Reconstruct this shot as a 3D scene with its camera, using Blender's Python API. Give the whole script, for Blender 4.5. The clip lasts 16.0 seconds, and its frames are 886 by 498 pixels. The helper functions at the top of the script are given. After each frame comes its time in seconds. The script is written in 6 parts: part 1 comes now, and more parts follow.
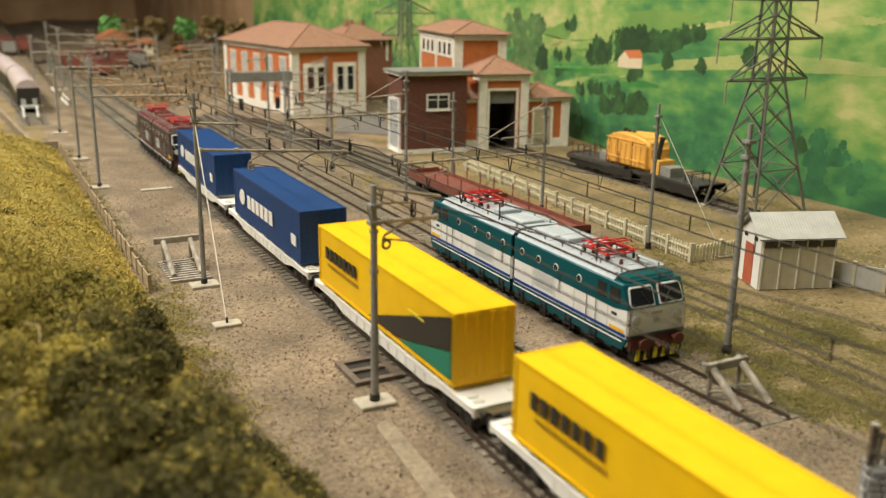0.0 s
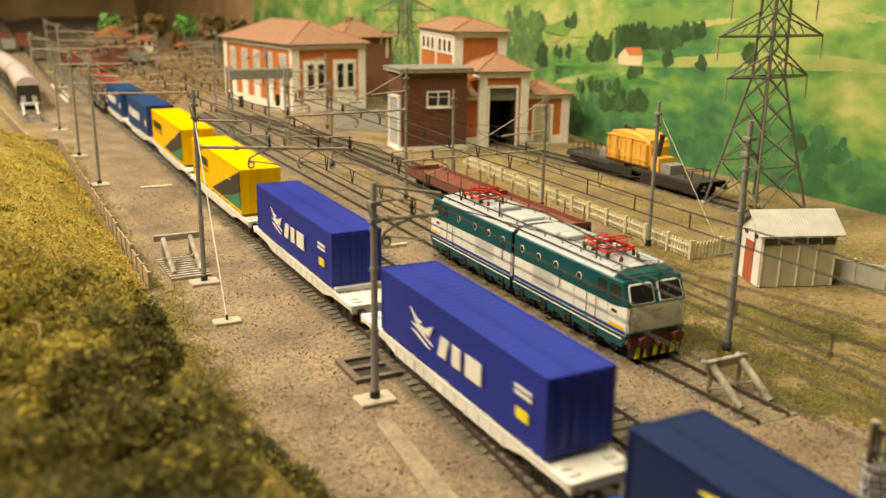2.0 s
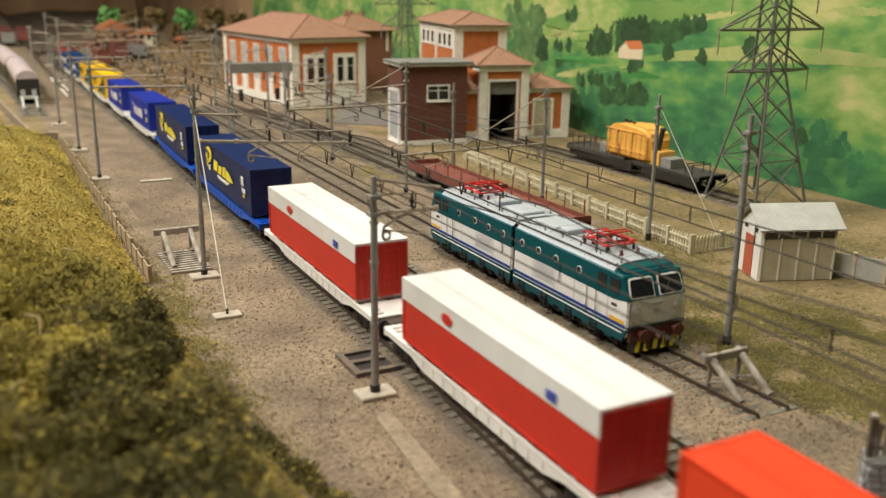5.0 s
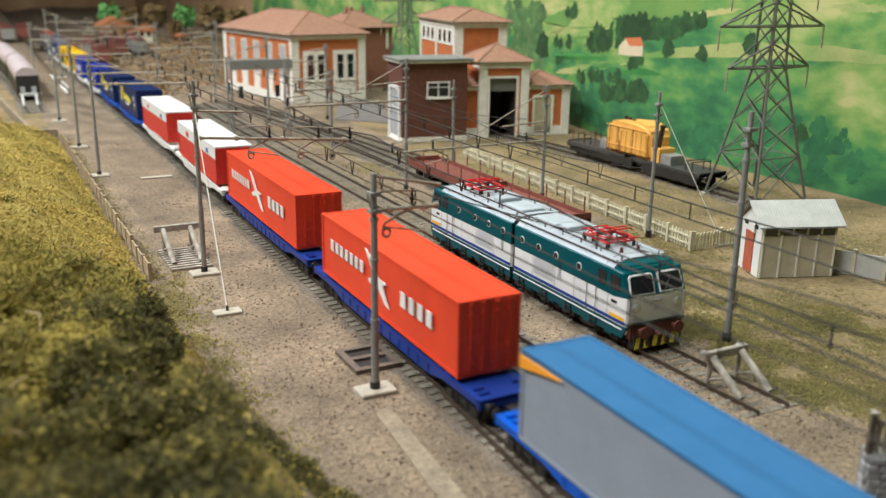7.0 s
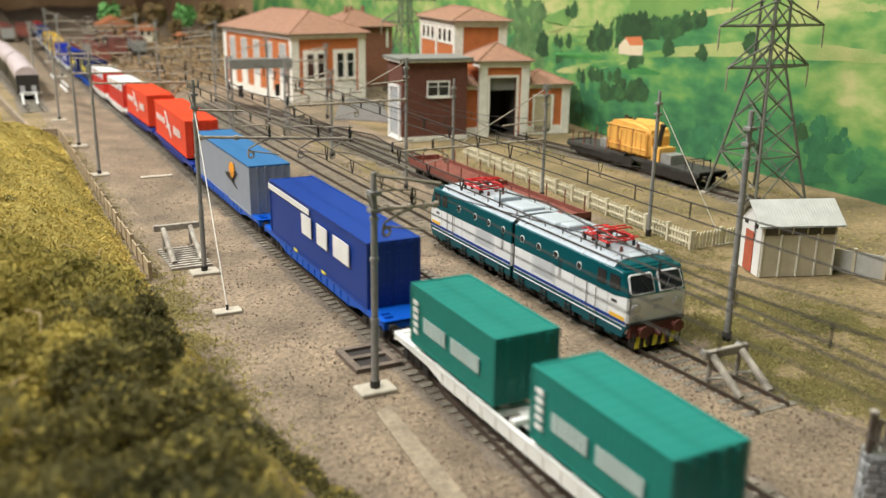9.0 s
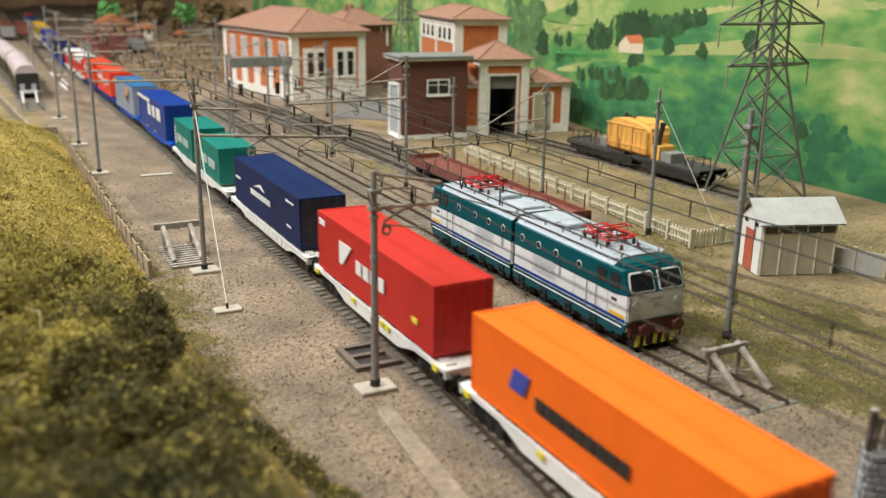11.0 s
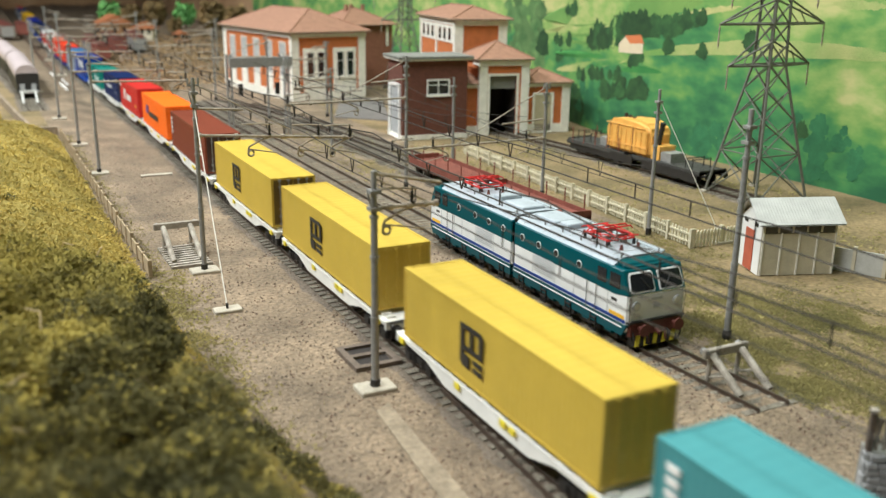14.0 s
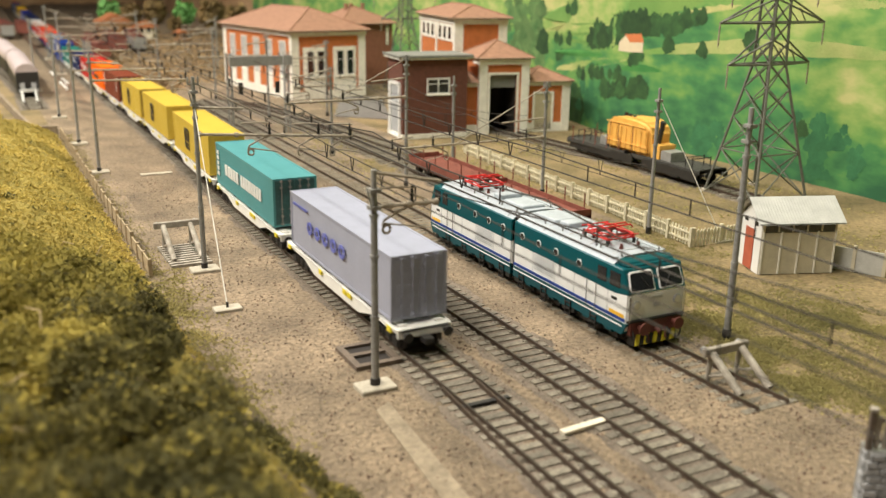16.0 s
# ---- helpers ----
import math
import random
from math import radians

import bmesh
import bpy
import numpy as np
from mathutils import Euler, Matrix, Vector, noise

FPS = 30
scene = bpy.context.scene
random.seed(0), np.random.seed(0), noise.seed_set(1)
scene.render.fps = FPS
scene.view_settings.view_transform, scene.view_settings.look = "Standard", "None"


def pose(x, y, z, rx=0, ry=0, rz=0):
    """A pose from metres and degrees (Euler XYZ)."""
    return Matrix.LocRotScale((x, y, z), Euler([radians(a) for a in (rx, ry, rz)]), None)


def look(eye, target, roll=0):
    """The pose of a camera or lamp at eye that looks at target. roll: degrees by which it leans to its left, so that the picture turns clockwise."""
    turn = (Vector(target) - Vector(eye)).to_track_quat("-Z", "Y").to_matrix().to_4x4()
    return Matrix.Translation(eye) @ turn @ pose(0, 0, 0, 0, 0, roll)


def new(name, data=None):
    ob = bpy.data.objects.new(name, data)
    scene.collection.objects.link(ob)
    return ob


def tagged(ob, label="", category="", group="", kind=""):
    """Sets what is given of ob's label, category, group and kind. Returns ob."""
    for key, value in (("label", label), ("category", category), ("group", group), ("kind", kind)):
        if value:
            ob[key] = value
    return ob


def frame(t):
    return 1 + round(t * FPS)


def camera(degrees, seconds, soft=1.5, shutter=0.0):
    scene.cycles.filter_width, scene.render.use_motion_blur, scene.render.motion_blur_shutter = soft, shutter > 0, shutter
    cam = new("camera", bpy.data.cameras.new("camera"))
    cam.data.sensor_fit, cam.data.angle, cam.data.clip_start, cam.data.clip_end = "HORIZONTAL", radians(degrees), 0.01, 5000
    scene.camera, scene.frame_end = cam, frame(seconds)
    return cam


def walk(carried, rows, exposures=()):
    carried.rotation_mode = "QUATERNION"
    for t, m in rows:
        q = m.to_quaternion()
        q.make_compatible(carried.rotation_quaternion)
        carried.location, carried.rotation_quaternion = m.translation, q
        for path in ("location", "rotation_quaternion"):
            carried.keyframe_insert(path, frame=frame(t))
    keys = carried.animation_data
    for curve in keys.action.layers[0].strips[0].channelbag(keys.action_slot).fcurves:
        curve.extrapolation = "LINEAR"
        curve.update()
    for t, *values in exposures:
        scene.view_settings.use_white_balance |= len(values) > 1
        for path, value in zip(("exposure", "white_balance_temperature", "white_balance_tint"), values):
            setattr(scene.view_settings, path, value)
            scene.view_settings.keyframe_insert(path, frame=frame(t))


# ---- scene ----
# All lengths below are written in millimetres of the model (H0, 1:87) and turned into metres here.
MM = 0.001
EYE = (-0.169088, -0.346813, 0.165887)
YAW, ROLL = 27.5475, 0.8576


def aim(pitch):
    """Camera pose with a downward tilt in degrees."""
    ya, pi = radians(YAW), radians(pitch)
    way = Vector((math.sin(ya) * math.cos(pi), math.cos(ya) * math.cos(pi), -math.sin(pi)))
    return look(EYE, Vector(EYE) + way, ROLL)


cam = camera(52.12, 16.0, soft=1.4, shutter=0.3)
TILT = [(0, 15.83), (0.5, 15.84), (1.0, 15.94), (1.5, 15.95), (2.0, 16.0), (2.5, 16.06), (3.0, 16.17), (3.5, 16.22),
        (4.0, 16.3), (5.2, 16.39), (6.5, 16.465), (7.0, 16.58), (7.5, 16.55), (8.0, 16.5), (8.5, 16.58), (9.0, 16.63),
        (10.2, 16.7), (11.5, 16.74), (12.0, 16.73), (13.0, 16.73), (13.5, 16.71), (14.0, 16.73), (14.5, 16.78),
        (15.0, 16.8), (16.0, 16.8)]
EXPOSE = [(0, -0.2, 6400, 10), (1.0, -0.15, 6850, 9), (2.0, 0.02, 8100, 10), (3.4, 0.09, 8100, 11), (4.0, -0.21, 6350, 12), (4.2, -0.25, 6250, 12), (6.5, -0.3, 5900, 13), (7.0, -0.1, 5500, 10), (8.5, 0.03, 5850, 12), (9.2, 0.03, 5700, 11), (11.5, -0.1, 5600, 12), (12.5, 0.0, 5200, 8), (14.5, 0.03, 5600, 8), (15.5, 0.03, 6000, 11), (16.0, 0.1, 6250, 12)]
cam.data.dof.use_dof, cam.data.dof.focus_distance, cam.data.dof.aperture_fstop = True, 0.53, 12.5
walk(cam, [(t, aim(p)) for t, p in TILT], exposures=EXPOSE)

# ---- light: a closed exhibition room with rows of ceiling lamps ----
world = bpy.data.worlds.new("room_air")
world.use_nodes = True
world.node_tree.nodes["Background"].inputs[0].default_value = (0.9, 0.85, 0.75, 1)
world.node_tree.nodes["Background"].inputs[1].default_value = 0.05
scene.world = world
LAMPS = [(-1.2, 0.1, 52), (-0.9, 1.6, 50), (0.1, 0.3, 25)]  # place and power


# ---- materials ----
def mat(name, colour, rough=0.7, metal=0.0, vary=0.12, scale=250.0, bump=0.15, dist=0.0004, fine=1400.0, second=None, spread=0.5, gloss=0.5, island=0.0):
    """Procedural surface: colour varied at two scales, with fine relief."""
    m = bpy.data.materials.new(name)
    m.use_nodes = True
    nt = m.node_tree
    b = nt.nodes["Principled BSDF"]
    b.inputs["Roughness"].default_value, b.inputs["Metallic"].default_value = rough, metal
    b.inputs["Specular IOR Level"].default_value = gloss
    co = nt.nodes.new("ShaderNodeTexCoord")
    n1, n2 = nt.nodes.new("ShaderNodeTexNoise"), nt.nodes.new("ShaderNodeTexNoise")
    n1.inputs["Scale"].default_value, n2.inputs["Scale"].default_value = scale, fine
    n1.inputs["Detail"].default_value, n2.inputs["Detail"].default_value = 5, 3
    for n in (n1, n2):
        nt.links.new(co.outputs["Object"], n.inputs["Vector"])
    ramp = nt.nodes.new("ShaderNodeValToRGB")
    lo = [c * (1 - vary) for c in colour]
    hi = [min(1, c * (1 + vary)) for c in colour]
    if second:
        lo, hi = colour, second
    ramp.color_ramp.elements[0].color, ramp.color_ramp.elements[1].color = (*lo, 1), (*hi, 1)
    ramp.color_ramp.elements[0].position, ramp.color_ramp.elements[1].position = 0.5 - spread / 2, 0.5 + spread / 2
    nt.links.new(n1.outputs["Fac"], ramp.inputs["Fac"])
    mix = nt.nodes.new("ShaderNodeMix")
    mix.data_type, mix.blend_type = "RGBA", "OVERLAY"
    mix.inputs["Factor"].default_value = min(1.0, vary * 2.2)
    nt.links.new(ramp.outputs["Color"], mix.inputs["A"])
    nt.links.new(n2.outputs["Color"], mix.inputs["B"])
    sat = nt.nodes.new("ShaderNodeRGBToBW")
    nt.links.new(n2.outputs["Color"], sat.inputs["Color"])
    nt.links.new(sat.outputs["Val"], mix.inputs["B"])
    out = mix.outputs["Result"]
    if island:
        geo = nt.nodes.new("ShaderNodeNewGeometry")
        inf = nt.nodes.new("ShaderNodeObjectInfo")
        add = nt.nodes.new("ShaderNodeMath")
        add.operation = "ADD"
        nt.links.new(geo.outputs["Random Per Island"], add.inputs[0])
        nt.links.new(inf.outputs["Random"], add.inputs[1])
        fr = nt.nodes.new("ShaderNodeMath")
        fr.operation = "FRACT"
        nt.links.new(add.outputs[0], fr.inputs[0])
        rng = nt.nodes.new("ShaderNodeMapRange")
        rng.inputs["To Min"].default_value, rng.inputs["To Max"].default_value = 1 - island, 1 + island
        nt.links.new(fr.outputs[0], rng.inputs["Value"])
        hsv = nt.nodes.new("ShaderNodeHueSaturation")
        nt.links.new(rng.outputs["Result"], hsv.inputs["Value"])
        nt.links.new(out, hsv.inputs["Color"])
        out = hsv.outputs["Color"]
    nt.links.new(out, b.inputs["Base Color"])
    if bump:
        bp = nt.nodes.new("ShaderNodeBump")
        bp.inputs["Strength"].default_value, bp.inputs["Distance"].default_value = bump, dist
        nt.links.new(n2.outputs["Fac"], bp.inputs["Height"])
        nt.links.new(bp.outputs["Normal"], b.inputs["Normal"])
    return m


def paint(name, colour, rough=0.42, **kw):
    return mat(name, colour, rough, vary=kw.pop("vary", 0.06), scale=90, bump=kw.pop("bump", 0.05), fine=700, gloss=kw.pop("gloss", 0.3), **kw)


M_GROUND = mat("sandy_ballast_ground", (0.1, 0.076, 0.05), 0.95, vary=0.45, scale=24, bump=1.0, dist=0.0014, fine=420, second=(0.305, 0.23, 0.148), spread=0.5)
M_STONE = mat("ballast_stone", (0.22, 0.175, 0.125), 0.9, vary=0.3, scale=300, bump=0.3, island=0.4)
M_GRASS_GROUND = mat("scatter_grass_ground", (0.105, 0.084, 0.034), 0.95, vary=0.42, scale=22, bump=1.0, dist=0.0014, fine=400, second=(0.29, 0.21, 0.105), spread=0.45)
M_BANK = mat("mossy_bank_ground", (0.2, 0.165, 0.035), 0.95, vary=0.35, scale=18, bump=1.0, dist=0.0012, fine=500, second=(0.46, 0.36, 0.085), spread=0.45)
M_DIRT = mat("brown_cinder_ground", (0.1, 0.074, 0.048), 0.95, vary=0.42, scale=20, bump=0.9, dist=0.0014, fine=360, second=(0.26, 0.195, 0.125), spread=0.5)
M_RAIL = mat("rusty_rail", (0.08, 0.056, 0.04), 0.6, 0.3, vary=0.3, scale=300, bump=0.2)
M_RAILTOP = mat("polished_rail_head", (0.2, 0.17, 0.145), 0.35, 0.8, vary=0.2, scale=300, bump=0.05)
M_SLEEPER = mat("weathered_sleeper", (0.175, 0.155, 0.118), 0.85, vary=0.35, scale=500, bump=0.4, island=0.3)
M_BALLAST = mat("track_ballast", (0.08, 0.064, 0.048), 0.95, vary=0.4, scale=60, bump=1.0, dist=0.001, fine=700, second=(0.23, 0.185, 0.14), spread=0.5)
M_MAST = mat("grey_painted_mast", (0.27, 0.265, 0.25), 0.5, 0.1, vary=0.2, scale=400, bump=0.1)
M_ARM = mat("tarnished_arm_paint", (0.36, 0.31, 0.24), 0.55, 0.1, vary=0.35, scale=300, bump=0.15)
M_WIRE = mat("dark_wire", (0.045, 0.038, 0.032), 0.6, 0.3, vary=0.15, scale=400, bump=0)
M_CONCRETE = mat("pale_concrete", (0.42, 0.38, 0.3), 0.9, vary=0.2, scale=200, bump=0.4)
M_WHITE = paint("white_wagon_paint", (0.78, 0.77, 0.73), 0.45, vary=0.1)
M_WBLUE = paint("bright_blue_wagon_paint", (0.008, 0.085, 0.48), 0.4)
M_WNAVY = paint("dark_blue_wagon_paint", (0.015, 0.04, 0.25), 0.4)
M_BLACK = mat("black_underframe", (0.02, 0.018, 0.016), 0.6, vary=0.3, scale=300, bump=0.2)
M_WHEEL = mat("dark_wheel_steel", (0.06, 0.05, 0.045), 0.45, 0.7, vary=0.2, scale=300, bump=0.1)
M_YELLOW = paint("yellow_latch", (0.75, 0.62, 0.03))
M_MARKW = paint("white_marking", (0.78, 0.77, 0.74))
M_MARKK = paint("black_marking", (0.03, 0.028, 0.025))
M_MARKB = paint("blue_marking", (0.05, 0.07, 0.36))
M_MARKY = paint("yellow_marking", (0.8, 0.68, 0.05))
M_MARKO = paint("orange_marking", (0.85, 0.34, 0.02))
M_MARKG = paint("green_marking", (0.02, 0.2, 0.13))
M_GLASS = mat("dark_window_glass", (0.02, 0.022, 0.024), 0.08, vary=0.1, scale=100, bump=0, gloss=0.8)
# unseen south wall, darkened to cut bounce onto the containers' near ends
M_DUSK = mat("dark_room_wall", (0.07, 0.067, 0.063), 0.9, vary=0.06, scale=3, bump=0.05)
M_ROOM = mat("plain_room_wall", (0.1, 0.097, 0.092), 0.9, vary=0.06, scale=3, bump=0.05)


# ---- mesh helpers (millimetres) ----
def box(bm, x0, x1, y0, y1, z0, z1):
    vs = [bm.verts.new((x, y, z)) for z in (z0, z1) for x, y in ((x0, y0), (x1, y0), (x1, y1), (x0, y1))]
    for f in ((3, 2, 1, 0), (4, 5, 6, 7), (0, 1, 5, 4), (1, 2, 6, 5), (2, 3, 7, 6), (3, 0, 4, 7)):
        bm.faces.new([vs[i] for i in f])
    return vs


def bevelled(bm, r, seg=2):
    bmesh.ops.bevel(bm, geom=list(bm.edges), offset=r, segments=seg, affect="EDGES", clamp_overlap=True)


def rod(bm, a, b, r, seg=8, r2=None):
    a, b = Vector(a), Vector(b)
    d = (b - a).normalized()
    u = d.orthogonal().normalized()
    v = d.cross(u)
    r2 = r if r2 is None else r2
    rings = []
    for c, q in ((a, r), (b, r2)):
        rings.append([bm.verts.new(c + q * (math.cos(2 * math.pi * i / seg) * u + math.sin(2 * math.pi * i / seg) * v)) for i in range(seg)])
    for i in range(seg):
        bm.faces.new((rings[0][i], rings[0][(i + 1) % seg], rings[1][(i + 1) % seg], rings[1][i]))
    bm.faces.new(rings[0][::-1])
    bm.faces.new(rings[1])


def tube(bm, pts, r, seg=6):
    """One bent rod along a list of points."""
    prev = None
    for i, c in enumerate(pts):
        c = Vector(c)
        d = (Vector(pts[min(i + 1, len(pts) - 1)]) - Vector(pts[max(i - 1, 0)])).normalized()
        u = d.cross(Vector((0.31, 0.17, 0.94))).normalized()
        v = d.cross(u)
        ring = [bm.verts.new(c + r * (math.cos(6.2832 * k / seg) * u + math.sin(6.2832 * k / seg) * v)) for k in range(seg)]
        if prev:
            for k in range(seg):
                bm.faces.new((prev[k], prev[(k + 1) % seg], ring[(k + 1) % seg], ring[k]))
        else:
            bm.faces.new(ring[::-1])
        prev = ring
    bm.faces.new(prev)


def sheet(bm, prof, make, t0, t1):
    """A folded sheet: prof of (a, b) pairs, make(a, b, t) gives the place."""
    lo = [bm.verts.new(make(a, b, t0)) for a, b in prof]
    hi = [bm.verts.new(make(a, b, t1)) for a, b in prof]
    for i in range(len(prof) - 1):
        bm.faces.new((lo[i], lo[i + 1], hi[i + 1], hi[i]))


def folds(a0, a1, n, b0, b1):
    """The profile of a corrugated sheet with n folds between a0 and a1, b0 deep and b1 high."""
    w = (a1 - a0) / n
    out = [(a0, b0)]
    for i in range(n):
        x = a0 + i * w
        out += [(x + 0.15 * w, b0), (x + 0.3 * w, b1), (x + 0.7 * w, b1), (x + 0.85 * w, b0)]
    return out + [(a1, b0)]


def extrude(bm, outline, make, t0, t1):
    """A prism: outline of (a, b) pairs, make(a, b, t) gives the place; t0 to t1 is its thickness."""
    lo = [bm.verts.new(make(a, b, t0)) for a, b in outline]
    hi = [bm.verts.new(make(a, b, t1)) for a, b in outline]
    n = len(outline)
    bm.faces.new(lo[::-1])
    bm.faces.new(hi)
    for i in range(n):
        bm.faces.new((lo[i], lo[(i + 1) % n], hi[(i + 1) % n], hi[i]))


def part(name, bm, material, parent=None, label="", smooth=False):
    """Links a bmesh as one mesh object under a thing or a part."""
    bmesh.ops.recalc_face_normals(bm, faces=bm.faces)
    bmesh.ops.scale(bm, vec=(MM, MM, MM), verts=bm.verts)
    me = bpy.data.meshes.new(name)
    bm.to_mesh(me)
    bm.free()
    me.materials.append(material)
    if smooth:
        for f in me.polygons:
            f.use_smooth = True
    ob = new(name, me)
    ob.parent = parent
    if label:
        ob["label"] = label
    return ob


def again(ob, parent, x=0, y=0, z=0, turn=0):
    """Another piece on the same mesh."""
    o = new(ob.name.split(".")[0], ob.data)
    o.parent = parent
    o.matrix_basis = pose(x * MM, y * MM, z * MM, 0, 0, turn)
    return o


def thing(name, x, y, z, label, category, group="", kind="", turn=0):
    ob = new(name)
    ob.empty_display_size = 0.005
    ob.matrix_basis = pose(x * MM, y * MM, z * MM, 0, 0, turn)
    return tagged(ob, label, category, group, kind)


def solo(name, bm, material, label, category, kind="", smooth=False, group=""):
    return tagged(part(name, bm, material, None, "", smooth), label, category, group, kind)


MOVING = []  # (object, offset along the train in mm, height in mm)


# ---- the room ----
def build_room():
    for name, b in (("wall_north", (-2500, 2500, 6000, 6080, -1000, 1700)), ("wall_south", (-2500, 2500, -4580, -4500, -1000, 1700)),
                    ("wall_west", (-2580, -2500, -4500, 6000, -1000, 1700)), ("wall_east", (2500, 2580, -4500, 6000, -1000, 1700)),
                    ("floor", (-2500, 2500, -4500, 6000, -1080, -1000)), ("ceiling", (-2500, 2500, -4500, 6000, 1600, 1680))):
        bm = bmesh.new()
        box(bm, *b)
        solo(name, bm, M_DUSK if name == "wall_south" else M_ROOM, "plain painted exhibition room surface", "room", "structure")
    for x, y, power in LAMPS:
        fx = thing("ceiling_lamp", x * 1000, y * 1000, 1500, "long white fluorescent ceiling lamp above the layout", "lamp", "ceiling lamps")
        bm = bmesh.new()
        box(bm, -130, 130, -610, 610, 0, 60)
        part("housing", bm, M_WHITE, fx)
        for sx in (-100, 100):
            bm = bmesh.new()
            rod(bm, (sx, 0, 55), (sx, 0, 100), 5)
            part("hanger", bm, M_MAST, fx)
        la = bpy.data.lights.new("tube_light", "AREA")
        la.shape, la.size, la.size_y, la.energy, la.color = "RECTANGLE", 0.24, 1.2, power, (1.0, 0.92, 0.76)
        ob = new("tube_light", la)
        ob.matrix_world = pose(x, y, 1.495)


build_room()


# ---- ground ----
def line_x(y):
    """How far the main lines swing aside beyond the depot, in mm."""
    return 0.016 * max(0, y - 350)


def line_z(y):
    """The main lines' falling gradient beyond the depot, in mm."""
    return -0.024 * max(0, y - 560) if y < 1800 else -29.8


def hill(x, y):
    """Height of the ground in mm."""
    n = noise.noise(Vector((x * 0.02, y * 0.02, 0)))
    z = 0.5 * noise.noise(Vector((x * 0.09, y * 0.09, 3)))
    edge = -96 + 5 * noise.noise(Vector((y * 0.01, 0, 7)))
    if y > 690:
        edge = -140 - (y - 690) * 0.02
    d = edge - x
    if y < 130:
        d += (130 - y) * 0.08
    if d > 0:
        z += 52 * (1 - math.exp(-d / 55)) * (1 + 0.25 * n) * max(0.25, min(1, (1100 - y) / 700))
        z += min(1, d / 15) * (7 * noise.noise(Vector((x * 0.035, y * 0.035, 1))) + 3 * noise.noise(Vector((x * 0.08, y * 0.08, 2))))
    if y > 1150 and x > 60:
        e = min(1, (y - 1150) / 900) * min(1, (x - 60) / 160)
        z += 22 * e * (1 + 0.5 * n)
    if y > 560:
        left = min(1, max(0, (x + 62 - line_x(y)) / 28))
        right = 1 if y > 1120 else min(1, max(0, (150 - x) / 40))
        z += line_z(y) * left * right
    return z


def build_ground():
    xs = [-420, -340, -280] + list(range(-240, -60, 4)) + list(range(-60, 160, 5)) + list(range(160, 520, 12)) + [560, 640]
    ys = list(range(-4300, -420, 194)) + list(range(-420, 300, 5)) + list(range(300, 800, 10)) + list(range(800, 2600, 25)) + list(range(2600, 5400, 100))
    bm = bmesh.new()
    rows = [[bm.verts.new((x, y, hill(x, y) - 0.4)) for x in xs] for y in ys]
    grass = []
    for j in range(len(ys) - 1):
        for i in range(len(xs) - 1):
            f = bm.faces.new((rows[j][i], rows[j][i + 1], rows[j + 1][i + 1], rows[j + 1][i]))
            f.smooth = True
            x, y = xs[i], ys[j]
            g = x < -97 or x > 225 or (x > 130 and y < 150)
            g = g or noise.noise(Vector((x * 0.014, y * 0.014, 5))) > 0.25 and x > 125
            f.material_index = 1 if g and (y < 1000 or x < -100) else 0
            n = noise.noise(Vector((x * 0.03, y * 0.012, 17)))
            if y > 300 and -76 + 16 * n < x - line_x(y) < 130 or y > 760 and x > -60 and n > -0.35:
                f.material_index = 2
            if x < -102 and (y < 680 or x < -150):
                f.material_index = 3
    g = part("ground", bm, M_GROUND)
    g.data.materials.append(M_GRASS_GROUND)
    g.data.materials.append(M_DIRT)
    g.data.materials.append(M_BANK)
    tagged(g, "sandy gravel ground of a model railway with dry grass", "ground", "", "structure")


build_ground()


def scatter(name, count, area, size, material, label, category, keep=None, seed=1, sink=0.3):
    """Many small uneven lumps as one mesh."""
    rnd = random.Random(seed)
    vs, fs = [], []
    for _ in range(count):
        x, y = rnd.uniform(area[0], area[1]), area[2] + (area[3] - area[2]) * rnd.random() ** 1.6
        if keep and not keep(x, y):
            continue
        z = hill(x, y) - 0.4
        s = size * rnd.uniform(0.5, 1.5)
        base = len(vs)
        a0 = rnd.random() * 6.28
        for k in range(4):
            a = a0 + k * 1.571 + rnd.uniform(-0.3, 0.3)
            vs.append(((x + s * math.cos(a)) * MM, (y + s * math.sin(a)) * MM, (z - s * sink) * MM))
        vs.append(((x + rnd.uniform(-0.3, 0.3) * s) * MM, (y + rnd.uniform(-0.3, 0.3) * s) * MM, (z + s * rnd.uniform(0.5, 0.9)) * MM))
        for k in range(4):
            fs.append((base + k, base + (k + 1) % 4, base + 4))
    me = bpy.data.meshes.new(name)
    me.from_pydata(vs, [], fs)
    me.materials.append(material)
    return tagged(new(name, me), label, category, "", "stuff")


scatter("ballast_stones", 42000, (-95, 135, -260, 700), 0.62, M_STONE, "fine tan and grey ballast stones beside the tracks", "gravel")

M_CLINKER = mat("dark_clinker", (0.06, 0.042, 0.03), 0.9, vary=0.35, scale=300, bump=0.3, second=(0.17, 0.1, 0.065), island=0.35)
scatter("clinker_grit", 9000, (-70, 135, -260, 420), 0.75, M_CLINKER, "dark brown clinker grit strewn over the gravel", "gravel", lambda x, y: noise.noise(Vector((x * 0.04, y * 0.04, 44))) > -0.1, 8)

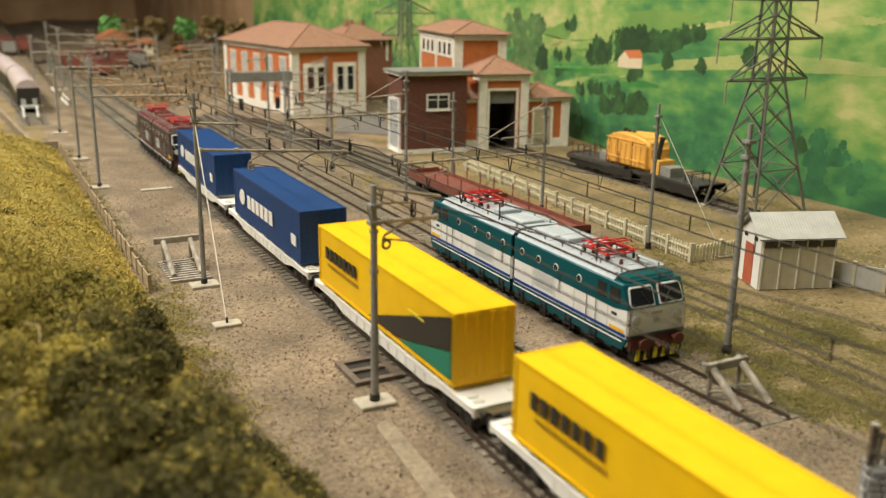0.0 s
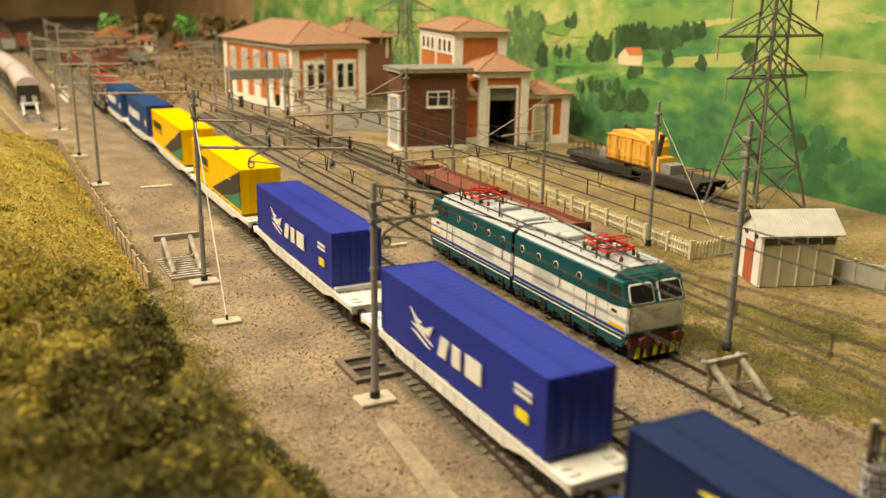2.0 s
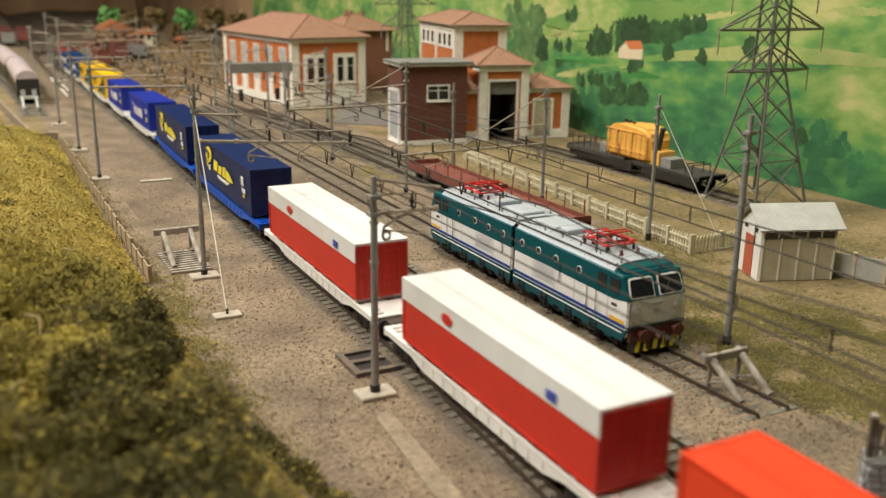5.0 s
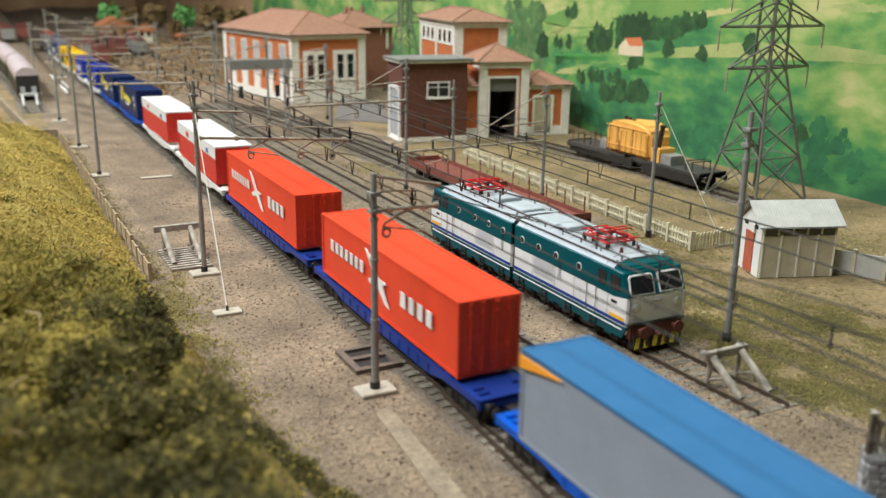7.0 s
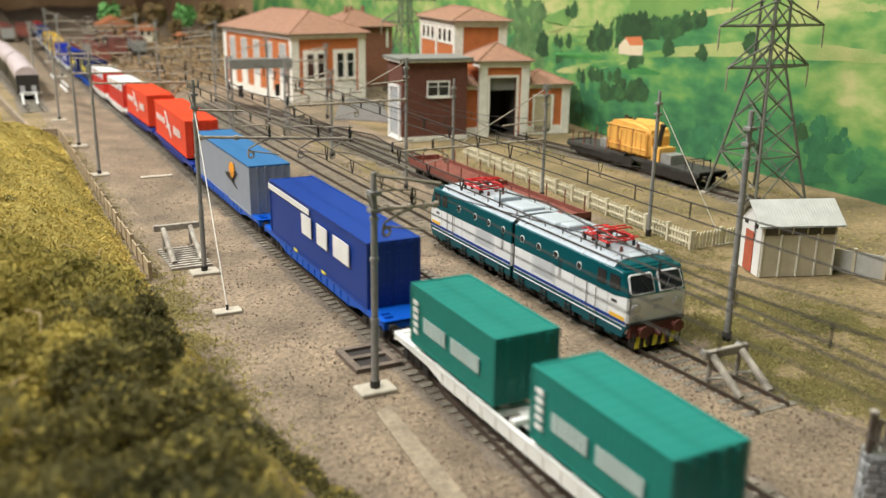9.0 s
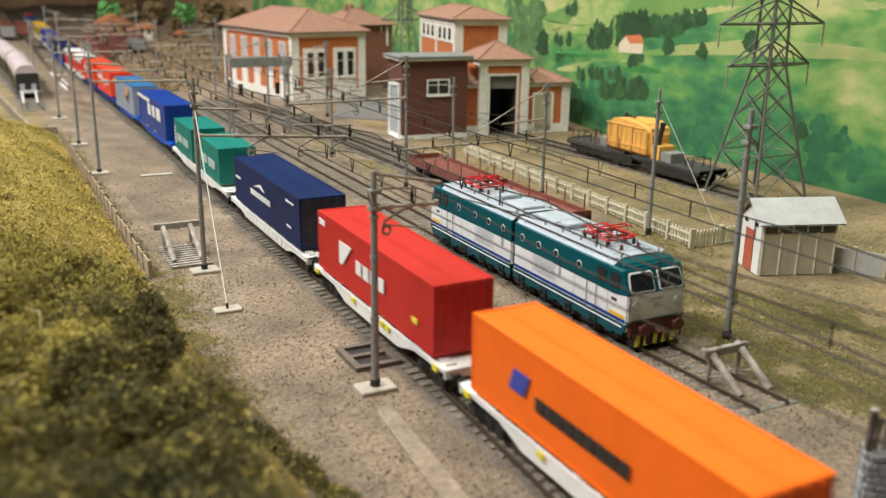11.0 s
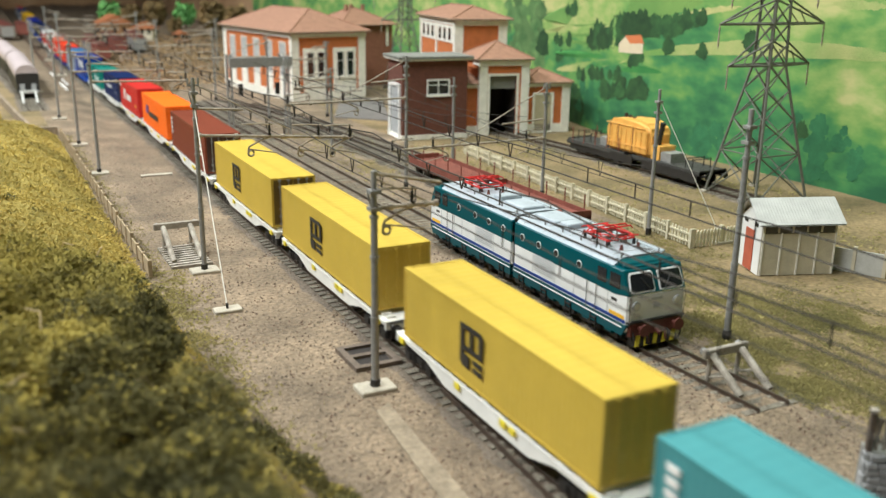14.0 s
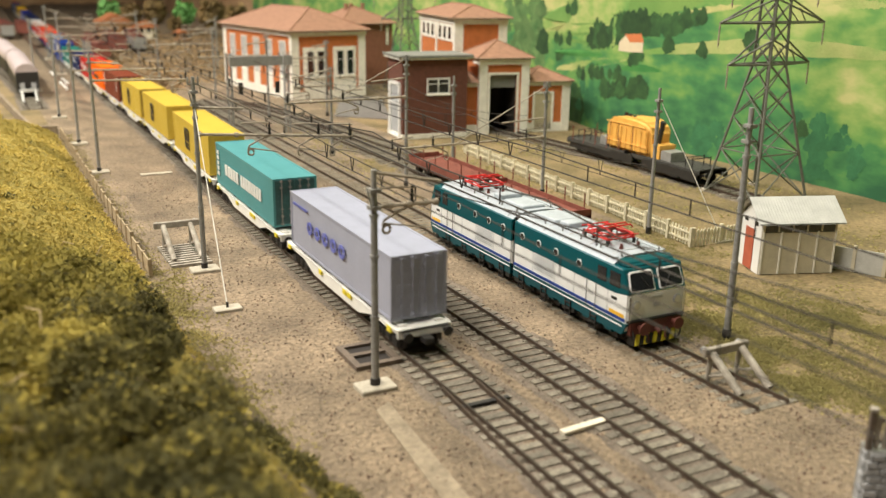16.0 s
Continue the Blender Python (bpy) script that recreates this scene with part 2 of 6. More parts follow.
# ---- tracks ----
def rail_bars(bm, path, w0, w1, z0, z1, low=None):
    """A bar along a path of (x, y), w0 to w1 across, z0 to z1 high."""
    prev = None
    for x, y in path:
        ring = [bm.verts.new((x + w, y, z + (low(y) if low else 0))) for w, z in ((w0, z0), (w1, z0), (w1, z1), (w0, z1))]
        if prev:
            for i in range(4):
                bm.faces.new((prev[i], prev[(i + 1) % 4], ring[(i + 1) % 4], ring[i]))
        else:
            bm.faces.new(ring[::-1])
        prev = ring
    bm.faces.new(prev)


def sleeper_mesh():
    bm = bmesh.new()
    box(bm, -14.5, 14.5, -1.75, 1.75, -1.4, 0.35)
    for s in (-1, 1):
        box(bm, s * 8.25 - 2.1, s * 8.25 + 2.1, -0.9, 0.9, 0.35, 0.75)
    ob = part("sleeper", bm, M_SLEEPER)
    me = ob.data
    bpy.data.objects.remove(ob)
    return me


SLEEPER = sleeper_mesh()


def build_track(name, shift, y0, y1, near, label, low=None):
    """A track along y; shift(y) gives its centre. near: up to there the sleepers are pieces of their own."""
    tr = thing(name, 0, 0, 0, label, "railway track", "", "structure")
    dip = low or (lambda y: 0)
    step = lambda a, b: [a + (b - a) * i / 110 for i in range(111)]
    for s in (-8.25, 8.25):
        pts = [(shift(y) + s, y) for y in step(y0, y1)]
        bm = bmesh.new()
        rail_bars(bm, pts, -0.2, 0.2, 0.3, 2.1, low)
        rail_bars(bm, pts, -0.5, 0.5, 0.3, 0.65, low)
        part("rail", bm, M_RAIL, tr)
        bm = bmesh.new()
        rail_bars(bm, pts, -0.33, 0.33, 2.1, 2.5, low)
        part("rail_head", bm, M_RAILTOP, tr)
    rnd = random.Random(int(y1))
    y = y0 + 2
    far = []
    while y < y1 - 1:
        x = shift(y)
        if y < near:
            o = new("sleeper", SLEEPER)
            o.parent = tr
            o.matrix_basis = pose(x * MM, y * MM, (dip(y) + rnd.uniform(-0.2, 0.05)) * MM, 0, 0, rnd.uniform(-0.9, 0.9))
        else:
            far.append((x, y))
        y += 6.6 if y < 2400 else 9e9
    if far:
        bm = bmesh.new()
        for x, y in far:
            box(bm, x - 14.5, x + 14.5, y - 1.75, y + 1.75, dip(y) - 1.2, dip(y) + 0.3)
        tagged(part("far_sleepers", bm, M_SLEEPER, tr), kind="stuff")
    bm = bmesh.new()
    for y, yn in zip(step(y0, y1)[:-1], step(y0, y1)[1:]):
        ring = []
        for yy in (y, yn):
            x = shift(yy)
            w = 22.5 + 3 * noise.noise(Vector((yy * 0.05, x, 0)))
            ring.append([bm.verts.new((x + a * w, yy, z + dip(yy))) for a, z in ((-1, -1.0), (-0.75, -0.25), (0.75, -0.25), (1, -1.0))])
        for i in range(3):
            bm.faces.new((ring[0][i], ring[0][i + 1], ring[1][i + 1], ring[1][i]))
    tagged(part("ballast_bed", bm, M_BALLAST, tr), kind="stuff")
    return tr


def bend(y):
    return -5.2 * max(0, (-17 - y) / 93)


build_track("track_1", line_x, -330, 5200, 700, "brown-railed main line track on grey ballast", line_z)
build_track("track_2", lambda y: 43.5 + line_x(y), -330, 5200, 640, "second main line track with rusty rails on ballast", line_z)
build_track("track_3", lambda y: 102 + 0.05 * max(0, -45 - y), -113, 900, 200, "overgrown siding track ending at a buffer stop", lambda y: -0.55)
build_track("track_4", lambda y: 175 - 0.00012 * max(0, y - 350) ** 2, 90, 900, 100, "rusty siding track behind the electric locomotive")
build_track("track_5", lambda y: 205 - 0.0002 * max(0, y - 330) ** 2, 330, 840, 330, "weathered yard track beside the depot")
build_track("track_6", lambda y: 371 - 0.0002 * max(0, y - 220) ** 2, 140, 520, 140, "grass-grown depot siding in front of the shed")
build_track("track_7", lambda y: -100 - 0.00012 * max(0, y - 1000) ** 2, 880, 2200, 880, "storage track beside the main line")


def build_rear_track():
    """The line carries on behind the viewer."""
    tr = thing("rear_track", 0, 0, 0, "main line track running on towards the layout's end", "railway track", "", "structure")
    for s in (-8.25, 8.25):
        bm = bmesh.new()
        rail_bars(bm, [(s, -4250), (s, -330)], -0.4, 0.4, 0.3, 2.5)
        part("rail", bm, M_RAIL, tr)
    bm = bmesh.new()
    for k in range(290):
        y = -4240 + k * 13.4
        box(bm, -14.5, 14.5, y - 1.35, y + 1.35, -1.2, 0.3)
    tagged(part("far_sleepers", bm, M_SLEEPER, tr), kind="stuff")


build_rear_track()


def build_turnout():
    tr = thing("turnout", 0, 0, 0, "diverging turnout rails with point blades on the main track", "railway track", "", "structure")
    ys = [-330 + i * 6 for i in range(49)]
    for s in (-8.25, 8.25):
        pts = [(bend(y) + s, y) for y in ys]
        bm = bmesh.new()
        rail_bars(bm, pts, -0.28, 0.28, 0.35, 2.2)
        rail_bars(bm, pts, -0.33, 0.33, 2.05, 2.45)
        part("blade_rail", bm, M_RAIL, tr)
    bm = bmesh.new()
    box(bm, -11, 12, -61, -58.5, 0.4, 1.4)
    part("tie_bar", bm, M_BLACK, tr)


build_turnout()


# ---- the train ----
def side_marks(marks, L, z0, h, x=-14.0):
    """Plain bars and shapes lying proud of the side; each mark: material, outline of (along 0..1 from the far end, up 0..1)."""
    out = []
    for m, outline in marks:
        bm = bmesh.new()
        pts = [((1 - u) * L, z0 + v * h) for u, v in outline]
        extrude(bm, pts, lambda a, b, t: (x - t, a, b), 0.35, 0.75)
        out.append((m, bm))
    return out


def rect(u0, v0, u1, v1, lean=0.0):
    return [(u0, v0), (u1, v0), (u1 + lean, v1), (u0 + lean, v1)]


def row(m, u0, u1, v0, v1, n, gap=0.25, lean=0.0):
    w = (u1 - u0) / n
    return [(m, rect(u0 + i * w, v0, u0 + (i + 1 - gap) * w, v1, lean)) for i in range(n)]


def disc(cu, cv, ru, rv, n=12):
    return [(cu + ru * math.cos(6.2832 * i / n), cv + rv * math.sin(6.2832 * i / n)) for i in range(n)]


def build_container(label, off, L, mats, z0=16.8, h=30.5, ribs=True, marks=(), doors=True, roof=None, band=None, shade_wash=None):
    """A freight container; its origin is at the near lower end of the train's centre line."""
    th = thing("container", 0, 0, 0, label, "container", "containers on the train")
    side = mats
    bm = bmesh.new()
    box(bm, -13.5, 13.5, 0.5, L - 0.5, 0.4, h - 0.6)
    part("body", bm, side, th)
    # corner posts and edge rails
    bm = bmesh.new()
    for x in (-14, 12.6):
        for y in (0, L - 1.4):
            box(bm, x, x + 1.4, y, y + 1.4, 0, h - 1.2)
        box(bm, x, x + 1.4, 1.4, L - 1.4, 0, 1.3)
    for y in (0, L - 1.4):
        box(bm, -12.6, 12.6, y, y + 1.4, 0, 1.3)
    part("lower_frame", bm, side, th)
    bm = bmesh.new()
    for x in (-14, 12.6):
        box(bm, x, x + 1.4, 0, L, h - 1.2, h)
    for y in (0, L - 1.4):
        box(bm, -12.6, 12.6, y, y + 1.4, h - 1.2, h)
    part("upper_frame", bm, roof or side, th)
    bm = bmesh.new()
    if ribs:
        sheet(bm, folds(1.4, L - 1.4, int(L / 5.2), h - 0.27, h - 0.2), lambda a, c, t: (t, a, c), -12.6, 12.6)
    else:
        box(bm, -12.6, 12.6, 1.4, L - 1.4, h - 0.6, h - 0.2)
    part("roof", bm, roof or side, th)
    if ribs:
        for x in (-1, 1):
            bm = bmesh.new()
            sheet(bm, folds(1.4, L - 1.4, int(L / 3.1), 13.66, 13.86), lambda a, c, t: (x * c, a, t), 1.3, h - 1.2)
            part("side_wall", bm, side, th)
    if band:
        m, v0, v1 = band
        for x in (-1, 1):
            bm = bmesh.new()
            xa, xb = sorted((x * 14.0, x * 14.06))
            box(bm, xa, xb, 0, L, v0 * h, v1 * h)
            part("colour_band", bm, m, th)
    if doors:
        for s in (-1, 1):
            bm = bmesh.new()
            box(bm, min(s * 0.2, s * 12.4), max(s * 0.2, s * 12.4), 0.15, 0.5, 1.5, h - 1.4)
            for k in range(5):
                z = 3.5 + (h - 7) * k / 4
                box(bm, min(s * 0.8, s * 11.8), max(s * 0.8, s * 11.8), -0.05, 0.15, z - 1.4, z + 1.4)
            d = part("door", bm, shade_wash or side, th, "door darkened with shade and wash, grey lock rods" if shade_wash else "")
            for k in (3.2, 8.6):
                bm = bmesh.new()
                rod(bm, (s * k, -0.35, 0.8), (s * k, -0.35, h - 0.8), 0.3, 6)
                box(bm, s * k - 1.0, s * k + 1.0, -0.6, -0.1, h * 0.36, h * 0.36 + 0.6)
                part("lock_rod", bm, M_MAST if shade_wash and shade_wash != G_DARK else shade_wash or side, d)
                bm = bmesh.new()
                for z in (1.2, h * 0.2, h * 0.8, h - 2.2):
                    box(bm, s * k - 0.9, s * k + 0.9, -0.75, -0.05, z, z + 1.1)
                part("lock_bracket", bm, M_MAST if shade_wash and shade_wash != G_DARK else shade_wash or side, d)
    for m, bm in side_marks(marks, L, 0, h):
        part("marking", bm, m, th)
    MOVING.append((th, off, z0))
    return th


def build_wagon(near, far, material, label, kind="belly", dots=False):
    """A container flat wagon between two offsets along the train."""
    L = far - near
    w = thing("container_wagon", 0, 0, 0, label, "wagon", "wagons of the train")
    for s in (-1, 1):
        xa, xb = sorted((s * 12.2, s * 13.4))
        if kind == "belly":
            prof = [(3, 14.4), (3, 12.6), (L * 0.2, 12.0), (L * 0.3, 7.6), (L * 0.7, 7.6), (L * 0.8, 12.0), (L - 3, 12.6), (L - 3, 14.4)]
        else:
            prof = [(3, 14.4), (3, 11.6), (L * 0.17, 11.0), (L * 0.24, 8.4), (L * 0.76, 8.4), (L * 0.83, 11.0), (L - 3, 11.6), (L - 3, 14.4)]
        bm = bmesh.new()
        extrude(bm, prof, lambda a, b, t: (t, a, b), xa, xb)
        box(bm, min(s * 13.4, s * 13.9), max(s * 13.4, s * 13.9), 3, L - 3, 13.6, 14.6)
        if kind != "belly":
            n = 11
            for i in range(n):
                y = L * 0.24 + L * 0.52 * i / (n - 1)
                box(bm, min(s * 13.4, s * 13.8), max(s * 13.4, s * 13.8), y - 0.5, y + 0.5, 8.4, 13.6)
        part("side_sill", bm, material, w)
    for y0, y1 in ((1.5, 22), (L - 22, L - 1.5)):
        bm = bmesh.new()
        box(bm, -12.2, 12.2, y0, y1, 13.0, 14.5)
        part("end_deck", bm, material, w)
    for i in range(6):
        y = L * (0.2 + 0.12 * i)
        bm = bmesh.new()
        box(bm, -12.2, 12.2, y - 1.4, y + 1.4, 12.2, 14.2)
        part("cross_beam", bm, material, w)
    bm = bmesh.new()
    box(bm, -3.5, 3.5, 20, L - 20, 9, 13)
    part("centre_sill", bm, material, w)
    for y in (1.5, L - 2.7):
        bm = bmesh.new()
        box(bm, -13.4, 13.4, y, y + 1.2, 10.5, 14.6)
        part("headstock", bm, material, w)
    for y in (26, L * 0.5, L - 26):
        bm = bmesh.new()
        box(bm, -13, 13, y - 1.2, y + 1.2, 14.2, 16.6)
        part("container_rest", bm, material, w)
    for s in (-1, 1):
        for y in (5, 9.5, L - 11, L - 6.5):
            bm = bmesh.new()
            box(bm, s * 9 - 2.2, s * 9 + 2.2, y, y + 1.5, 14.5, 15.6)
            part("footstep", bm, material, w)
    for s in (-1, 1):
        for y0, d in ((1.5, -1), (L - 1.5, 1)):
            bm = bmesh.new()
            rod(bm, (s * 10, y0, 12), (s * 10, y0 + d * 3.6, 12), 0.9)
            rod(bm, (s * 10, y0 + d * 3.6, 12), (s * 10, y0 + d * 4.3, 12), 2.4, 12)
            part("buffer", bm, M_BLACK, w)
    for y in (19, L - 19):
        bm = bmesh.new()
        for s in (-1, 1):
            box(bm, s * 9.8 - 0.9, s * 9.8 + 0.9, y - 13, y + 13, 5.2, 8.0)
            for d in (-10, 10):
                box(bm, s * 10.2 - 1.2, s * 10.2 + 1.2, y + d - 2.4, y + d + 2.4, 4.2, 7.6)
            for d in (-4, 4):
                rod(bm, (s * 10.4, y + d, 4.4), (s * 10.4, y + d, 8.6), 1.3, 8)
        box(bm, -9.8, 9.8, y - 3, y + 3, 6, 12.5)
        bo = part("bogie", bm, M_BLACK, w)
        for d in (-10, 10):
            bm = bmesh.new()
            for s in (-1, 1):
                rod(bm, (s * 7.2, y + d, 7.5), (s * 9.0, y + d, 7.5), 5.2, 20)
            rod(bm, (-8, y + d, 7.5), (8, y + d, 7.5), 1, 8)
            part("wheelset", bm, M_WHEEL, bo)
    for y0, d in ((2, -1), (L - 2, 1)):
        bm = bmesh.new()
        box(bm, -2.2, 2.2, min(y0, y0 + d * 6), max(y0, y0 + d * 6), 8.0, 10.6)
        part("coupler", bm, M_BLACK, w)
    if dots:
        for y in (9, L * 0.36, L * 0.4, L * 0.62, L - 9):
            bm = bmesh.new()
            box(bm, -14.6, -13.3, y - 2.0, y + 2.0, 11.8, 14.2)
            part("latch", bm, M_YELLOW, w)
    MOVING.append((w, near, 0.0))
    return w


C = {k: paint(k, v, 0.45) for k, v in dict(
    dark_blue_container=(0.012, 0.05, 0.17), yellow_container=(0.82, 0.5, 0.004), royal_blue_container=(0.014, 0.03, 0.3),
    navy_container=(0.006, 0.018, 0.085), red_curtain=(0.55, 0.035, 0.02), white_tarp=(0.72, 0.72, 0.7), orange_red_container=(0.72, 0.06, 0.018),
    grey_swap_body=(0.26, 0.29, 0.35), blue_tarp=(0.04, 0.14, 0.31), strong_blue_container=(0.009, 0.04, 0.24), green_container=(0.018, 0.185, 0.15),
    red_container=(0.5, 0.025, 0.018), orange_container=(0.9, 0.16, 0.005), brown_container=(0.19, 0.045, 0.022),
    mustard_container=(0.56, 0.4, 0.055), teal_container=(0.085, 0.28, 0.295), lavender_grey_container=(0.33, 0.345, 0.43)).items()}

# Darker copies of the container paints: dark wash plus the near ends' shade.
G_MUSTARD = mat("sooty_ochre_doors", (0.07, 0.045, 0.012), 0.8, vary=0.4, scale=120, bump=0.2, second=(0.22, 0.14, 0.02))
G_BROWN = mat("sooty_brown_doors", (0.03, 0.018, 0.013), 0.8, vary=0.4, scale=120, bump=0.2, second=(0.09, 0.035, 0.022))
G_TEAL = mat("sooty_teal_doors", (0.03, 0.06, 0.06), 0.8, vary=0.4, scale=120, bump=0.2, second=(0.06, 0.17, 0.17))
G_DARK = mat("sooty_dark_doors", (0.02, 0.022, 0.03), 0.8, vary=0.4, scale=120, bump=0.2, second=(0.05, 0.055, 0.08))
M_YDARK = paint("dull_ochre_marking", (0.4, 0.24, 0.01))
W, K, B, Y, O, G = M_MARKW, M_MARKK, M_MARKB, M_MARKY, M_MARKO, M_MARKG


def ring(u, v, a, b):
    """An open ring with a narrow slit."""
    k = [0.1 + 6.08 * i / 18 for i in range(19)]
    return [(u + a * math.cos(q), v + b * math.sin(q)) for q in k] + [(u + 0.45 * a * math.cos(q), v + 0.5 * b * math.sin(q)) for q in k[::-1]]


M_FADED = paint("faded_white_marking", (0.5, 0.6, 0.57))
M_PALEB = paint("faded_blue_marking", (0.13, 0.15, 0.46))
MK_H = [(W, disc(0.16, 0.5, 0.045, 0.17))] + row(W, 0.25, 0.66, 0.34, 0.62, 6) + [(W, rect(0.9, 0.3, 0.96, 0.5))]
MK_G = row(K, 0.08, 0.36, 0.52, 0.72, 7, 0.38) + row(M_YDARK, 0.1, 0.36, 0.4, 0.45, 12) + [(K, [(0.45, 0.1), (0.66, 0.1), (0.995, 0.5), (0.995, 0.96)]), (G, [(0.68, 0.1), (0.995, 0.1), (0.995, 0.48)]), (Y, rect(0.74, 0.62, 0.84, 0.66))]
MK_J = [(W, [(0.24, 0.72), (0.28, 0.62), (0.32, 0.6), (0.3, 0.54), (0.34, 0.54), (0.4, 0.66), (0.37, 0.46), (0.3, 0.46)]), (W, [(0.25, 0.5), (0.28, 0.5), (0.4, 0.36), (0.38, 0.36)]), (W, [(0.25, 0.4), (0.28, 0.4), (0.38, 0.28), (0.36, 0.28)]),
        (W, rect(0.43, 0.3, 0.48, 0.6, 0.02)), (W, rect(0.52, 0.3, 0.57, 0.6, 0.0)), (W, rect(0.6, 0.3, 0.69, 0.61)), (W, rect(0.86, 0.66, 0.94, 0.7)), (W, rect(0.86, 0.58, 0.94, 0.62)), (Y, rect(0.87, 0.28, 0.93, 0.42))]
MK_N = [(Y, [(0.2, 0.86), (0.26, 0.92), (0.31, 0.84), (0.315, 0.68), (0.28, 0.56), (0.24, 0.5), (0.24, 0.58), (0.275, 0.68), (0.275, 0.78), (0.25, 0.82)]), (Y, [(0.2, 0.72), (0.235, 0.76), (0.225, 0.5), (0.245, 0.4), (0.22, 0.42)]), (W, [(0.245, 0.46), (0.29, 0.5), (0.28, 0.36), (0.25, 0.34)]),
        (Y, rect(0.35, 0.44, 0.42, 0.68, 0.02)), (Y, rect(0.44, 0.42, 0.5, 0.62, 0.02)), (Y, rect(0.52, 0.42, 0.57, 0.66, 0.02)), (Y, [(0.58, 0.42), (0.6, 0.62), (0.64, 0.6), (0.71, 0.44), (0.66, 0.4)]),
        (W, [(0.42, 0.36), (0.64, 0.36), (0.6, 0.28), (0.44, 0.3)])] + [(W, rect(0.86, 0.56 + 0.07 * i, 0.9, 0.61 + 0.07 * i)) for i in range(3)] + [(W, rect(0.87, 0.4, 0.92, 0.5)), (Y, rect(0.88, 0.3, 0.91, 0.36))]
MK_W = [(C["red_curtain"], disc(0.3, 0.82, 0.03, 0.08)), (B, rect(0.8, 0.72, 0.84, 0.84))]
MK_S = row(W, 0.1, 0.4, 0.5, 0.68, 7, 0.45) + row(W, 0.66, 0.88, 0.42, 0.64, 4, 0.4) + [(W, [(0.4, 0.92), (0.44, 0.86), (0.5, 0.6), (0.56, 0.58), (0.53, 0.52), (0.58, 0.24), (0.55, 0.26), (0.49, 0.48), (0.44, 0.42), (0.42, 0.48), (0.47, 0.56)])]
MK_GR = [(O, [(0.0, 0.94), (0.16, 0.94), (0.0, 0.8)]), (O, disc(0.72, 0.7, 0.045, 0.16)), (K, [(0.6, 0.56), (0.68, 0.6), (0.78, 0.72), (0.8, 0.7), (0.72, 0.5), (0.8, 0.36), (0.7, 0.44), (0.62, 0.5)])]
MK_T = [(W, rect(0.0, 0.84, 0.48, 0.94)), (W, rect(0.4, 0.46, 0.5, 0.8)), (W, rect(0.56, 0.46, 0.66, 0.8)), (W, rect(0.72, 0.46, 0.86, 0.8)), (Y, rect(0.3, 0.03, 0.34, 0.07)), (Y, rect(0.6, 0.03, 0.64, 0.07))]
MK_A = [(W, rect(0.06, 0.22 + 0.12 * i, 0.12, 0.29 + 0.12 * i)) for i in range(5)] + row(M_FADED, 0.2, 0.48, 0.34, 0.58, 6, 0.3) + row(M_FADED, 0.54, 0.86, 0.34, 0.58, 8, 0.3)
MK_C = row(W, 0.3, 0.62, 0.42, 0.54, 7) + [(W, [(0.34, 0.62), (0.46, 0.76), (0.52, 0.64), (0.44, 0.68)]), (W, rect(0.04, 0.55, 0.12, 0.6)), (W, rect(0.84, 0.3, 0.9, 0.34)), (W, rect(0.84, 0.8, 0.94, 0.84))]
MK_K = [(W, [(0.24, 0.36), (0.27, 0.36), (0.36, 0.74), (0.24, 0.74)])] + row(W, 0.4, 0.66, 0.38, 0.6, 4) + [(W, rect(0.03, 0.8, 0.09, 0.9)), (Y, rect(0.86, 0.3, 0.9, 0.38))]
MK_O = [(B, [(0.2, 0.42), (0.27, 0.42), (0.29, 0.68), (0.22, 0.68)])] + row(K, 0.32, 0.68, 0.36, 0.52, 9, 0.15)
MK_B = [(W, rect(0.05, 0.4 + 0.13 * i, 0.08, 0.48 + 0.13 * i)) for i in range(4)] + [(W, rect(0.88, 0.4 + 0.13 * i, 0.92, 0.46 + 0.13 * i)) for i in range(3)]
MK_M = [(K, rect(0.37, 0.28, 0.39, 0.8)), (K, rect(0.39, 0.74, 0.48, 0.8)), (K, rect(0.42, 0.5, 0.44, 0.72)), (K, rect(0.47, 0.5, 0.49, 0.76)), (K, rect(0.37, 0.46, 0.49, 0.52)), (K, rect(0.38, 0.24, 0.42, 0.4)), (K, rect(0.44, 0.24, 0.49, 0.3)), (K, rect(0.44, 0.34, 0.49, 0.4))]
MK_CH = [(W, rect(0.04, 0.24 + 0.13 * i, 0.075, 0.32 + 0.13 * i)) for i in range(5)] + row(W, 0.2, 0.46, 0.36, 0.62, 5, 0.3) + row(W, 0.49, 0.84, 0.36, 0.62, 8, 0.3)
MK_CO = [(M_PALEB, ring(0.24 + 0.085 * i, 0.54, 0.03, 0.12)) for i in range(5)] + row(M_PALEB, 0.05, 0.22, 0.8, 0.85, 6)

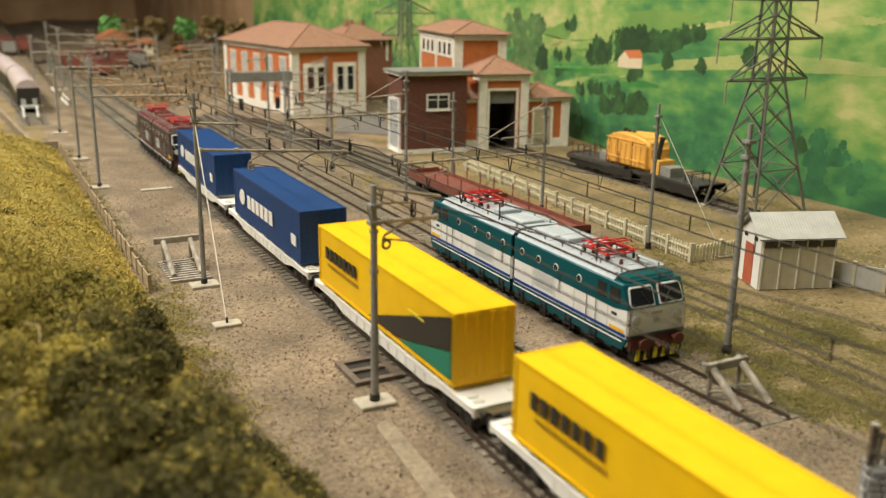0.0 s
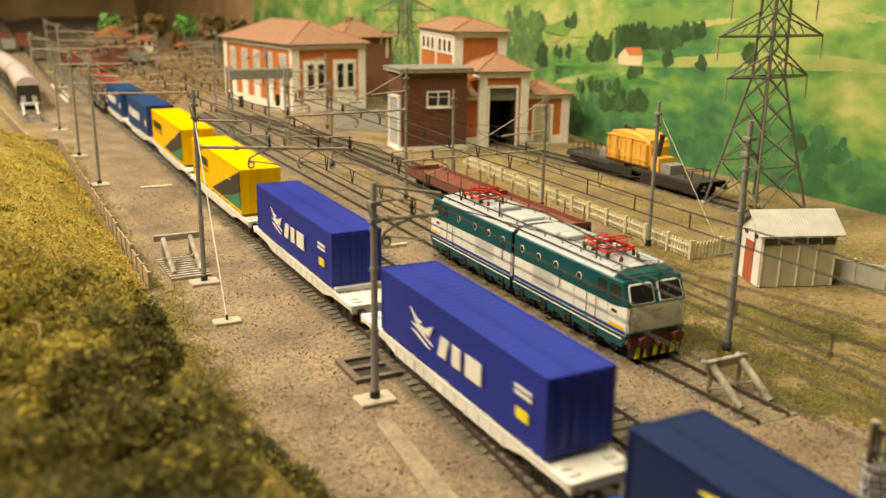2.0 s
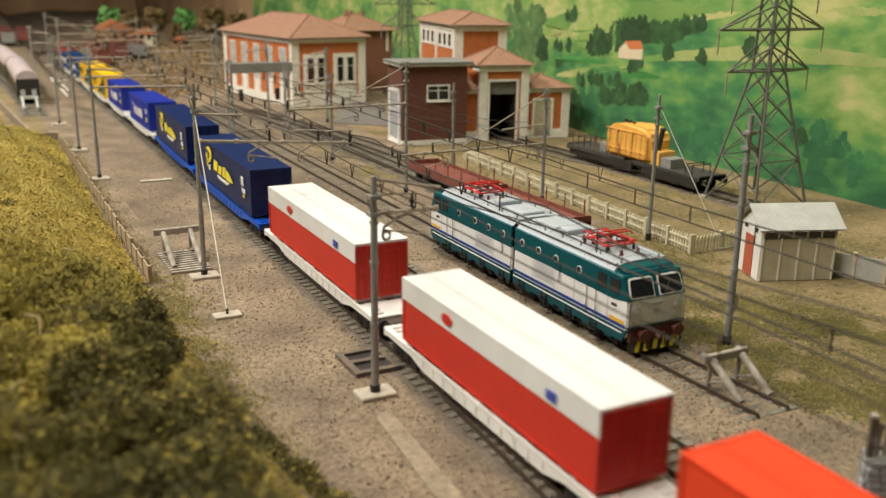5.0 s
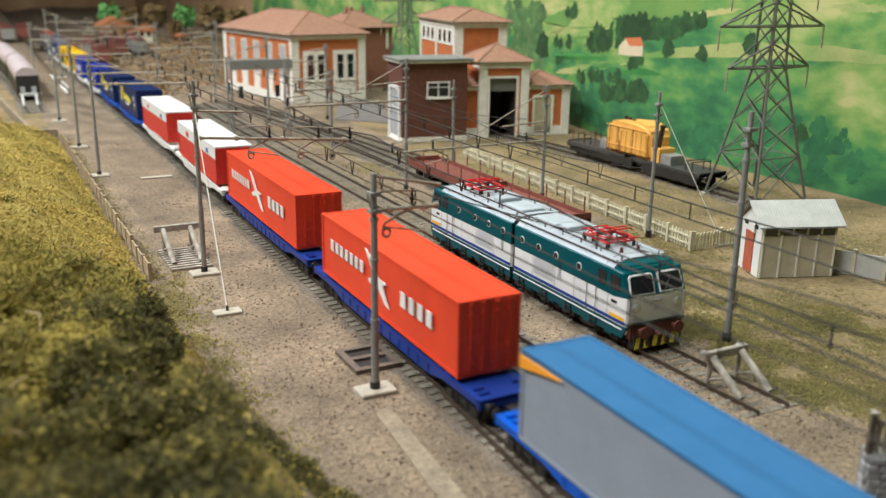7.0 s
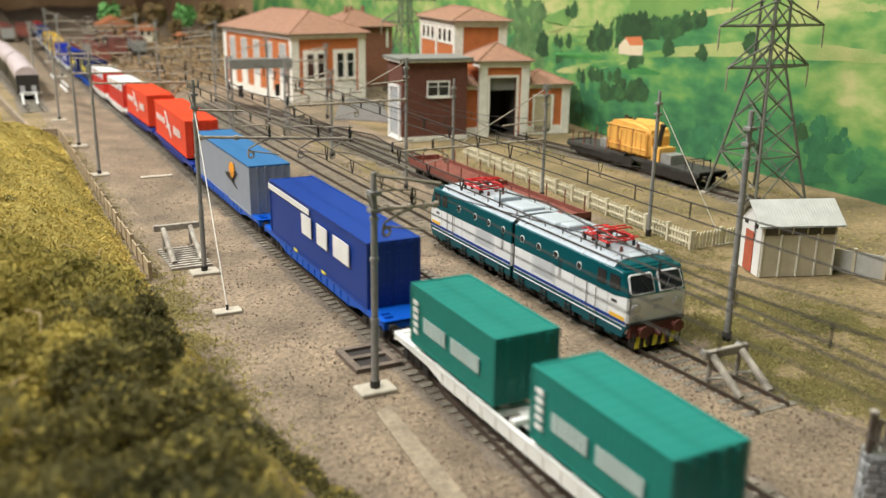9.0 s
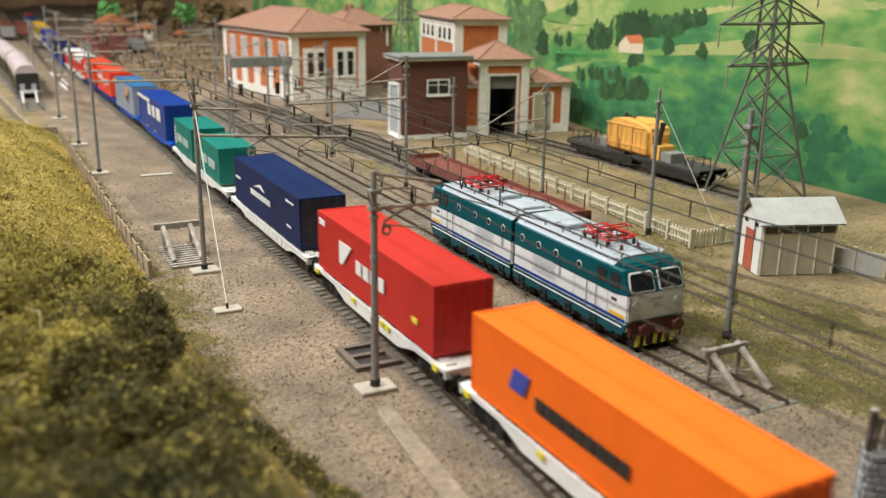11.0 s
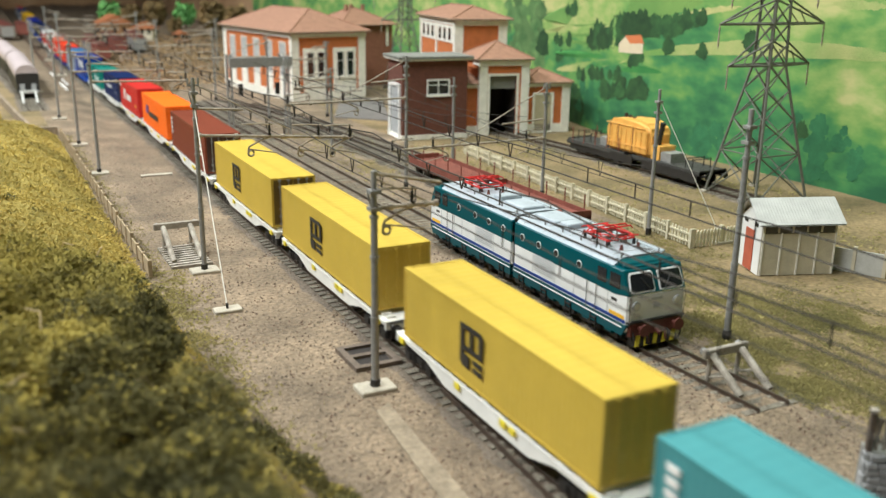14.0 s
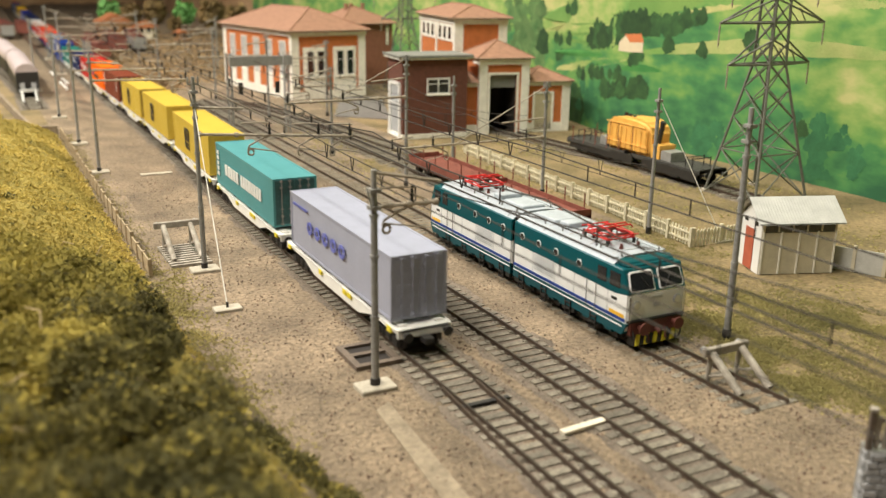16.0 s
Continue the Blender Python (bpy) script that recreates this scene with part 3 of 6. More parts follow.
# kind of load, near end and far end along the train, wagon, colour, label
LOADS = [
    ("hx", 4216, 4356, "panel", "dark_blue_container", "dark blue ribbed container with white lettering bars", MK_H, {}),
    ("h", 4021, 4161, "panel", "dark_blue_container", "dark blue ribbed container with white lettering bars", MK_H, {}),
    ("g", 3838, 3990, "panel", "yellow_container", "bright yellow swap body with black and green corner", MK_G, dict(ribs=False)),
    ("g", 3645, 3794, "panel", "yellow_container", "bright yellow swap body with black and green corner", MK_G, dict(ribs=False)),
    ("j", 3472.5, 3607, "panel", "royal_blue_container", "royal blue container with white swoosh emblem", MK_J, dict(h=28.6)),
    ("j", 3274.5, 3409, "panel", "royal_blue_container", "royal blue container with white swoosh emblem", MK_J, dict(h=28.6)),
    ("n", 3083, 3234, "blue", "navy_container", "dark navy swap body with yellow swirl emblem", MK_N, dict(ribs=False)),
    ("n", 2885, 3036, "blue", "navy_container", "dark navy swap body with yellow swirl emblem", MK_N, dict(ribs=False)),
    ("w", 2704, 2845, "panel", "red_curtain", "red swap body with white roof and grey upper band", MK_W, dict(ribs=False, h=28.2, roof="white_tarp", band=True)),
    ("w", 2510, 2650, "panel", "red_curtain", "red swap body with white roof and grey upper band", MK_W, dict(ribs=False, h=28.2, roof="white_tarp", band=True)),
    ("s", 2325, 2476, "navy", "orange_red_container", "orange-red container with white bird emblem", MK_S, dict(ribs=False, h=31.5)),
    ("s", 2131, 2282, "navy", "orange_red_container", "orange-red container with white bird emblem", MK_S, dict(ribs=False, h=31.5)),
    ("gr", 1933, 2086, "blue", "grey_swap_body", "grey curtain-sided swap body with blue roof", MK_GR, dict(ribs=False, z0=13.4, h=33.6, roof="blue_tarp")),
    ("tts", 1735, 1888, "blue", "strong_blue_container", "strong blue swap body with white stripe and lettering bars", MK_T, dict(ribs=False, z0=14.4, h=33)),
    ("a", 1617, 1687, "panel", "green_container", "short green container with white lettering bars", MK_A, dict(h=26.5)),
    ("a", 1523, 1593, "", "green_container", "short green container with white lettering bars", MK_A, dict(h=26.5)),
    ("cma", 1341, 1478, "panel", "navy_container", "navy ribbed container with small white emblem", MK_C, dict(h=29.5)),
    ("k", 1174, 1310, "belly", "red_container", "red ribbed container with white lettering bars", MK_K, {}),
    ("or", 1003, 1142, "belly", "orange_container", "bright orange ribbed container with dark lettering bars", MK_O, {}),
    ("br", 840, 979, "belly", "brown_container", "reddish brown ribbed container with white end marks", MK_B, {}),
    ("m", 668, 808, "belly", "mustard_container", "mustard yellow container with black square emblem", MK_M, {}),
    ("m", 508, 648, "belly", "mustard_container", "mustard yellow container with black square emblem", MK_M, {}),
    ("m", 337, 477, "belly", "mustard_container", "mustard yellow container with black square emblem", MK_M, {}),
    ("ch", 174, 314, "belly", "teal_container", "pale teal container with white lettering bars", MK_CH, dict(h=30)),
    ("co", 0, 140, "belly", "lavender_grey_container", "pale lavender-grey container with blue lettering bars", MK_CO, dict(h=30.5, ribs=False)),
]
WCOL = {"panel": M_WHITE, "blue": M_WBLUE, "navy": M_WNAVY, "belly": M_WHITE}
WLAB = {"panel": "white-painted container flat wagon with panelled sides", "blue": "bright blue low container wagon", "navy": "dark blue low container wagon", "belly": "off-white container flat wagon with yellow latches"}


def build_train():
    for i, (key, near, far, wag, col, label, marks, kw) in enumerate(LOADS):
        kw = dict(kw)
        if "roof" in kw:
            kw["roof"] = C[kw["roof"]]
        if kw.pop("band", None):
            kw["band"] = (C["white_tarp"], 0.66, 1.0)
        # loads whose door ends take the shade-darkened colours
        shade_wash = dict(m=G_MUSTARD if near == 668 else None, br=G_BROWN, ch=G_TEAL, cma=G_DARK).get(key)
        build_container(label, near, far - near, C[col], marks=marks, shade_wash=shade_wash, **kw)
        if wag:
            a, b = near, far
            if key == "a":
                a = LOADS[i + 1][1]
            hi = LOADS[i - 1][1] if i else far + 26
            lo = LOADS[i + (2 if key == "a" else 1)][2] if i + 1 < len(LOADS) else -24
            build_wagon((a + lo) / 2 + 4.5, (b + hi) / 2 - 4.5, WCOL[wag], WLAB[wag], "belly" if wag == "belly" else "panel", wag == "belly")


build_train()

# the train's place (near end of the last container) in mm at each time in seconds
RUN = [(0, -3897.3), (0.5, -3776.5), (1, -3650.4), (2, -3398.5), (2.5, -3277.0), (2.7, -3227.0), (3.5, -3024.5), (4.1, -2875.0), (5.2, -2615), (6.4, -2337.0), (7, -2194.0),
       (7.6, -2050.0), (8.3, -1879.4), (9.2, -1658.5), (10.2, -1413), (11.3, -1142.0), (12, -973.0), (12.5, -854.0), (12.7, -804.5), (13.4, -636.5),
       (14.1, -467.0), (15.2, -198.7), (16, 0.0)]

# ---- painted backdrop ----


def painting():
    """Brushed landscape colours: pale meadows high up, deep green below, broken by soft bands."""
    m = bpy.data.materials.new("painted_green_hills")
    m.use_nodes = True
    nt = m.node_tree
    b = nt.nodes["Principled BSDF"]
    b.inputs["Roughness"].default_value = 0.8
    co = nt.nodes.new("ShaderNodeTexCoord")
    mp = nt.nodes.new("ShaderNodeMapping")
    mp.inputs["Scale"].default_value = (4, 5.5, 11)
    mp.inputs["Rotation"].default_value = (0.16, 0, 0)
    nt.links.new(co.outputs["Object"], mp.inputs["Vector"])
    n1, n2 = nt.nodes.new("ShaderNodeTexNoise"), nt.nodes.new("ShaderNodeTexNoise")
    n1.inputs["Scale"].default_value, n1.inputs["Detail"].default_value, n1.inputs["Distortion"].default_value = 1.0, 4, 0.6
    n2.inputs["Scale"].default_value, n2.inputs["Detail"].default_value = 8.0, 9
    for n in (n1, n2):
        nt.links.new(mp.outputs["Vector"], n.inputs["Vector"])
    sp = nt.nodes.new("ShaderNodeSeparateXYZ")
    nt.links.new(co.outputs["Object"], sp.inputs["Vector"])
    up = nt.nodes.new("ShaderNodeMapRange")
    up.inputs["From Min"].default_value, up.inputs["From Max"].default_value = 0.0, 0.15
    up.inputs["To Min"].default_value, up.inputs["To Max"].default_value = -0.2, 0.1
    nt.links.new(sp.outputs["Z"], up.inputs["Value"])
    ad = nt.nodes.new("ShaderNodeMath")
    nt.links.new(n1.outputs["Fac"], ad.inputs[0])
    nt.links.new(up.outputs["Result"], ad.inputs[1])
    mu = nt.nodes.new("ShaderNodeMath")
    mu.operation = "MULTIPLY_ADD"
    mu.inputs[1].default_value, mu.inputs[2].default_value = 0.5, -0.25
    nt.links.new(n2.outputs["Fac"], mu.inputs[0])
    a2 = nt.nodes.new("ShaderNodeMath")
    nt.links.new(ad.outputs[0], a2.inputs[0])
    nt.links.new(mu.outputs[0], a2.inputs[1])
    r = nt.nodes.new("ShaderNodeValToRGB")
    cols = ((0.22, (0.025, 0.12, 0.05)), (0.38, (0.065, 0.23, 0.07)), (0.49, (0.15, 0.32, 0.075)), (0.6, (0.28, 0.41, 0.11)), (0.74, (0.5, 0.5, 0.2)))
    while len(r.color_ramp.elements) < len(cols):
        r.color_ramp.elements.new(0.5)
    for e, (at, c) in zip(r.color_ramp.elements, cols):
        e.position, e.color = at, (*c, 1)
    nt.links.new(a2.outputs[0], r.inputs["Fac"])
    nt.links.new(r.outputs["Color"], b.inputs["Base Color"])
    return m


M_HILL = painting()
M_FARBOARD = mat("painted_brown_distance", (0.3, 0.17, 0.08), 0.9, vary=0.3, scale=5, bump=0.05, second=(0.5, 0.33, 0.18), spread=0.4)
M_PTREE = mat("painted_dark_trees", (0.012, 0.048, 0.015), 0.85, vary=0.3, scale=90, bump=0.02, second=(0.045, 0.12, 0.032), island=0.3)
M_PSOFT = mat("painted_shadowy_trees", (0.025, 0.12, 0.05), 0.85, vary=0.3, scale=60, bump=0.02, second=(0.05, 0.2, 0.075), island=0.08)
M_PMEADOW = mat("painted_pale_meadow", (0.17, 0.33, 0.075), 0.85, vary=0.3, scale=14, bump=0.02, second=(0.52, 0.5, 0.2), spread=0.3)
M_PMID = mat("painted_mid_green", (0.1, 0.24, 0.055), 0.85, vary=0.3, scale=14, bump=0.02, second=(0.22, 0.36, 0.085))
M_PGLOOM = mat("painted_deep_green", (0.03, 0.17, 0.04), 0.85, vary=0.3, scale=25, bump=0.02, second=(0.09, 0.3, 0.06))
M_PBUSH = mat("painted_pale_bushes", (0.045, 0.12, 0.035), 0.85, vary=0.3, scale=60, bump=0.02, second=(0.14, 0.24, 0.08), island=0.25)
M_PHOUSE = paint("painted_pale_house", (0.7, 0.6, 0.42))
M_PROOF = paint("painted_orange_roof", (0.6, 0.2, 0.08))

WALL = [(470, -420), (456, 460), (480, 600), (500, 1000), (560, 1700), (640, 2500)]


def wall_at(y):
    for (xa, ya), (xb, yb) in zip(WALL, WALL[1:]):
        if ya <= y <= yb:
            return xa + (xb - xa) * (y - ya) / (yb - ya)
    return 500


def wall_blob(bm, outline, d):
    """A flat painted shape on the backdrop; outline of (y, z)."""
    vs = [bm.verts.new((wall_at(y) - d, y, z)) for y, z in outline]
    bm.faces.new(vs)


def build_backdrop():
    bd = thing("backdrop", 0, 0, 0, "painted landscape board with green hills, meadows and trees", "backdrop", "", "structure")
    bm = bmesh.new()
    lo = [bm.verts.new((x, y, -20)) for x, y in WALL]
    hi = [bm.verts.new((x, y, 420)) for x, y in WALL]
    lo2 = [bm.verts.new((x + 15, y + 3, -20)) for x, y in WALL]
    hi2 = [bm.verts.new((x + 15, y + 3, 420)) for x, y in WALL]
    for i in range(len(WALL) - 1):
        bm.faces.new((lo[i], lo[i + 1], hi[i + 1], hi[i]))
        bm.faces.new((lo2[i], lo2[i + 1], hi2[i + 1], hi2[i]))
        bm.faces.new((hi[i], hi[i + 1], hi2[i + 1], hi2[i]))
    part("painted_board", bm, M_HILL, bd)
    rnd = random.Random(4)

    def fluff(y, z, w, h, n=22):
        """A tree's ragged outline, pointed above."""
        out = []
        for i in range(n):
            a = 6.283 * i / n
            k = 1 + 0.22 * rnd.uniform(-1, 1)
            top = math.sin(a)
            out.append((y + w * k * math.cos(a) * (1 - 0.35 * max(0, top)), z + h * k * top * (1.15 if top > 0 else 0.8)))
        return out

    bm, soft = bmesh.new(), bmesh.new()
    # rows of trees: from y to y, foot heights there, how many, half height
    rows = [(650, 633, 68, 73, 3, 14), (619, 553, 85, 91, 3, 10), (517, 462, 88, 95, 6, 13.5), (457, 410, 101, 109, 6, 12.5), (405, 364, 108, 114, 6, 13), (360, 326, 117, 126, 4, 8.5),
            (581, 557, 123, 122, 2, 9), (548, 458, 50, 61, 6, 8), (479, 398, 38, 47, 9, 11), (450, 445, 60, 62, 1, 10.5), (429, 412, 75, 84, 3, 8), (374, 373, 92, 93, 1, 8), (326, 325, 93, 93, 1, 9.5),
            (269, 263, 104, 105, 2, 8), (601, 579, 67, 70, 2, 7.5)]
    # the same for the soft bluish woods low on the slope
    rows += [(322, 309, -4, -1, 4, 18), (301, 289, 11, 13, 3, 14), (256, 239, 28, 30, 3, 15), (205, 197, 36, 38, 2, 10), (185, 178, 28, 31, 3, 13), (185, 173, 4, 8, 4, 12),
             # first row here: added dark trees filling the dark gap right of the shed
             (552, 538, 0, 0, 5, 20), (166, 155, 30, 34, 2, 10), (146, 137, 11, 22, 3, 10), (530, 488, 16, 9, 5, 16)]
    for y0, y1, z0, z1, n, k0 in rows:
        for i in range(n):
            f = (i + rnd.uniform(0, 1)) / n
            y, z = y0 + (y1 - y0) * f, z0 + (z1 - z0) * f + rnd.uniform(-1.5, 1.5)
            k = k0 * rnd.uniform(0.7, 1.15)
            if z < 37 and y < 535:
                for j in range(7):
                    q = rnd.random()
                    wall_blob(soft, fluff(y + rnd.uniform(-0.7, 0.7) * k * (1.1 - q), z + k * 2 * q, k * 0.5 * rnd.uniform(0.6, 1.1), k * 0.42), 0.1 + rnd.uniform(0, 0.08))
            else:
                wall_blob(bm, fluff(y, z + k * 0.8, k * 1.05, k * 1.1), 0.1 + rnd.uniform(0, 0.08))
    part("painted_trees", bm, M_PTREE, bd)
    part("painted_thicket", soft, M_PSOFT, bd)
    bm = bmesh.new()
    for i in range(70):
        y, z, k = rnd.uniform(640, 730), rnd.uniform(55, 140), rnd.uniform(7, 12)
        wall_blob(bm, fluff(y, z, k * 1.2, k), 0.1 + rnd.uniform(0, 0.08))
    part("painted_bushes", bm, M_PBUSH, bd)
    def strip(y0, y1, z0, z1, w, rise=0.0):
        """A brushed meadow band from y0 to y1, w high, thinning towards both ends."""
        n, up, down = 24, [], []
        for i in range(n + 1):
            f = i / n
            zc = z0 + (z1 - z0) * f + rise * math.sin(math.pi * f)
            h = w * (0.05 + 0.95 * max(0.0, math.sin(math.pi * f)) ** 0.6) / 2
            up.append((y0 + (y1 - y0) * f, zc + h + rnd.uniform(-0.9, 0.9)))
            down.append((y0 + (y1 - y0) * f, zc - h + rnd.uniform(-0.9, 0.9)))
        return up + down[::-1]

    bm = bmesh.new()
    for q in ((640, 330, 118, 146, 30, 0), (600, 420, 96, 104, 14, 0)):
        wall_blob(bm, strip(*q), 0.025)
    part("painted_slope", bm, M_PMID, bd)
    bm = bmesh.new()
    for q in ((420, 90, 91, 111, 14, 8), (602, 434, 57, 84, 9, 0), (395, 280, 124, 144, 6, 2), (185, 132, 149, 149, 7, 0), (634, 565, 101, 114, 8, 0)):
        wall_blob(bm, strip(*q), 0.04)
    part("painted_meadow", bm, M_PMEADOW, bd)
    bm = bmesh.new()
    for q in ((520, 380, 66, 76, 9, 4), (610, 480, 78, 84, 8, 0)):
        wall_blob(bm, strip(*q), 0.07)
    part("painted_hollow", bm, M_PGLOOM, bd)
    bm = bmesh.new()
    wall_blob(bm, [(450, 91), (431, 91), (431, 102), (440, 108), (450, 100)], 0.22)
    wall_blob(bm, [(431, 91), (411, 92), (411, 102.5), (431, 102)], 0.24)
    part("painted_house", bm, M_PHOUSE, bd)
    bm = bmesh.new()
    wall_blob(bm, [(432, 101), (410, 102.5), (415, 111), (441, 109)], 0.28)
    part("painted_roof", bm, M_PROOF, bd)


build_backdrop()


def build_far_board():
    """The brown end of the scenery."""
    bm = bmesh.new()
    path = [(644, 2500), (700, 5060), (-700, 5160), (-700, 5180), (720, 5080), (660, 2500)]
    extrude(bm, path, lambda a, b, t: (a, b, t), -40, 420)
    solo("backdrop_far", bm, M_FARBOARD, "plain brown painted end board of the scenery", "backdrop", "structure")


build_far_board()

# ---- buildings ----
M_BRICK = mat("orange_red_render", (0.52, 0.16, 0.045), 0.85, vary=0.15, scale=120, bump=0.3, fine=900)
M_STORE = mat("red_brown_store_brick", (0.25, 0.1, 0.06), 0.85, vary=0.2, scale=200, bump=0.4, fine=900)
M_DARKBRICK = mat("dark_brown_brick", (0.135, 0.05, 0.033), 0.85, vary=0.2, scale=200, bump=0.4, fine=900)
M_TRIM = mat("cream_stone_trim", (0.82, 0.79, 0.71), 0.8, vary=0.12, scale=200, bump=0.2)
M_ROOF = mat("terracotta_roof", (0.29, 0.155, 0.098), 0.85, vary=0.2, scale=150, bump=0.5, fine=700)
M_GREYROOF = mat("grey_flat_roof", (0.2, 0.2, 0.18), 0.8, vary=0.15, scale=150, bump=0.3)
M_GUTTER = mat("brown_gutter", (0.3, 0.2, 0.14), 0.7, vary=0.15, scale=150, bump=0.1)
M_DOOR = mat("grey_painted_door", (0.4, 0.41, 0.42), 0.6, vary=0.1, scale=150, bump=0.1)
M_DARK = mat("dark_interior", (0.025, 0.02, 0.017), 0.9, vary=0.2, scale=100, bump=0.1)
M_CREAM = mat("cream_concrete_panel", (0.6, 0.545, 0.41), 0.85, vary=0.12, scale=150, bump=0.2)
M_TIN = mat("pale_corrugated_sheet", (0.5, 0.5, 0.47), 0.6, 0.1, vary=0.12, scale=150, bump=0.15)
M_REDDOOR = mat("red_brown_door", (0.42, 0.1, 0.05), 0.7, vary=0.15, scale=150, bump=0.1)
M_TANDOOR = mat("tan_door", (0.48, 0.42, 0.28), 0.7, vary=0.12, scale=150, bump=0.1)


def block(name, parent, mt, *b, label=""):
    bm = bmesh.new()
    box(bm, *b)
    return part(name, bm, mt, parent, label)


def hip_roof(parent, x0, x1, y0, y1, z, rise, over, mt, tiles=True):
    """A hipped roof with eaves and rows of tiles."""
    X0, X1, Y0, Y1 = x0 - over, x1 + over, y0 - over, y1 + over
    w, d = X1 - X0, Y1 - Y0
    q = min(w, d) / 2
    if d >= w:
        r0, r1 = ((X0 + X1) / 2, Y0 + q), ((X0 + X1) / 2, Y1 - q)
    else:
        r0, r1 = (X0 + q, (Y0 + Y1) / 2), (X1 - q, (Y0 + Y1) / 2)
    bm = bmesh.new()
    e = [bm.verts.new((x, y, z + 1.2)) for x, y in ((X0, Y0), (X1, Y0), (X1, Y1), (X0, Y1))]
    lo = [bm.verts.new((x, y, z)) for x, y in ((X0, Y0), (X1, Y0), (X1, Y1), (X0, Y1))]
    a, b = bm.verts.new((*r0, z + rise)), bm.verts.new((*r1, z + rise))
    if d >= w:
        fs = ((e[0], e[1], a), (e[1], e[2], b, a), (e[2], e[3], b), (e[3], e[0], a, b))
    else:
        fs = ((e[0], e[1], b, a), (e[1], e[2], b), (e[2], e[3], a, b), (e[3], e[0], a))
    for f in fs:
        bm.faces.new(f)
    for i in range(4):
        bm.faces.new((lo[i], lo[(i + 1) % 4], e[(i + 1) % 4], e[i]))
    bm.faces.new(lo[::-1])
    rf = part("roof", bm, mt, parent)
    bm = bmesh.new()
    cor = [(X0, Y0), (X1, Y0), (X1, Y1), (X0, Y1)]
    tops = [r0, r0, r1, r1] if d >= w else [r0, r1, r1, r0]
    for (x, y), (tx, ty) in zip(cor, tops):
        rod(bm, (x, y, z + 1.4), (tx, ty, z + rise + 0.3), 0.8, 6)
    rod(bm, (*r0, z + rise + 0.3), (*r1, z + rise + 0.3), 0.9, 6)
    part("ridge_tiles", bm, mt, rf)
    bm = bmesh.new()
    for xa, ya, xb, yb in ((X0, Y0, X1, Y0), (X1, Y0, X1, Y1), (X1, Y1, X0, Y1), (X0, Y1, X0, Y0)):
        rod(bm, (xa, ya, z + 0.8), (xb, yb, z + 0.8), 0.9, 6)
    part("gutter", bm, M_GUTTER, rf)
    return rf


def window(parent, at, w, h, panes, d=0.8, frame_mat=None, glass=None):
    """A framed window. at(u, v, t): place on the wall, along, up and out."""
    fm = frame_mat or M_TRIM
    bm = bmesh.new()
    b = 1.6

    def slab(bmx, u0, u1, v0, v1, t0, t1):
        extrude(bmx, [(u0, v0), (u1, v0), (u1, v1), (u0, v1)], lambda a, c, t: at(a, c, t), t0, t1)
    slab(bm, 0, b, 0, h, -0.3, d)
    slab(bm, w - b, w, 0, h, -0.3, d)
    slab(bm, b, w - b, 0, b, -0.3, d)
    slab(bm, b, w - b, h - b, h, -0.3, d)
    for i in range(1, panes):
        u = b + (w - 2 * b) * i / panes
        slab(bm, u - 0.6, u + 0.6, b, h - b, -0.3, d * 0.8)
    slab(bm, b, w - b, h * 0.62, h * 0.62 + 0.7, -0.3, d * 0.7)
    wf = part("window_frame", bm, fm, parent)
    for i in range(panes):
        u0, u1 = b + (w - 2 * b) * i / panes, b + (w - 2 * b) * (i + 1) / panes
        bm = bmesh.new()
        slab(bm, u0, u1, b, h - b, -0.2, 0.15)
        part("pane", bm, glass or M_GLASS, wf)
    bm = bmesh.new()
    slab(bm, -0.8, w + 0.8, -1.2, 0, -0.3, d + 1.0)
    part("window_sill", bm, M_TRIM, wf)


def build_depot():
    h = thing("depot_hall", 221, 848, 0, "orange-red depot hall with cream pilasters and hipped tile roof", "building", turn=8)
    block("wall", h, M_BRICK, 0, 112, 0, 232, 0, 91)
    block("plinth", h, M_TRIM, -1, 113, -1, 233, 0, 11)
    block("cornice", h, M_TRIM, -2.4, 114.4, -2.4, 234.4, 84.5, 90)
    for x in (-1.4, 102):
        block("pilaster", h, M_TRIM, x, x + 11.4, -1.4, 6, 0, 85)
    for y in (222,):
        block("pilaster", h, M_TRIM, -1.4, 4, y, y + 11, 0, 85)
    hip_roof(h, 0, 112, 0, 232, 91, 29, 7, M_ROOF)
    for x in (16, 62):
        block("door_surround", h, M_TRIM, x, x + 36, -1.6, 0.5, 0, 70)
        for k in (4, 20):
            window(h, lambda u, v, t, x=x, k=k: (x + k + u, -1.6 - t, 30 + v), 13, 36, 1)
    for i in range(5):
        y = 18 + i * 43
        window(h, lambda u, v, t, y=y: (-t, y + 20 - u, 30 + v), 20, 48, 2, glass=M_DOOR)
        block("wall_panel", h, M_TRIM, -1.2, 0.4, y, y + 20, 11, 29)


def build_back_house():
    h = thing("storehouse", 345, 985, 0, "brown brick storehouse with tiled roof behind the depot", "building", turn=8)
    block("wall", h, M_STORE, 0, 92, 0, 90, 0, 92)
    hip_roof(h, 0, 92, 0, 90, 92, 26, 6, M_ROOF)
    for x, y in ((30, 40), (40, 42), (66, 50)):
        block("chimney", h, M_ROOF, x, x + 5, y, y + 5, 100, 122)
    block("quoin", h, M_TRIM, 80, 84, -1, 0.3, 60, 90)


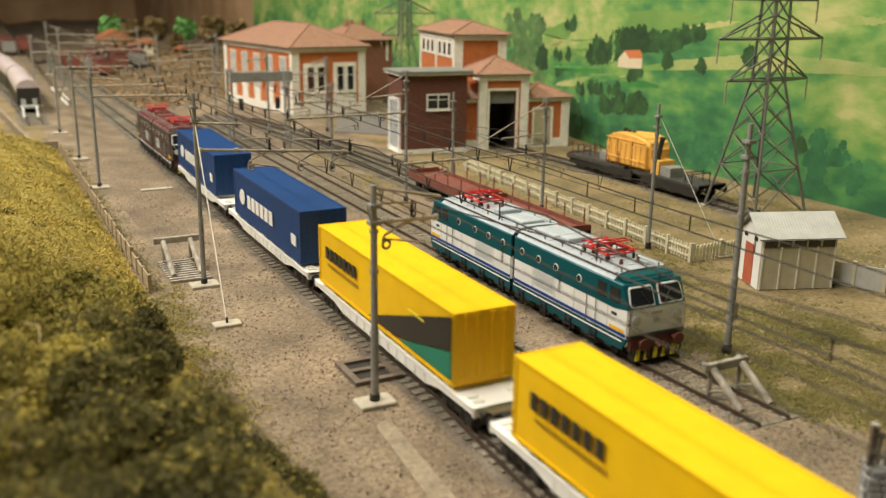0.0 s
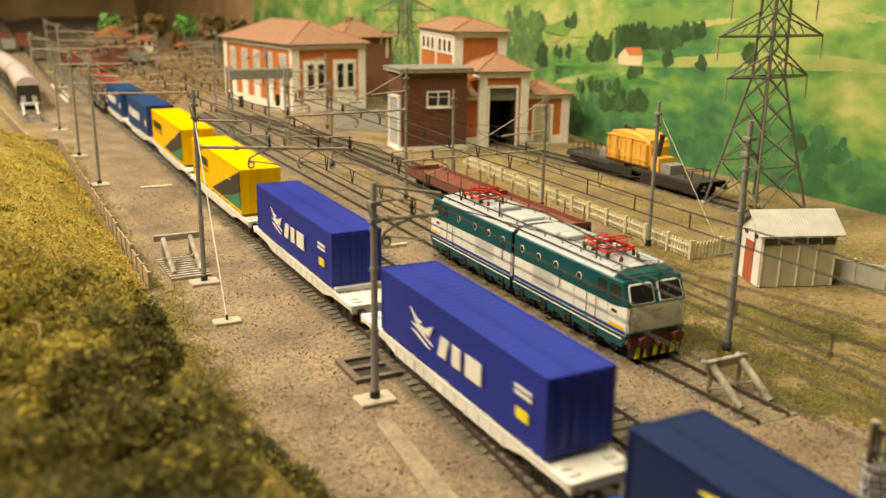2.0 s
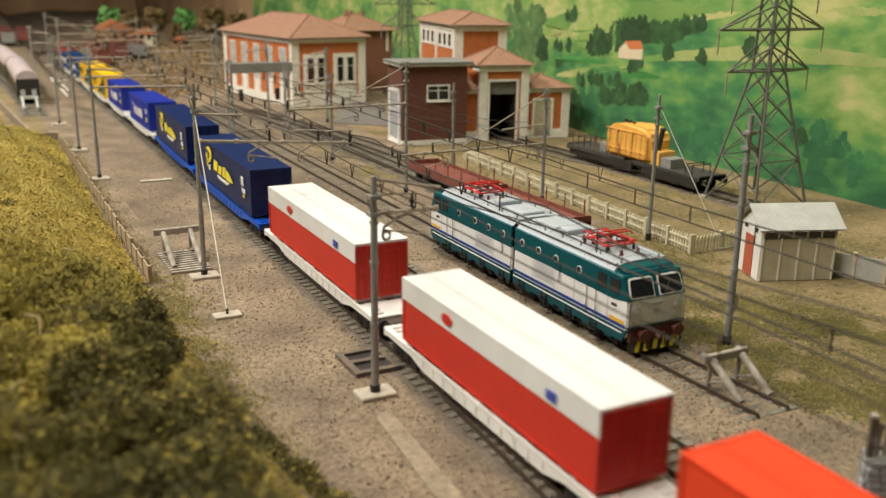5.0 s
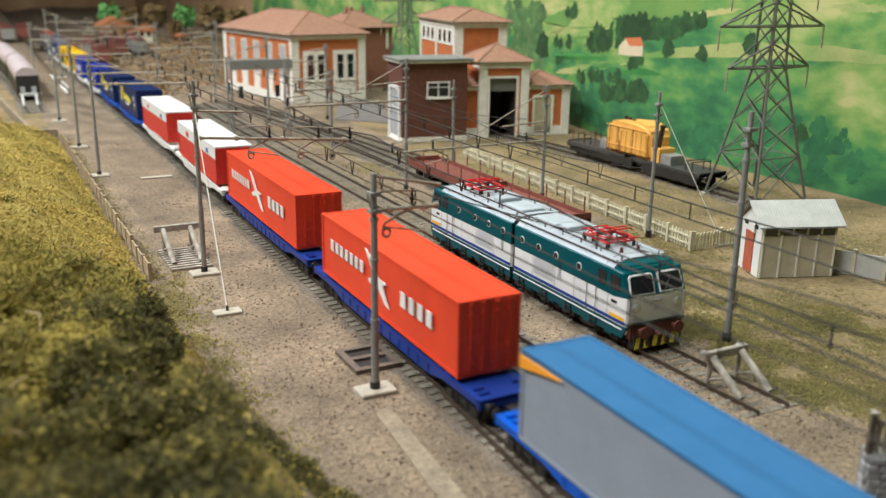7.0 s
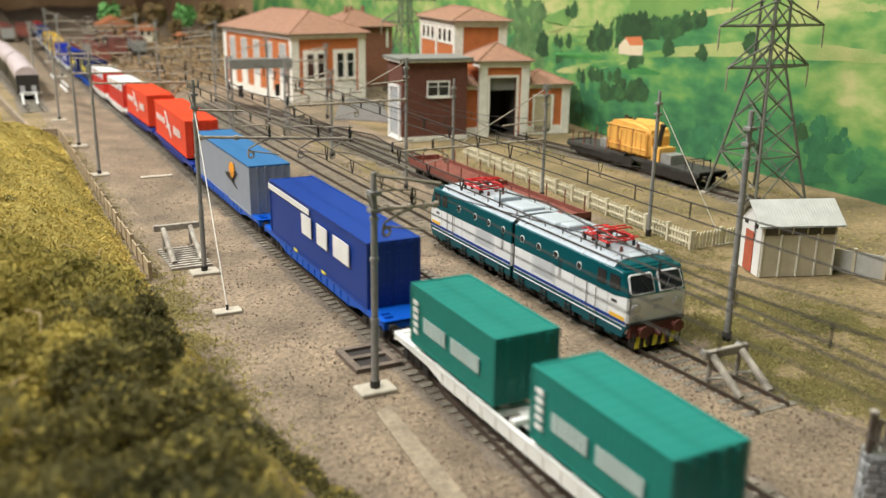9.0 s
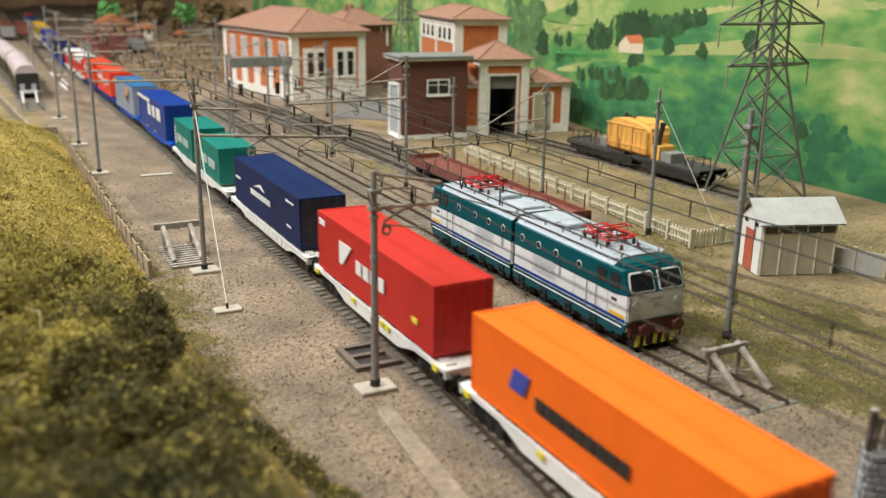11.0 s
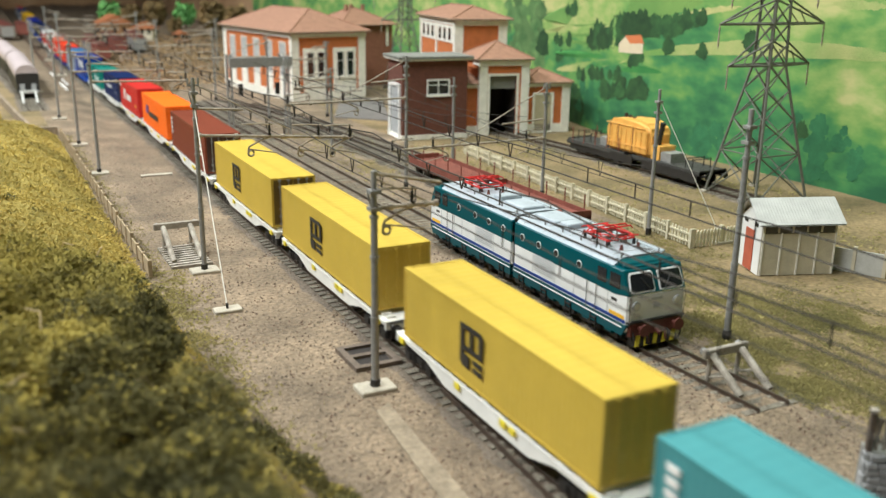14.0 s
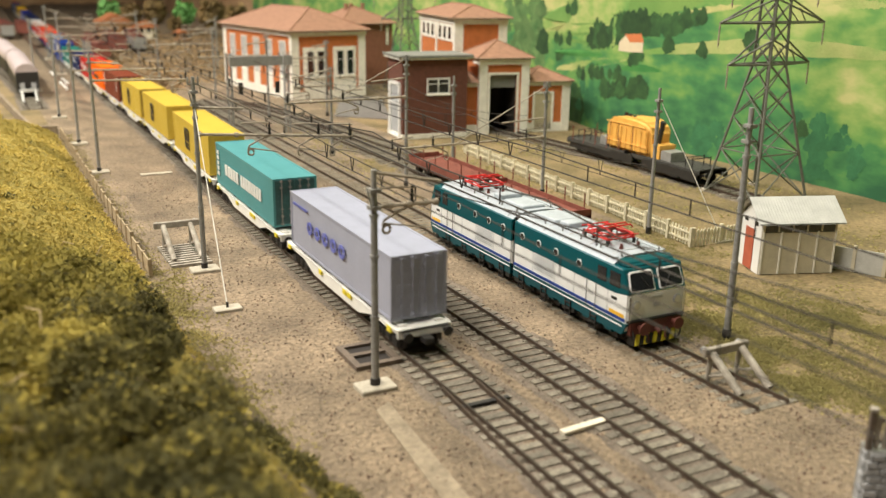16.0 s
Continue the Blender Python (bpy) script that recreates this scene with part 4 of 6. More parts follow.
def build_brick_hut():
    h = thing("brick_cabin", 229, 513, 0, "tall dark brown brick cabin with flat grey roof", "building", turn=-6)
    block("wall", h, M_DARKBRICK, 0, 73, 0, 46, 0, 84)
    block("plinth", h, M_TRIM, -0.8, 73.8, -0.8, 46.8, 0, 5)
    block("roof", h, M_GREYROOF, -5, 78, -5, 51, 84, 86.6)
    block("fascia", h, M_TRIM, -4, 77, -4, 50, 82.2, 83.9)
    window(h, lambda u, v, t: (27 + u, -t, 46 + v), 26, 17, 2, frame_mat=M_MARKW)
    window(h, lambda u, v, t: (-t, 38 - u, 2 + v), 30, 54, 1, d=1.5, glass=M_DOOR, frame_mat=M_MARKW)
    for y0, y1, z0, z1 in ((4.5, 8, 0, 58), (38, 41.5, 0, 58), (8, 38, 55.5, 58.5)):
        block("door_frame", h, M_MARKW, -1.9, 0.3, y0, y1, z0, z1)


def build_engine_house():
    h = thing("engine_shed", 320, 510, 0, "orange-red engine shed with cream trim and stepped tile roofs", "building", turn=-10.6)
    # middle block with its open doorway
    bm = bmesh.new()
    box(bm, 0, 11, 0, 58, 0, 82)
    box(bm, 42, 55, 0, 58, 0, 82)
    box(bm, 11, 42, 0, 58, 64, 82)
    box(bm, 11, 42, 50, 58, 0, 64)
    part("wall", bm, M_BRICK, h)
    block("dark_inside", h, M_DARK, 11.2, 41.8, 44, 49.8, 0.2, 63.8)
    block("inside_wall", h, M_DARK, 10.9, 11.3, 2, 44, 0.2, 63.8)
    block("inside_wall", h, M_DARK, 41.7, 42.1, 2, 44, 0.2, 63.8)
    block("door_shutter", h, M_GREYROOF, 11.4, 41.6, 3, 4.2, 50, 63.6)
    for x0, x1, z0, z1 in ((8.6, 11, 0, 66.5), (42, 44.4, 0, 66.5), (11, 42, 64, 66.5)):
        block("door_frame", h, M_TRIM, x0, x1, -1.2, 1, z0, z1)
    for x in (-1.2, 47):
        block("pilaster", h, M_TRIM, x, x + 9.2, -1.6, 4, 0, 75)
    block("cornice", h, M_TRIM, -2, 57, -2.4, 20, 75, 80.5)
    hip_roof(h, 0, 55, 0, 58, 81, 18, 5, M_ROOF)
    # side blocks
    for x0, x1, y0 in ((-26, 0, 5), (55, 107, 5)):
        block("wall", h, M_BRICK, x0, x1, y0, 58, 0, 54)
        block("plinth", h, M_TRIM, x0 - 0.6, x1 + 0.6, y0 - 0.8, 58, 0, 10)
        block("cornice", h, M_TRIM, x0 - 2, x1 + 2, y0 - 2, 58, 51, 55)
        hip_roof(h, x0, x1, y0, 58, 55, 14, 4, M_ROOF)
    block("pilaster", h, M_TRIM, 98.5, 108, 3.8, 8, 0, 51)
    block("door", h, M_TANDOOR, 66, 86, 4.2, 5.4, 2, 42)
    for x0, x1, z0, z1 in ((63.5, 66, 0, 44.5), (86, 88.5, 0, 44.5), (66, 86, 42, 44.5)):
        block("door_frame", h, M_TRIM, x0, x1, 3.6, 5.2, z0, z1)
    # tower
    block("tower_wall", h, M_BRICK, -10, 50, 60, 205, 0, 120)
    for x, y in ((-11.2, 58.6), (41, 58.6)):
        block("pilaster", h, M_TRIM, x, x + 10.2, y, y + 3, 40, 116)
    for y in (60, 130, 200):
        block("pilaster", h, M_TRIM, -11.4, -9.6, y, y + 5, 40, 116)
    block("cornice", h, M_TRIM, -12, 52, 58, 207, 114, 119.5)
    for y0 in (68, 138):
        block("window_band", h, M_TRIM, -11.2, -9.7, y0 - 1, y0 + 60, 94, 113)
        for k in range(3):
            block("pane", h, M_GLASS, -11.5, -11.1, y0 + 6 + k * 19, y0 + 15 + k * 19, 97, 110)
    hip_roof(h, -10, 50, 60, 205, 120, 14, 6, M_ROOF)


def build_shed():
    h = thing("concrete_hut", 230, 17, 0, "cream concrete panel hut with pale sheet roof and red door", "hut", turn=-20)
    block("wall", h, M_CREAM, 0, 46, 0, 28, 0, 30)
    for i in range(5):
        block("panel_joint", h, M_TRIM, 0.2 + i * 11.2, 1.2 + i * 11.2, -0.5, 0.2, 0, 26)
    block("window_strip", h, M_GLASS, 1.5, 44.5, -0.35, 0.3, 25.4, 30)
    for i in range(6):
        block("mullion", h, M_CREAM, i * 8.9, i * 8.9 + 1.2, -0.7, 0.4, 26, 31)
    bm = bmesh.new()
    extrude(bm, [(0, 29.9), (28, 29.9), (14, 42)], lambda a, b, t: (t, a, b), 0.02, 0.8)
    extrude(bm, [(0, 29.9), (28, 29.9), (14, 41)], lambda a, b, t: (t, a, b), 45.2, 46)
    part("gable", bm, M_MARKW, h, "white gable")
    block("end_wall", h, M_MARKW, -0.6, 0.05, 0.3, 27.7, 0, 30, label="white end wall")
    block("door", h, M_REDDOOR, -1.1, -0.5, 8.5, 19, 0.5, 25)
    for y in (5, 18):
        block("pane", h, M_GLASS, -0.9, -0.5, y, y + 4, 28, 30.5)
    for sgn in (0, 1):
        bm = bmesh.new()
        ya, yb = (-2.6, 14) if sgn == 0 else (30.6, 14)
        sheet(bm, folds(-3.5, 50, 30, 0, 0.1), lambda a, c, t: (a, ya + (yb - ya) * t, 31.2 + 12.4 * t + c), 0, 1)
        sheet(bm, [(-3.5, -0.8), (50, -0.8)], lambda a, c, t: (a, ya + (yb - ya) * t, 31.2 + 12.4 * t + c), 0, 1)
        part("roof_sheet", bm, M_TIN, h)
    p = thing("concrete_fence_panel", 278, 12, 0, "low pale concrete fence panel beside the hut", "fence", turn=-62)
    block("panel", p, M_TIN, 0, 34, 0, 1.2, 0, 14)
    for x in (0, 16, 33):
        block("post", p, M_CREAM, x, x + 2, -0.6, 1.8, 0, 16)


build_depot()
build_back_house()
build_brick_hut()
build_engine_house()
build_shed()


# ---- lattice pylon ----
M_PYLON = mat("dark_grey_steel", (0.15, 0.15, 0.125), 0.55, 0.2, vary=0.2, scale=300, bump=0.05)
def build_pylon(x, y, s, label):
    th = thing("lattice_pylon", x, y, 0, label, "pylon")

    def half(z):
        return (27.5 - 0.183 * z if z < 104 else 8.5 - 0.022 * (z - 104)) * s

    lv = [0, 36, 62, 85, 104, 120, 135, 150, 166, 182]
    corners = [(-1, -1), (1, -1), (1, 1), (-1, 1)]
    for cx, cy in corners:
        bm = bmesh.new()
        tube(bm, [(cx * half(a), cy * half(a), a) for a in lv], 1.15 * s)
        part("leg", bm, M_PYLON, th)
        bm = bmesh.new()
        box(bm, cx * half(0) - 3, cx * half(0) + 3, cy * half(0) - 3, cy * half(0) + 3, -2, 1.5)
        part("footing", bm, M_CONCRETE, th)
    for i in range(4):
        (ax, ay), (bx, by) = corners[i], corners[(i + 1) % 4]
        for k, (a, b) in enumerate(zip(lv, lv[1:])):
            pa, pb = (ax * half(a), ay * half(a), a), (bx * half(b), by * half(b), b)
            pc, pd = (bx * half(a), by * half(a), a), (ax * half(b), ay * half(b), b)
            for g, q in ((pa, pb), (pc, pd)) + (((pd, pb),) if k in (0, 3, 5) else ()):
                bm = bmesh.new()
                rod(bm, g, q, 0.62 * s, 5)
                part("brace", bm, M_PYLON, th)
    for z, w in ((104, 43), (135, 55), (164, 45)):
        for d in (-1, 1):
            bm = bmesh.new()
            tip = (d * w * s, 0, z)
            hb, hu = half(z), half(z + 18)
            for cy in (-1, 1):
                rod(bm, (-d * hb, cy * hb, z), (d * hb, cy * hb, z), 0.8 * s, 5)
                rod(bm, (d * hb, cy * hb, z), tip, 1.0 * s, 5)
                rod(bm, (d * hu, cy * hu, z + 18), tip, 0.8 * s, 5)
                rod(bm, (d * w * 0.55 * s, cy * hb * 0.45, z), (d * w * 0.36 * s, cy * hb * 0.7, z + 11), 0.5 * s, 5)
            part("cross_arm", bm, M_PYLON, th)
            bm = bmesh.new()
            for k in range(5):
                rod(bm, (tip[0], 0, z - 2 - 3 * k), (tip[0], 0, z - 4.0 - 3 * k), 0.75 * s, 8)
            rod(bm, tip, (tip[0], 0, z - 18), 0.4 * s, 6)
            part("insulator", bm, M_ARM, th)


build_pylon(385, 172, 1.0, "tall grey steel lattice pylon standing in dry grass")
build_pylon(415, 905, 0.9, "distant dark steel lattice pylon behind the depot")

# ---- overhead line masts ----
def build_mast(x, y, h, arm=0.0, az=75.0, label="grey tubular overhead line mast on a concrete foot", foot=True, r=1.3, fall=0.5, cap=True, base=0, hooks=()):
    th = thing("overhead_mast", x, y, base, label, "mast", "overhead line masts")
    bm = bmesh.new()
    rod(bm, (0, 0, -1), (0, 0, h * 0.34), r * 1.1, 12)
    rod(bm, (0, 0, h * 0.34), (0, 0, h * 0.8), r * 0.95, 12)
    rod(bm, (0, 0, h * 0.8), (0, 0, h), r * 0.8, 12)
    for k in (0.34, 0.62, 0.8):
        rod(bm, (0, 0, h * k - 0.7), (0, 0, h * k + 0.7), r * 1.25, 12)
    part("pole", bm, M_MAST, th, smooth=False)
    bm = bmesh.new()
    rod(bm, (0, 0, 0), (0, 0, 4.5), r * 1.45, 12)
    part("collar", bm, M_BLACK, th)
    if foot:
        bm = bmesh.new()
        box(bm, -8, 8, -5.5, 5.5, -2, 1.6)
        bevelled(bm, 0.5, 1)
        part("concrete_foot", bm, M_CONCRETE, th)
    if cap:
        bm = bmesh.new()
        box(bm, -3.2, 3.2, -0.5, 0.5, h - 4.4, h - 3.4)
        rod(bm, (-2.8, 0, h - 3.4), (-2.8, 0, h), 0.55, 8)
        rod(bm, (2.8, 0, h - 3.4), (2.8, 0, h), 0.55, 8)
        part("top_bracket", bm, M_MAST, th)
    if arm:
        s = 1 if arm > 0 else -1
        bm = bmesh.new()
        rod(bm, (0, 0, az), (arm, 0, az - fall), 0.85, 8)
        for k in (0.02, 0.25, 0.55, 0.8, 0.97):
            rod(bm, (arm * k - 1, 0, az - fall * k), (arm * k + 1, 0, az - fall * k), 1.5, 8)
        part("cantilever_arm", bm, M_ARM, th)
        bm = bmesh.new()
        rod(bm, (0, 0, h - 3), (arm * (0.85 if abs(arm) < 60 else 0.6), 0, az + 0.4), 0.4, 6)
        part("tie_rod", bm, M_ARM, th)
        bm = bmesh.new()
        rod(bm, (0, 0, min(h - 1, az + 15)), (arm * 1.05, 0, az + 8) if abs(arm) < 60 else (arm * 0.3, 0, az + 13), 0.75, 6)
        part("carrier_bracket", bm, M_ARM, th)
        for k in hooks or [1 - (6 + i * 44) / abs(arm) for i in range(max(1, int(abs(arm) / 45)))]:
            xx, zz = arm * k, az - fall * k
            bm = bmesh.new()
            tube(bm, [(xx + s * 6, 0, zz), (xx - s * 2, 0, zz - 2.5), (xx - s * 8, 0, zz - 5.5), (xx - s * 9, 0, zz - 8)], 0.6, 6)
            loop = [(xx - s * (7.2 - 1.7 * math.cos(q)), 0, zz - 9.4 + 1.7 * math.sin(q)) for q in [i2 * 0.6 for i2 in range(11)]]
            tube(bm, loop, 0.62, 6)
            rod(bm, (xx - s * 8, 0, zz - 7), (xx + s * 10, 0, zz - 10.5), 0.42, 6)
            part("steady_arm", bm, M_ARM, th)
            for e in (4,):
                bm = bmesh.new()
                for q in range(4):
                    rod(bm, (xx + s * e, 0, zz + 0.6 + q * 1.3), (xx + s * e, 0, zz + 1.5 + q * 1.3), 1.05 - 0.35 * (q % 2), 10)
                rod(bm, (xx + s * e, 0, zz), (xx + s * e, 0, zz + 7.5), 0.5, 6)
                part("insulator", bm, M_BLACK, th)
            bm = bmesh.new()
            tube(bm, [(xx + s * 6, 0, zz + 6.5), (xx - s * 2, 0, zz + 7.4), (xx - s * 12, 0, zz + 7.6)], 0.5, 6)
            part("carrier_clamp", bm, M_ARM, th)
    # clamps and a small strut at the head
    bm = bmesh.new()
    for z in (h - 9, h - 16):
        box(bm, -r * 1.5, r * 1.5, -r * 1.5, r * 1.5, z, z + 1.6)
    rod(bm, (-r, -r, h - 15), (-r * 2.2, -r, h - 8), 0.4, 6)
    part("clamp", bm, M_MAST, th)
    return th


def stay(x0, y0, z0, x1, y1, label="thin steel guy wire anchored in a concrete block"):
    """A guy wire to a block in the ground."""
    th = thing("guy_wire", x1, y1, 0, label, "guy wire", "guy wires")
    bm = bmesh.new()
    rod(bm, (0, 0, 1), (x0 - x1, y0 - y1, z0), 0.3, 6)
    part("wire", bm, M_TRIM, th)
    bm = bmesh.new()
    box(bm, -7, 7, -4, 4, -2, 1.3)
    bevelled(bm, 0.4, 1)
    part("anchor_block", bm, M_CONCRETE, th)
    bm = bmesh.new()
    rod(bm, (0, 0, 1), (0, 0, 4), 0.7, 8)
    part("eye_bolt", bm, M_BLACK, th)


build_mast(-33, -26.5, 93, 28, 78, r=1.5, hooks=(0.45,), cap=False)
build_mast(-60.5, 160, 111, 90, 79.4, fall=6.7, hooks=(0.42, 0.75, 0.97))
build_mast(-79, 464, 101, 80, 78, fall=2)
build_mast(-79, 613, 106, 88, 72, foot=True)
build_mast(-80, 800, 100, 88, 76)
build_mast(-85, 1080, 100, 88, 76)
build_mast(229, 115, 98, 0, foot=False, cap=False)
build_mast(142, -48.5, 111, 0, foot=False, cap=False, r=1.5)
build_mast(225, 240, 89, -130, 46.5, foot=False, hooks=(0.1, 0.72, 0.97))
build_mast(139, 311, 106, -100, 73, foot=False)
build_mast(131, 460, 83, -36, 66, foot=False)
build_mast(143, 703, 98, -80, 74, foot=False)
build_mast(208, 360, 82, 0, foot=False, cap=False)
build_mast(128, 900, 96, -90, 74, foot=False)
build_mast(215, 700, 90, -60, 70, foot=False)
build_mast(100, 1150, 96, -90, 74, foot=False)
build_mast(120, 1450, 96, -90, 74, foot=False)
build_mast(230, 1300, 90, -60, 70, foot=False)
build_mast(-30, 1300, 100, 88, 76)
build_mast(-25, 1600, 100, 88, 76)
stay(-60.5, 160, 95, -65, 91)
stay(229, 115, 92, 262, 80)


def build_gantry():
    th = thing("signal_gantry", 0, 0, 0, "grey steel gantry with a boxed crossbeam over the yard tracks", "gantry")
    for x, y in ((133, 600), (78, 625)):
        bm = bmesh.new()
        for dx in (-2.2, 2.2):
            for dy in (-2.2, 2.2):
                rod(bm, (x + dx, y + dy, 0), (x + dx, y + dy, 84), 0.6, 6)
        for k in range(10):
            z = 4 + k * 8
            rod(bm, (x - 2.2, y - 2.2, z), (x + 2.2, y - 2.2, z + 8), 0.4, 5)
            rod(bm, (x - 2.2, y - 2.2, z), (x - 2.2, y + 2.2, z + 8), 0.4, 5)
        part("lattice_post", bm, M_MAST, th)
    block("crossbeam", th, M_MAST, 76, 144, 612, 618, 71, 81)
    for x in (84, 124):
        block("signal_head", th, M_BLACK, x, x + 4, 609, 613, 42, 54)


build_gantry()


# ---- overhead wires ----
def build_wires(x, y0, y1, step, label, zc=62, zm=76, sag=8.0, r=0.34, pair=0.0):
    th = thing("overhead_wire", 0, 0, 0, label, "overhead wire", "overhead wires")
    for dx in ((-pair, pair) if pair else (0,)):
        bm = bmesh.new()
        rod(bm, (x + dx, y0, zc + dx), (x + dx, y1, zc + dx), r, 5)
        part("contact_wire", bm, M_WIRE, th)
    pts = []
    y = y0
    while y < y1:
        pts += [(x, y + step * k / 8, zm - sag * math.sin(math.pi * k / 8)) for k in range(8)]
        y += step
    bm = bmesh.new()
    tube(bm, pts, r, 5)
    part("carrier_wire", bm, M_WIRE, th)
    y = y0
    while y < min(y1, 900):
        for k in (0.2, 0.4, 0.6, 0.8):
            yy = y + step * k
            zz = zm - sag * math.sin(math.pi * k)
            bm = bmesh.new()
            if yy < 20:
                rod(bm, (x, yy, zz), (x, yy, zc), r, 6)
            else:
                tube(bm, [(x, yy - 2.2, zz), (x, yy - 0.3, zc), (x, yy + 0.3, zc), (x, yy + 2.2, zz)], r, 5)
            part("dropper", bm, M_WIRE, th)
        y += step
    return th


def single_wire(a, b, label):
    bm = bmesh.new()
    rod(bm, a, b, 0.34, 6)
    solo("feeder_wire", bm, M_WIRE, label, "overhead wire", group="feeder wires")


single_wire((43.5, 60, 58), (43.5, -330, 91.2), "dark feeder wire rising beside the second track")
build_wires(0, -407, 1600, 187, "thin overhead contact wire with droppers above the main track", 69.5, 78.5, 2.5, 0.3)
build_wires(43.5, -407, 1600, 187, "thin overhead contact wire with droppers above the second track", 64.5, 75, 5.0, 0.42, 1.2)
build_wires(102, -320, 900, 187, "thin overhead contact wire with droppers above the siding", 67.5, 76, 1.5, 0.38)
build_wires(175, 60, 800, 210, "thin overhead wire above the yard track", 48, 62, 8.0, 0.22)
build_wires(208, 240, 700, 220, "thin overhead wire above the depot track", 52, 64, 8.0, 0.2)


# ---- locomotives ----
M_YARD = mat("grey_paving", (0.15, 0.14, 0.13), 0.9, vary=0.2, scale=80, bump=0.3)
M_SLAB = mat("pale_sandy_slab", (0.17, 0.135, 0.09), 0.9, vary=0.3, scale=60, bump=0.8, dist=0.001, fine=420, second=(0.32, 0.26, 0.178), spread=0.5)
M_TRAIL = mat("sandy_trail", (0.19, 0.145, 0.1), 0.95, vary=0.4, scale=60, bump=1.0, dist=0.0012, fine=360, second=(0.31, 0.25, 0.175), spread=0.5)
M_TEAL = paint("teal_green_paint", (0.003, 0.075, 0.09), 0.35)
M_SKIRT = paint("dark_teal_skirt", (0.004, 0.07, 0.09), 0.4)
M_LWHITE = paint("white_loco_paint", (0.87, 0.87, 0.86), 0.35)
M_AMBER = paint("amber_panel_paint", (0.85, 0.5, 0.04))
M_LBLUE = paint("blue_stripe_paint", (0.02, 0.06, 0.3), 0.4)
M_LROOF = paint("pale_grey_roof", (0.42, 0.46, 0.5), 0.45, vary=0.12)
M_SEAM = paint("grey_panel_seam", (0.52, 0.53, 0.54), 0.6)
M_PANTO = paint("red_pantograph_paint", (0.55, 0.03, 0.025), 0.4)
M_BROWN = mat("brown_beam_paint", (0.13, 0.035, 0.025), 0.6, vary=0.2, scale=200, bump=0.1)
M_CASTLE = paint("dark_brown_loco_paint", (0.035, 0.022, 0.02), 0.4)
M_RUST = mat("rust_red_wagon", (0.2, 0.06, 0.04), 0.75, vary=0.25, scale=150, bump=0.3)
M_ORANGE = mat("orange_machine_paint", (0.76, 0.41, 0.085), 0.5, vary=0.12, scale=120, bump=0.1)
M_CHROME = mat("bright_metal", (0.6, 0.6, 0.58), 0.25, 0.9, vary=0.1, scale=200, bump=0.02)
M_LENS = mat("pale_lamp_glass", (0.7, 0.68, 0.6), 0.1, vary=0.05, scale=200, bump=0)


def prism_x(bm, prof, x0, x1):
    extrude(bm, prof, lambda a, b, t: (t, a, b), x0, x1)


def build_pantograph(parent, y, z, mt):
    """A lowered pantograph: base, folded arms and contact strips."""
    bm = bmesh.new()
    tube(bm, [(-8, y - 9, z), (-8, y + 9, z), (8, y + 9, z), (8, y - 9, z), (-8, y - 9, z)], 0.5)
    base = part("pantograph_base", bm, mt, parent)
    for s in (-1, 1):
        bm = bmesh.new()
        tube(bm, [(s * 8, y - 9, z + 0.5), (s * 5, y + 12, z + 2.2), (s * 4, y - 2, z + 4)], 0.4)
        part("arm", bm, mt, base)
        bm = bmesh.new()
        tube(bm, [(s * 8, y + 9, z + 0.5), (s * 5, y - 12, z + 2.6), (s * 4, y + 2, z + 4)], 0.4)
        part("arm", bm, mt, base)
        bm = bmesh.new()
        rod(bm, (-11, y + 2 * s, z + 4), (11, y + 2 * s, z + 4), 0.45, 6)
        part("contact_strip", bm, mt, base)
        bm = bmesh.new()
        tube(bm, [(-12.5, y + 2 * s, z + 2.6), (-11, y + 2 * s, z + 4), (11, y + 2 * s, z + 4), (12.5, y + 2 * s, z + 2.6)], 0.42)
        part("horn", bm, mt, base)
        bm = bmesh.new()
        rod(bm, (-7.5, y + 5 * s, z + 0.6), (7.5, y + 5 * s, z + 0.6), 0.8, 8)
        part("spring", bm, M_BROWN, base)
        bm = bmesh.new()
        rod(bm, (-8, y + 12 * s, z + 2.2), (8, y + 12 * s, z + 2.2), 0.4, 6)
        part("cross_tube", bm, mt, base)
        for e in (-1, 1):
            bm = bmesh.new()
            rod(bm, (s * 8, y + e * 9, z - 4), (s * 8, y + e * 9, z - 0.4), 0.8, 8)
            part("insulator", bm, M_BLACK, base)


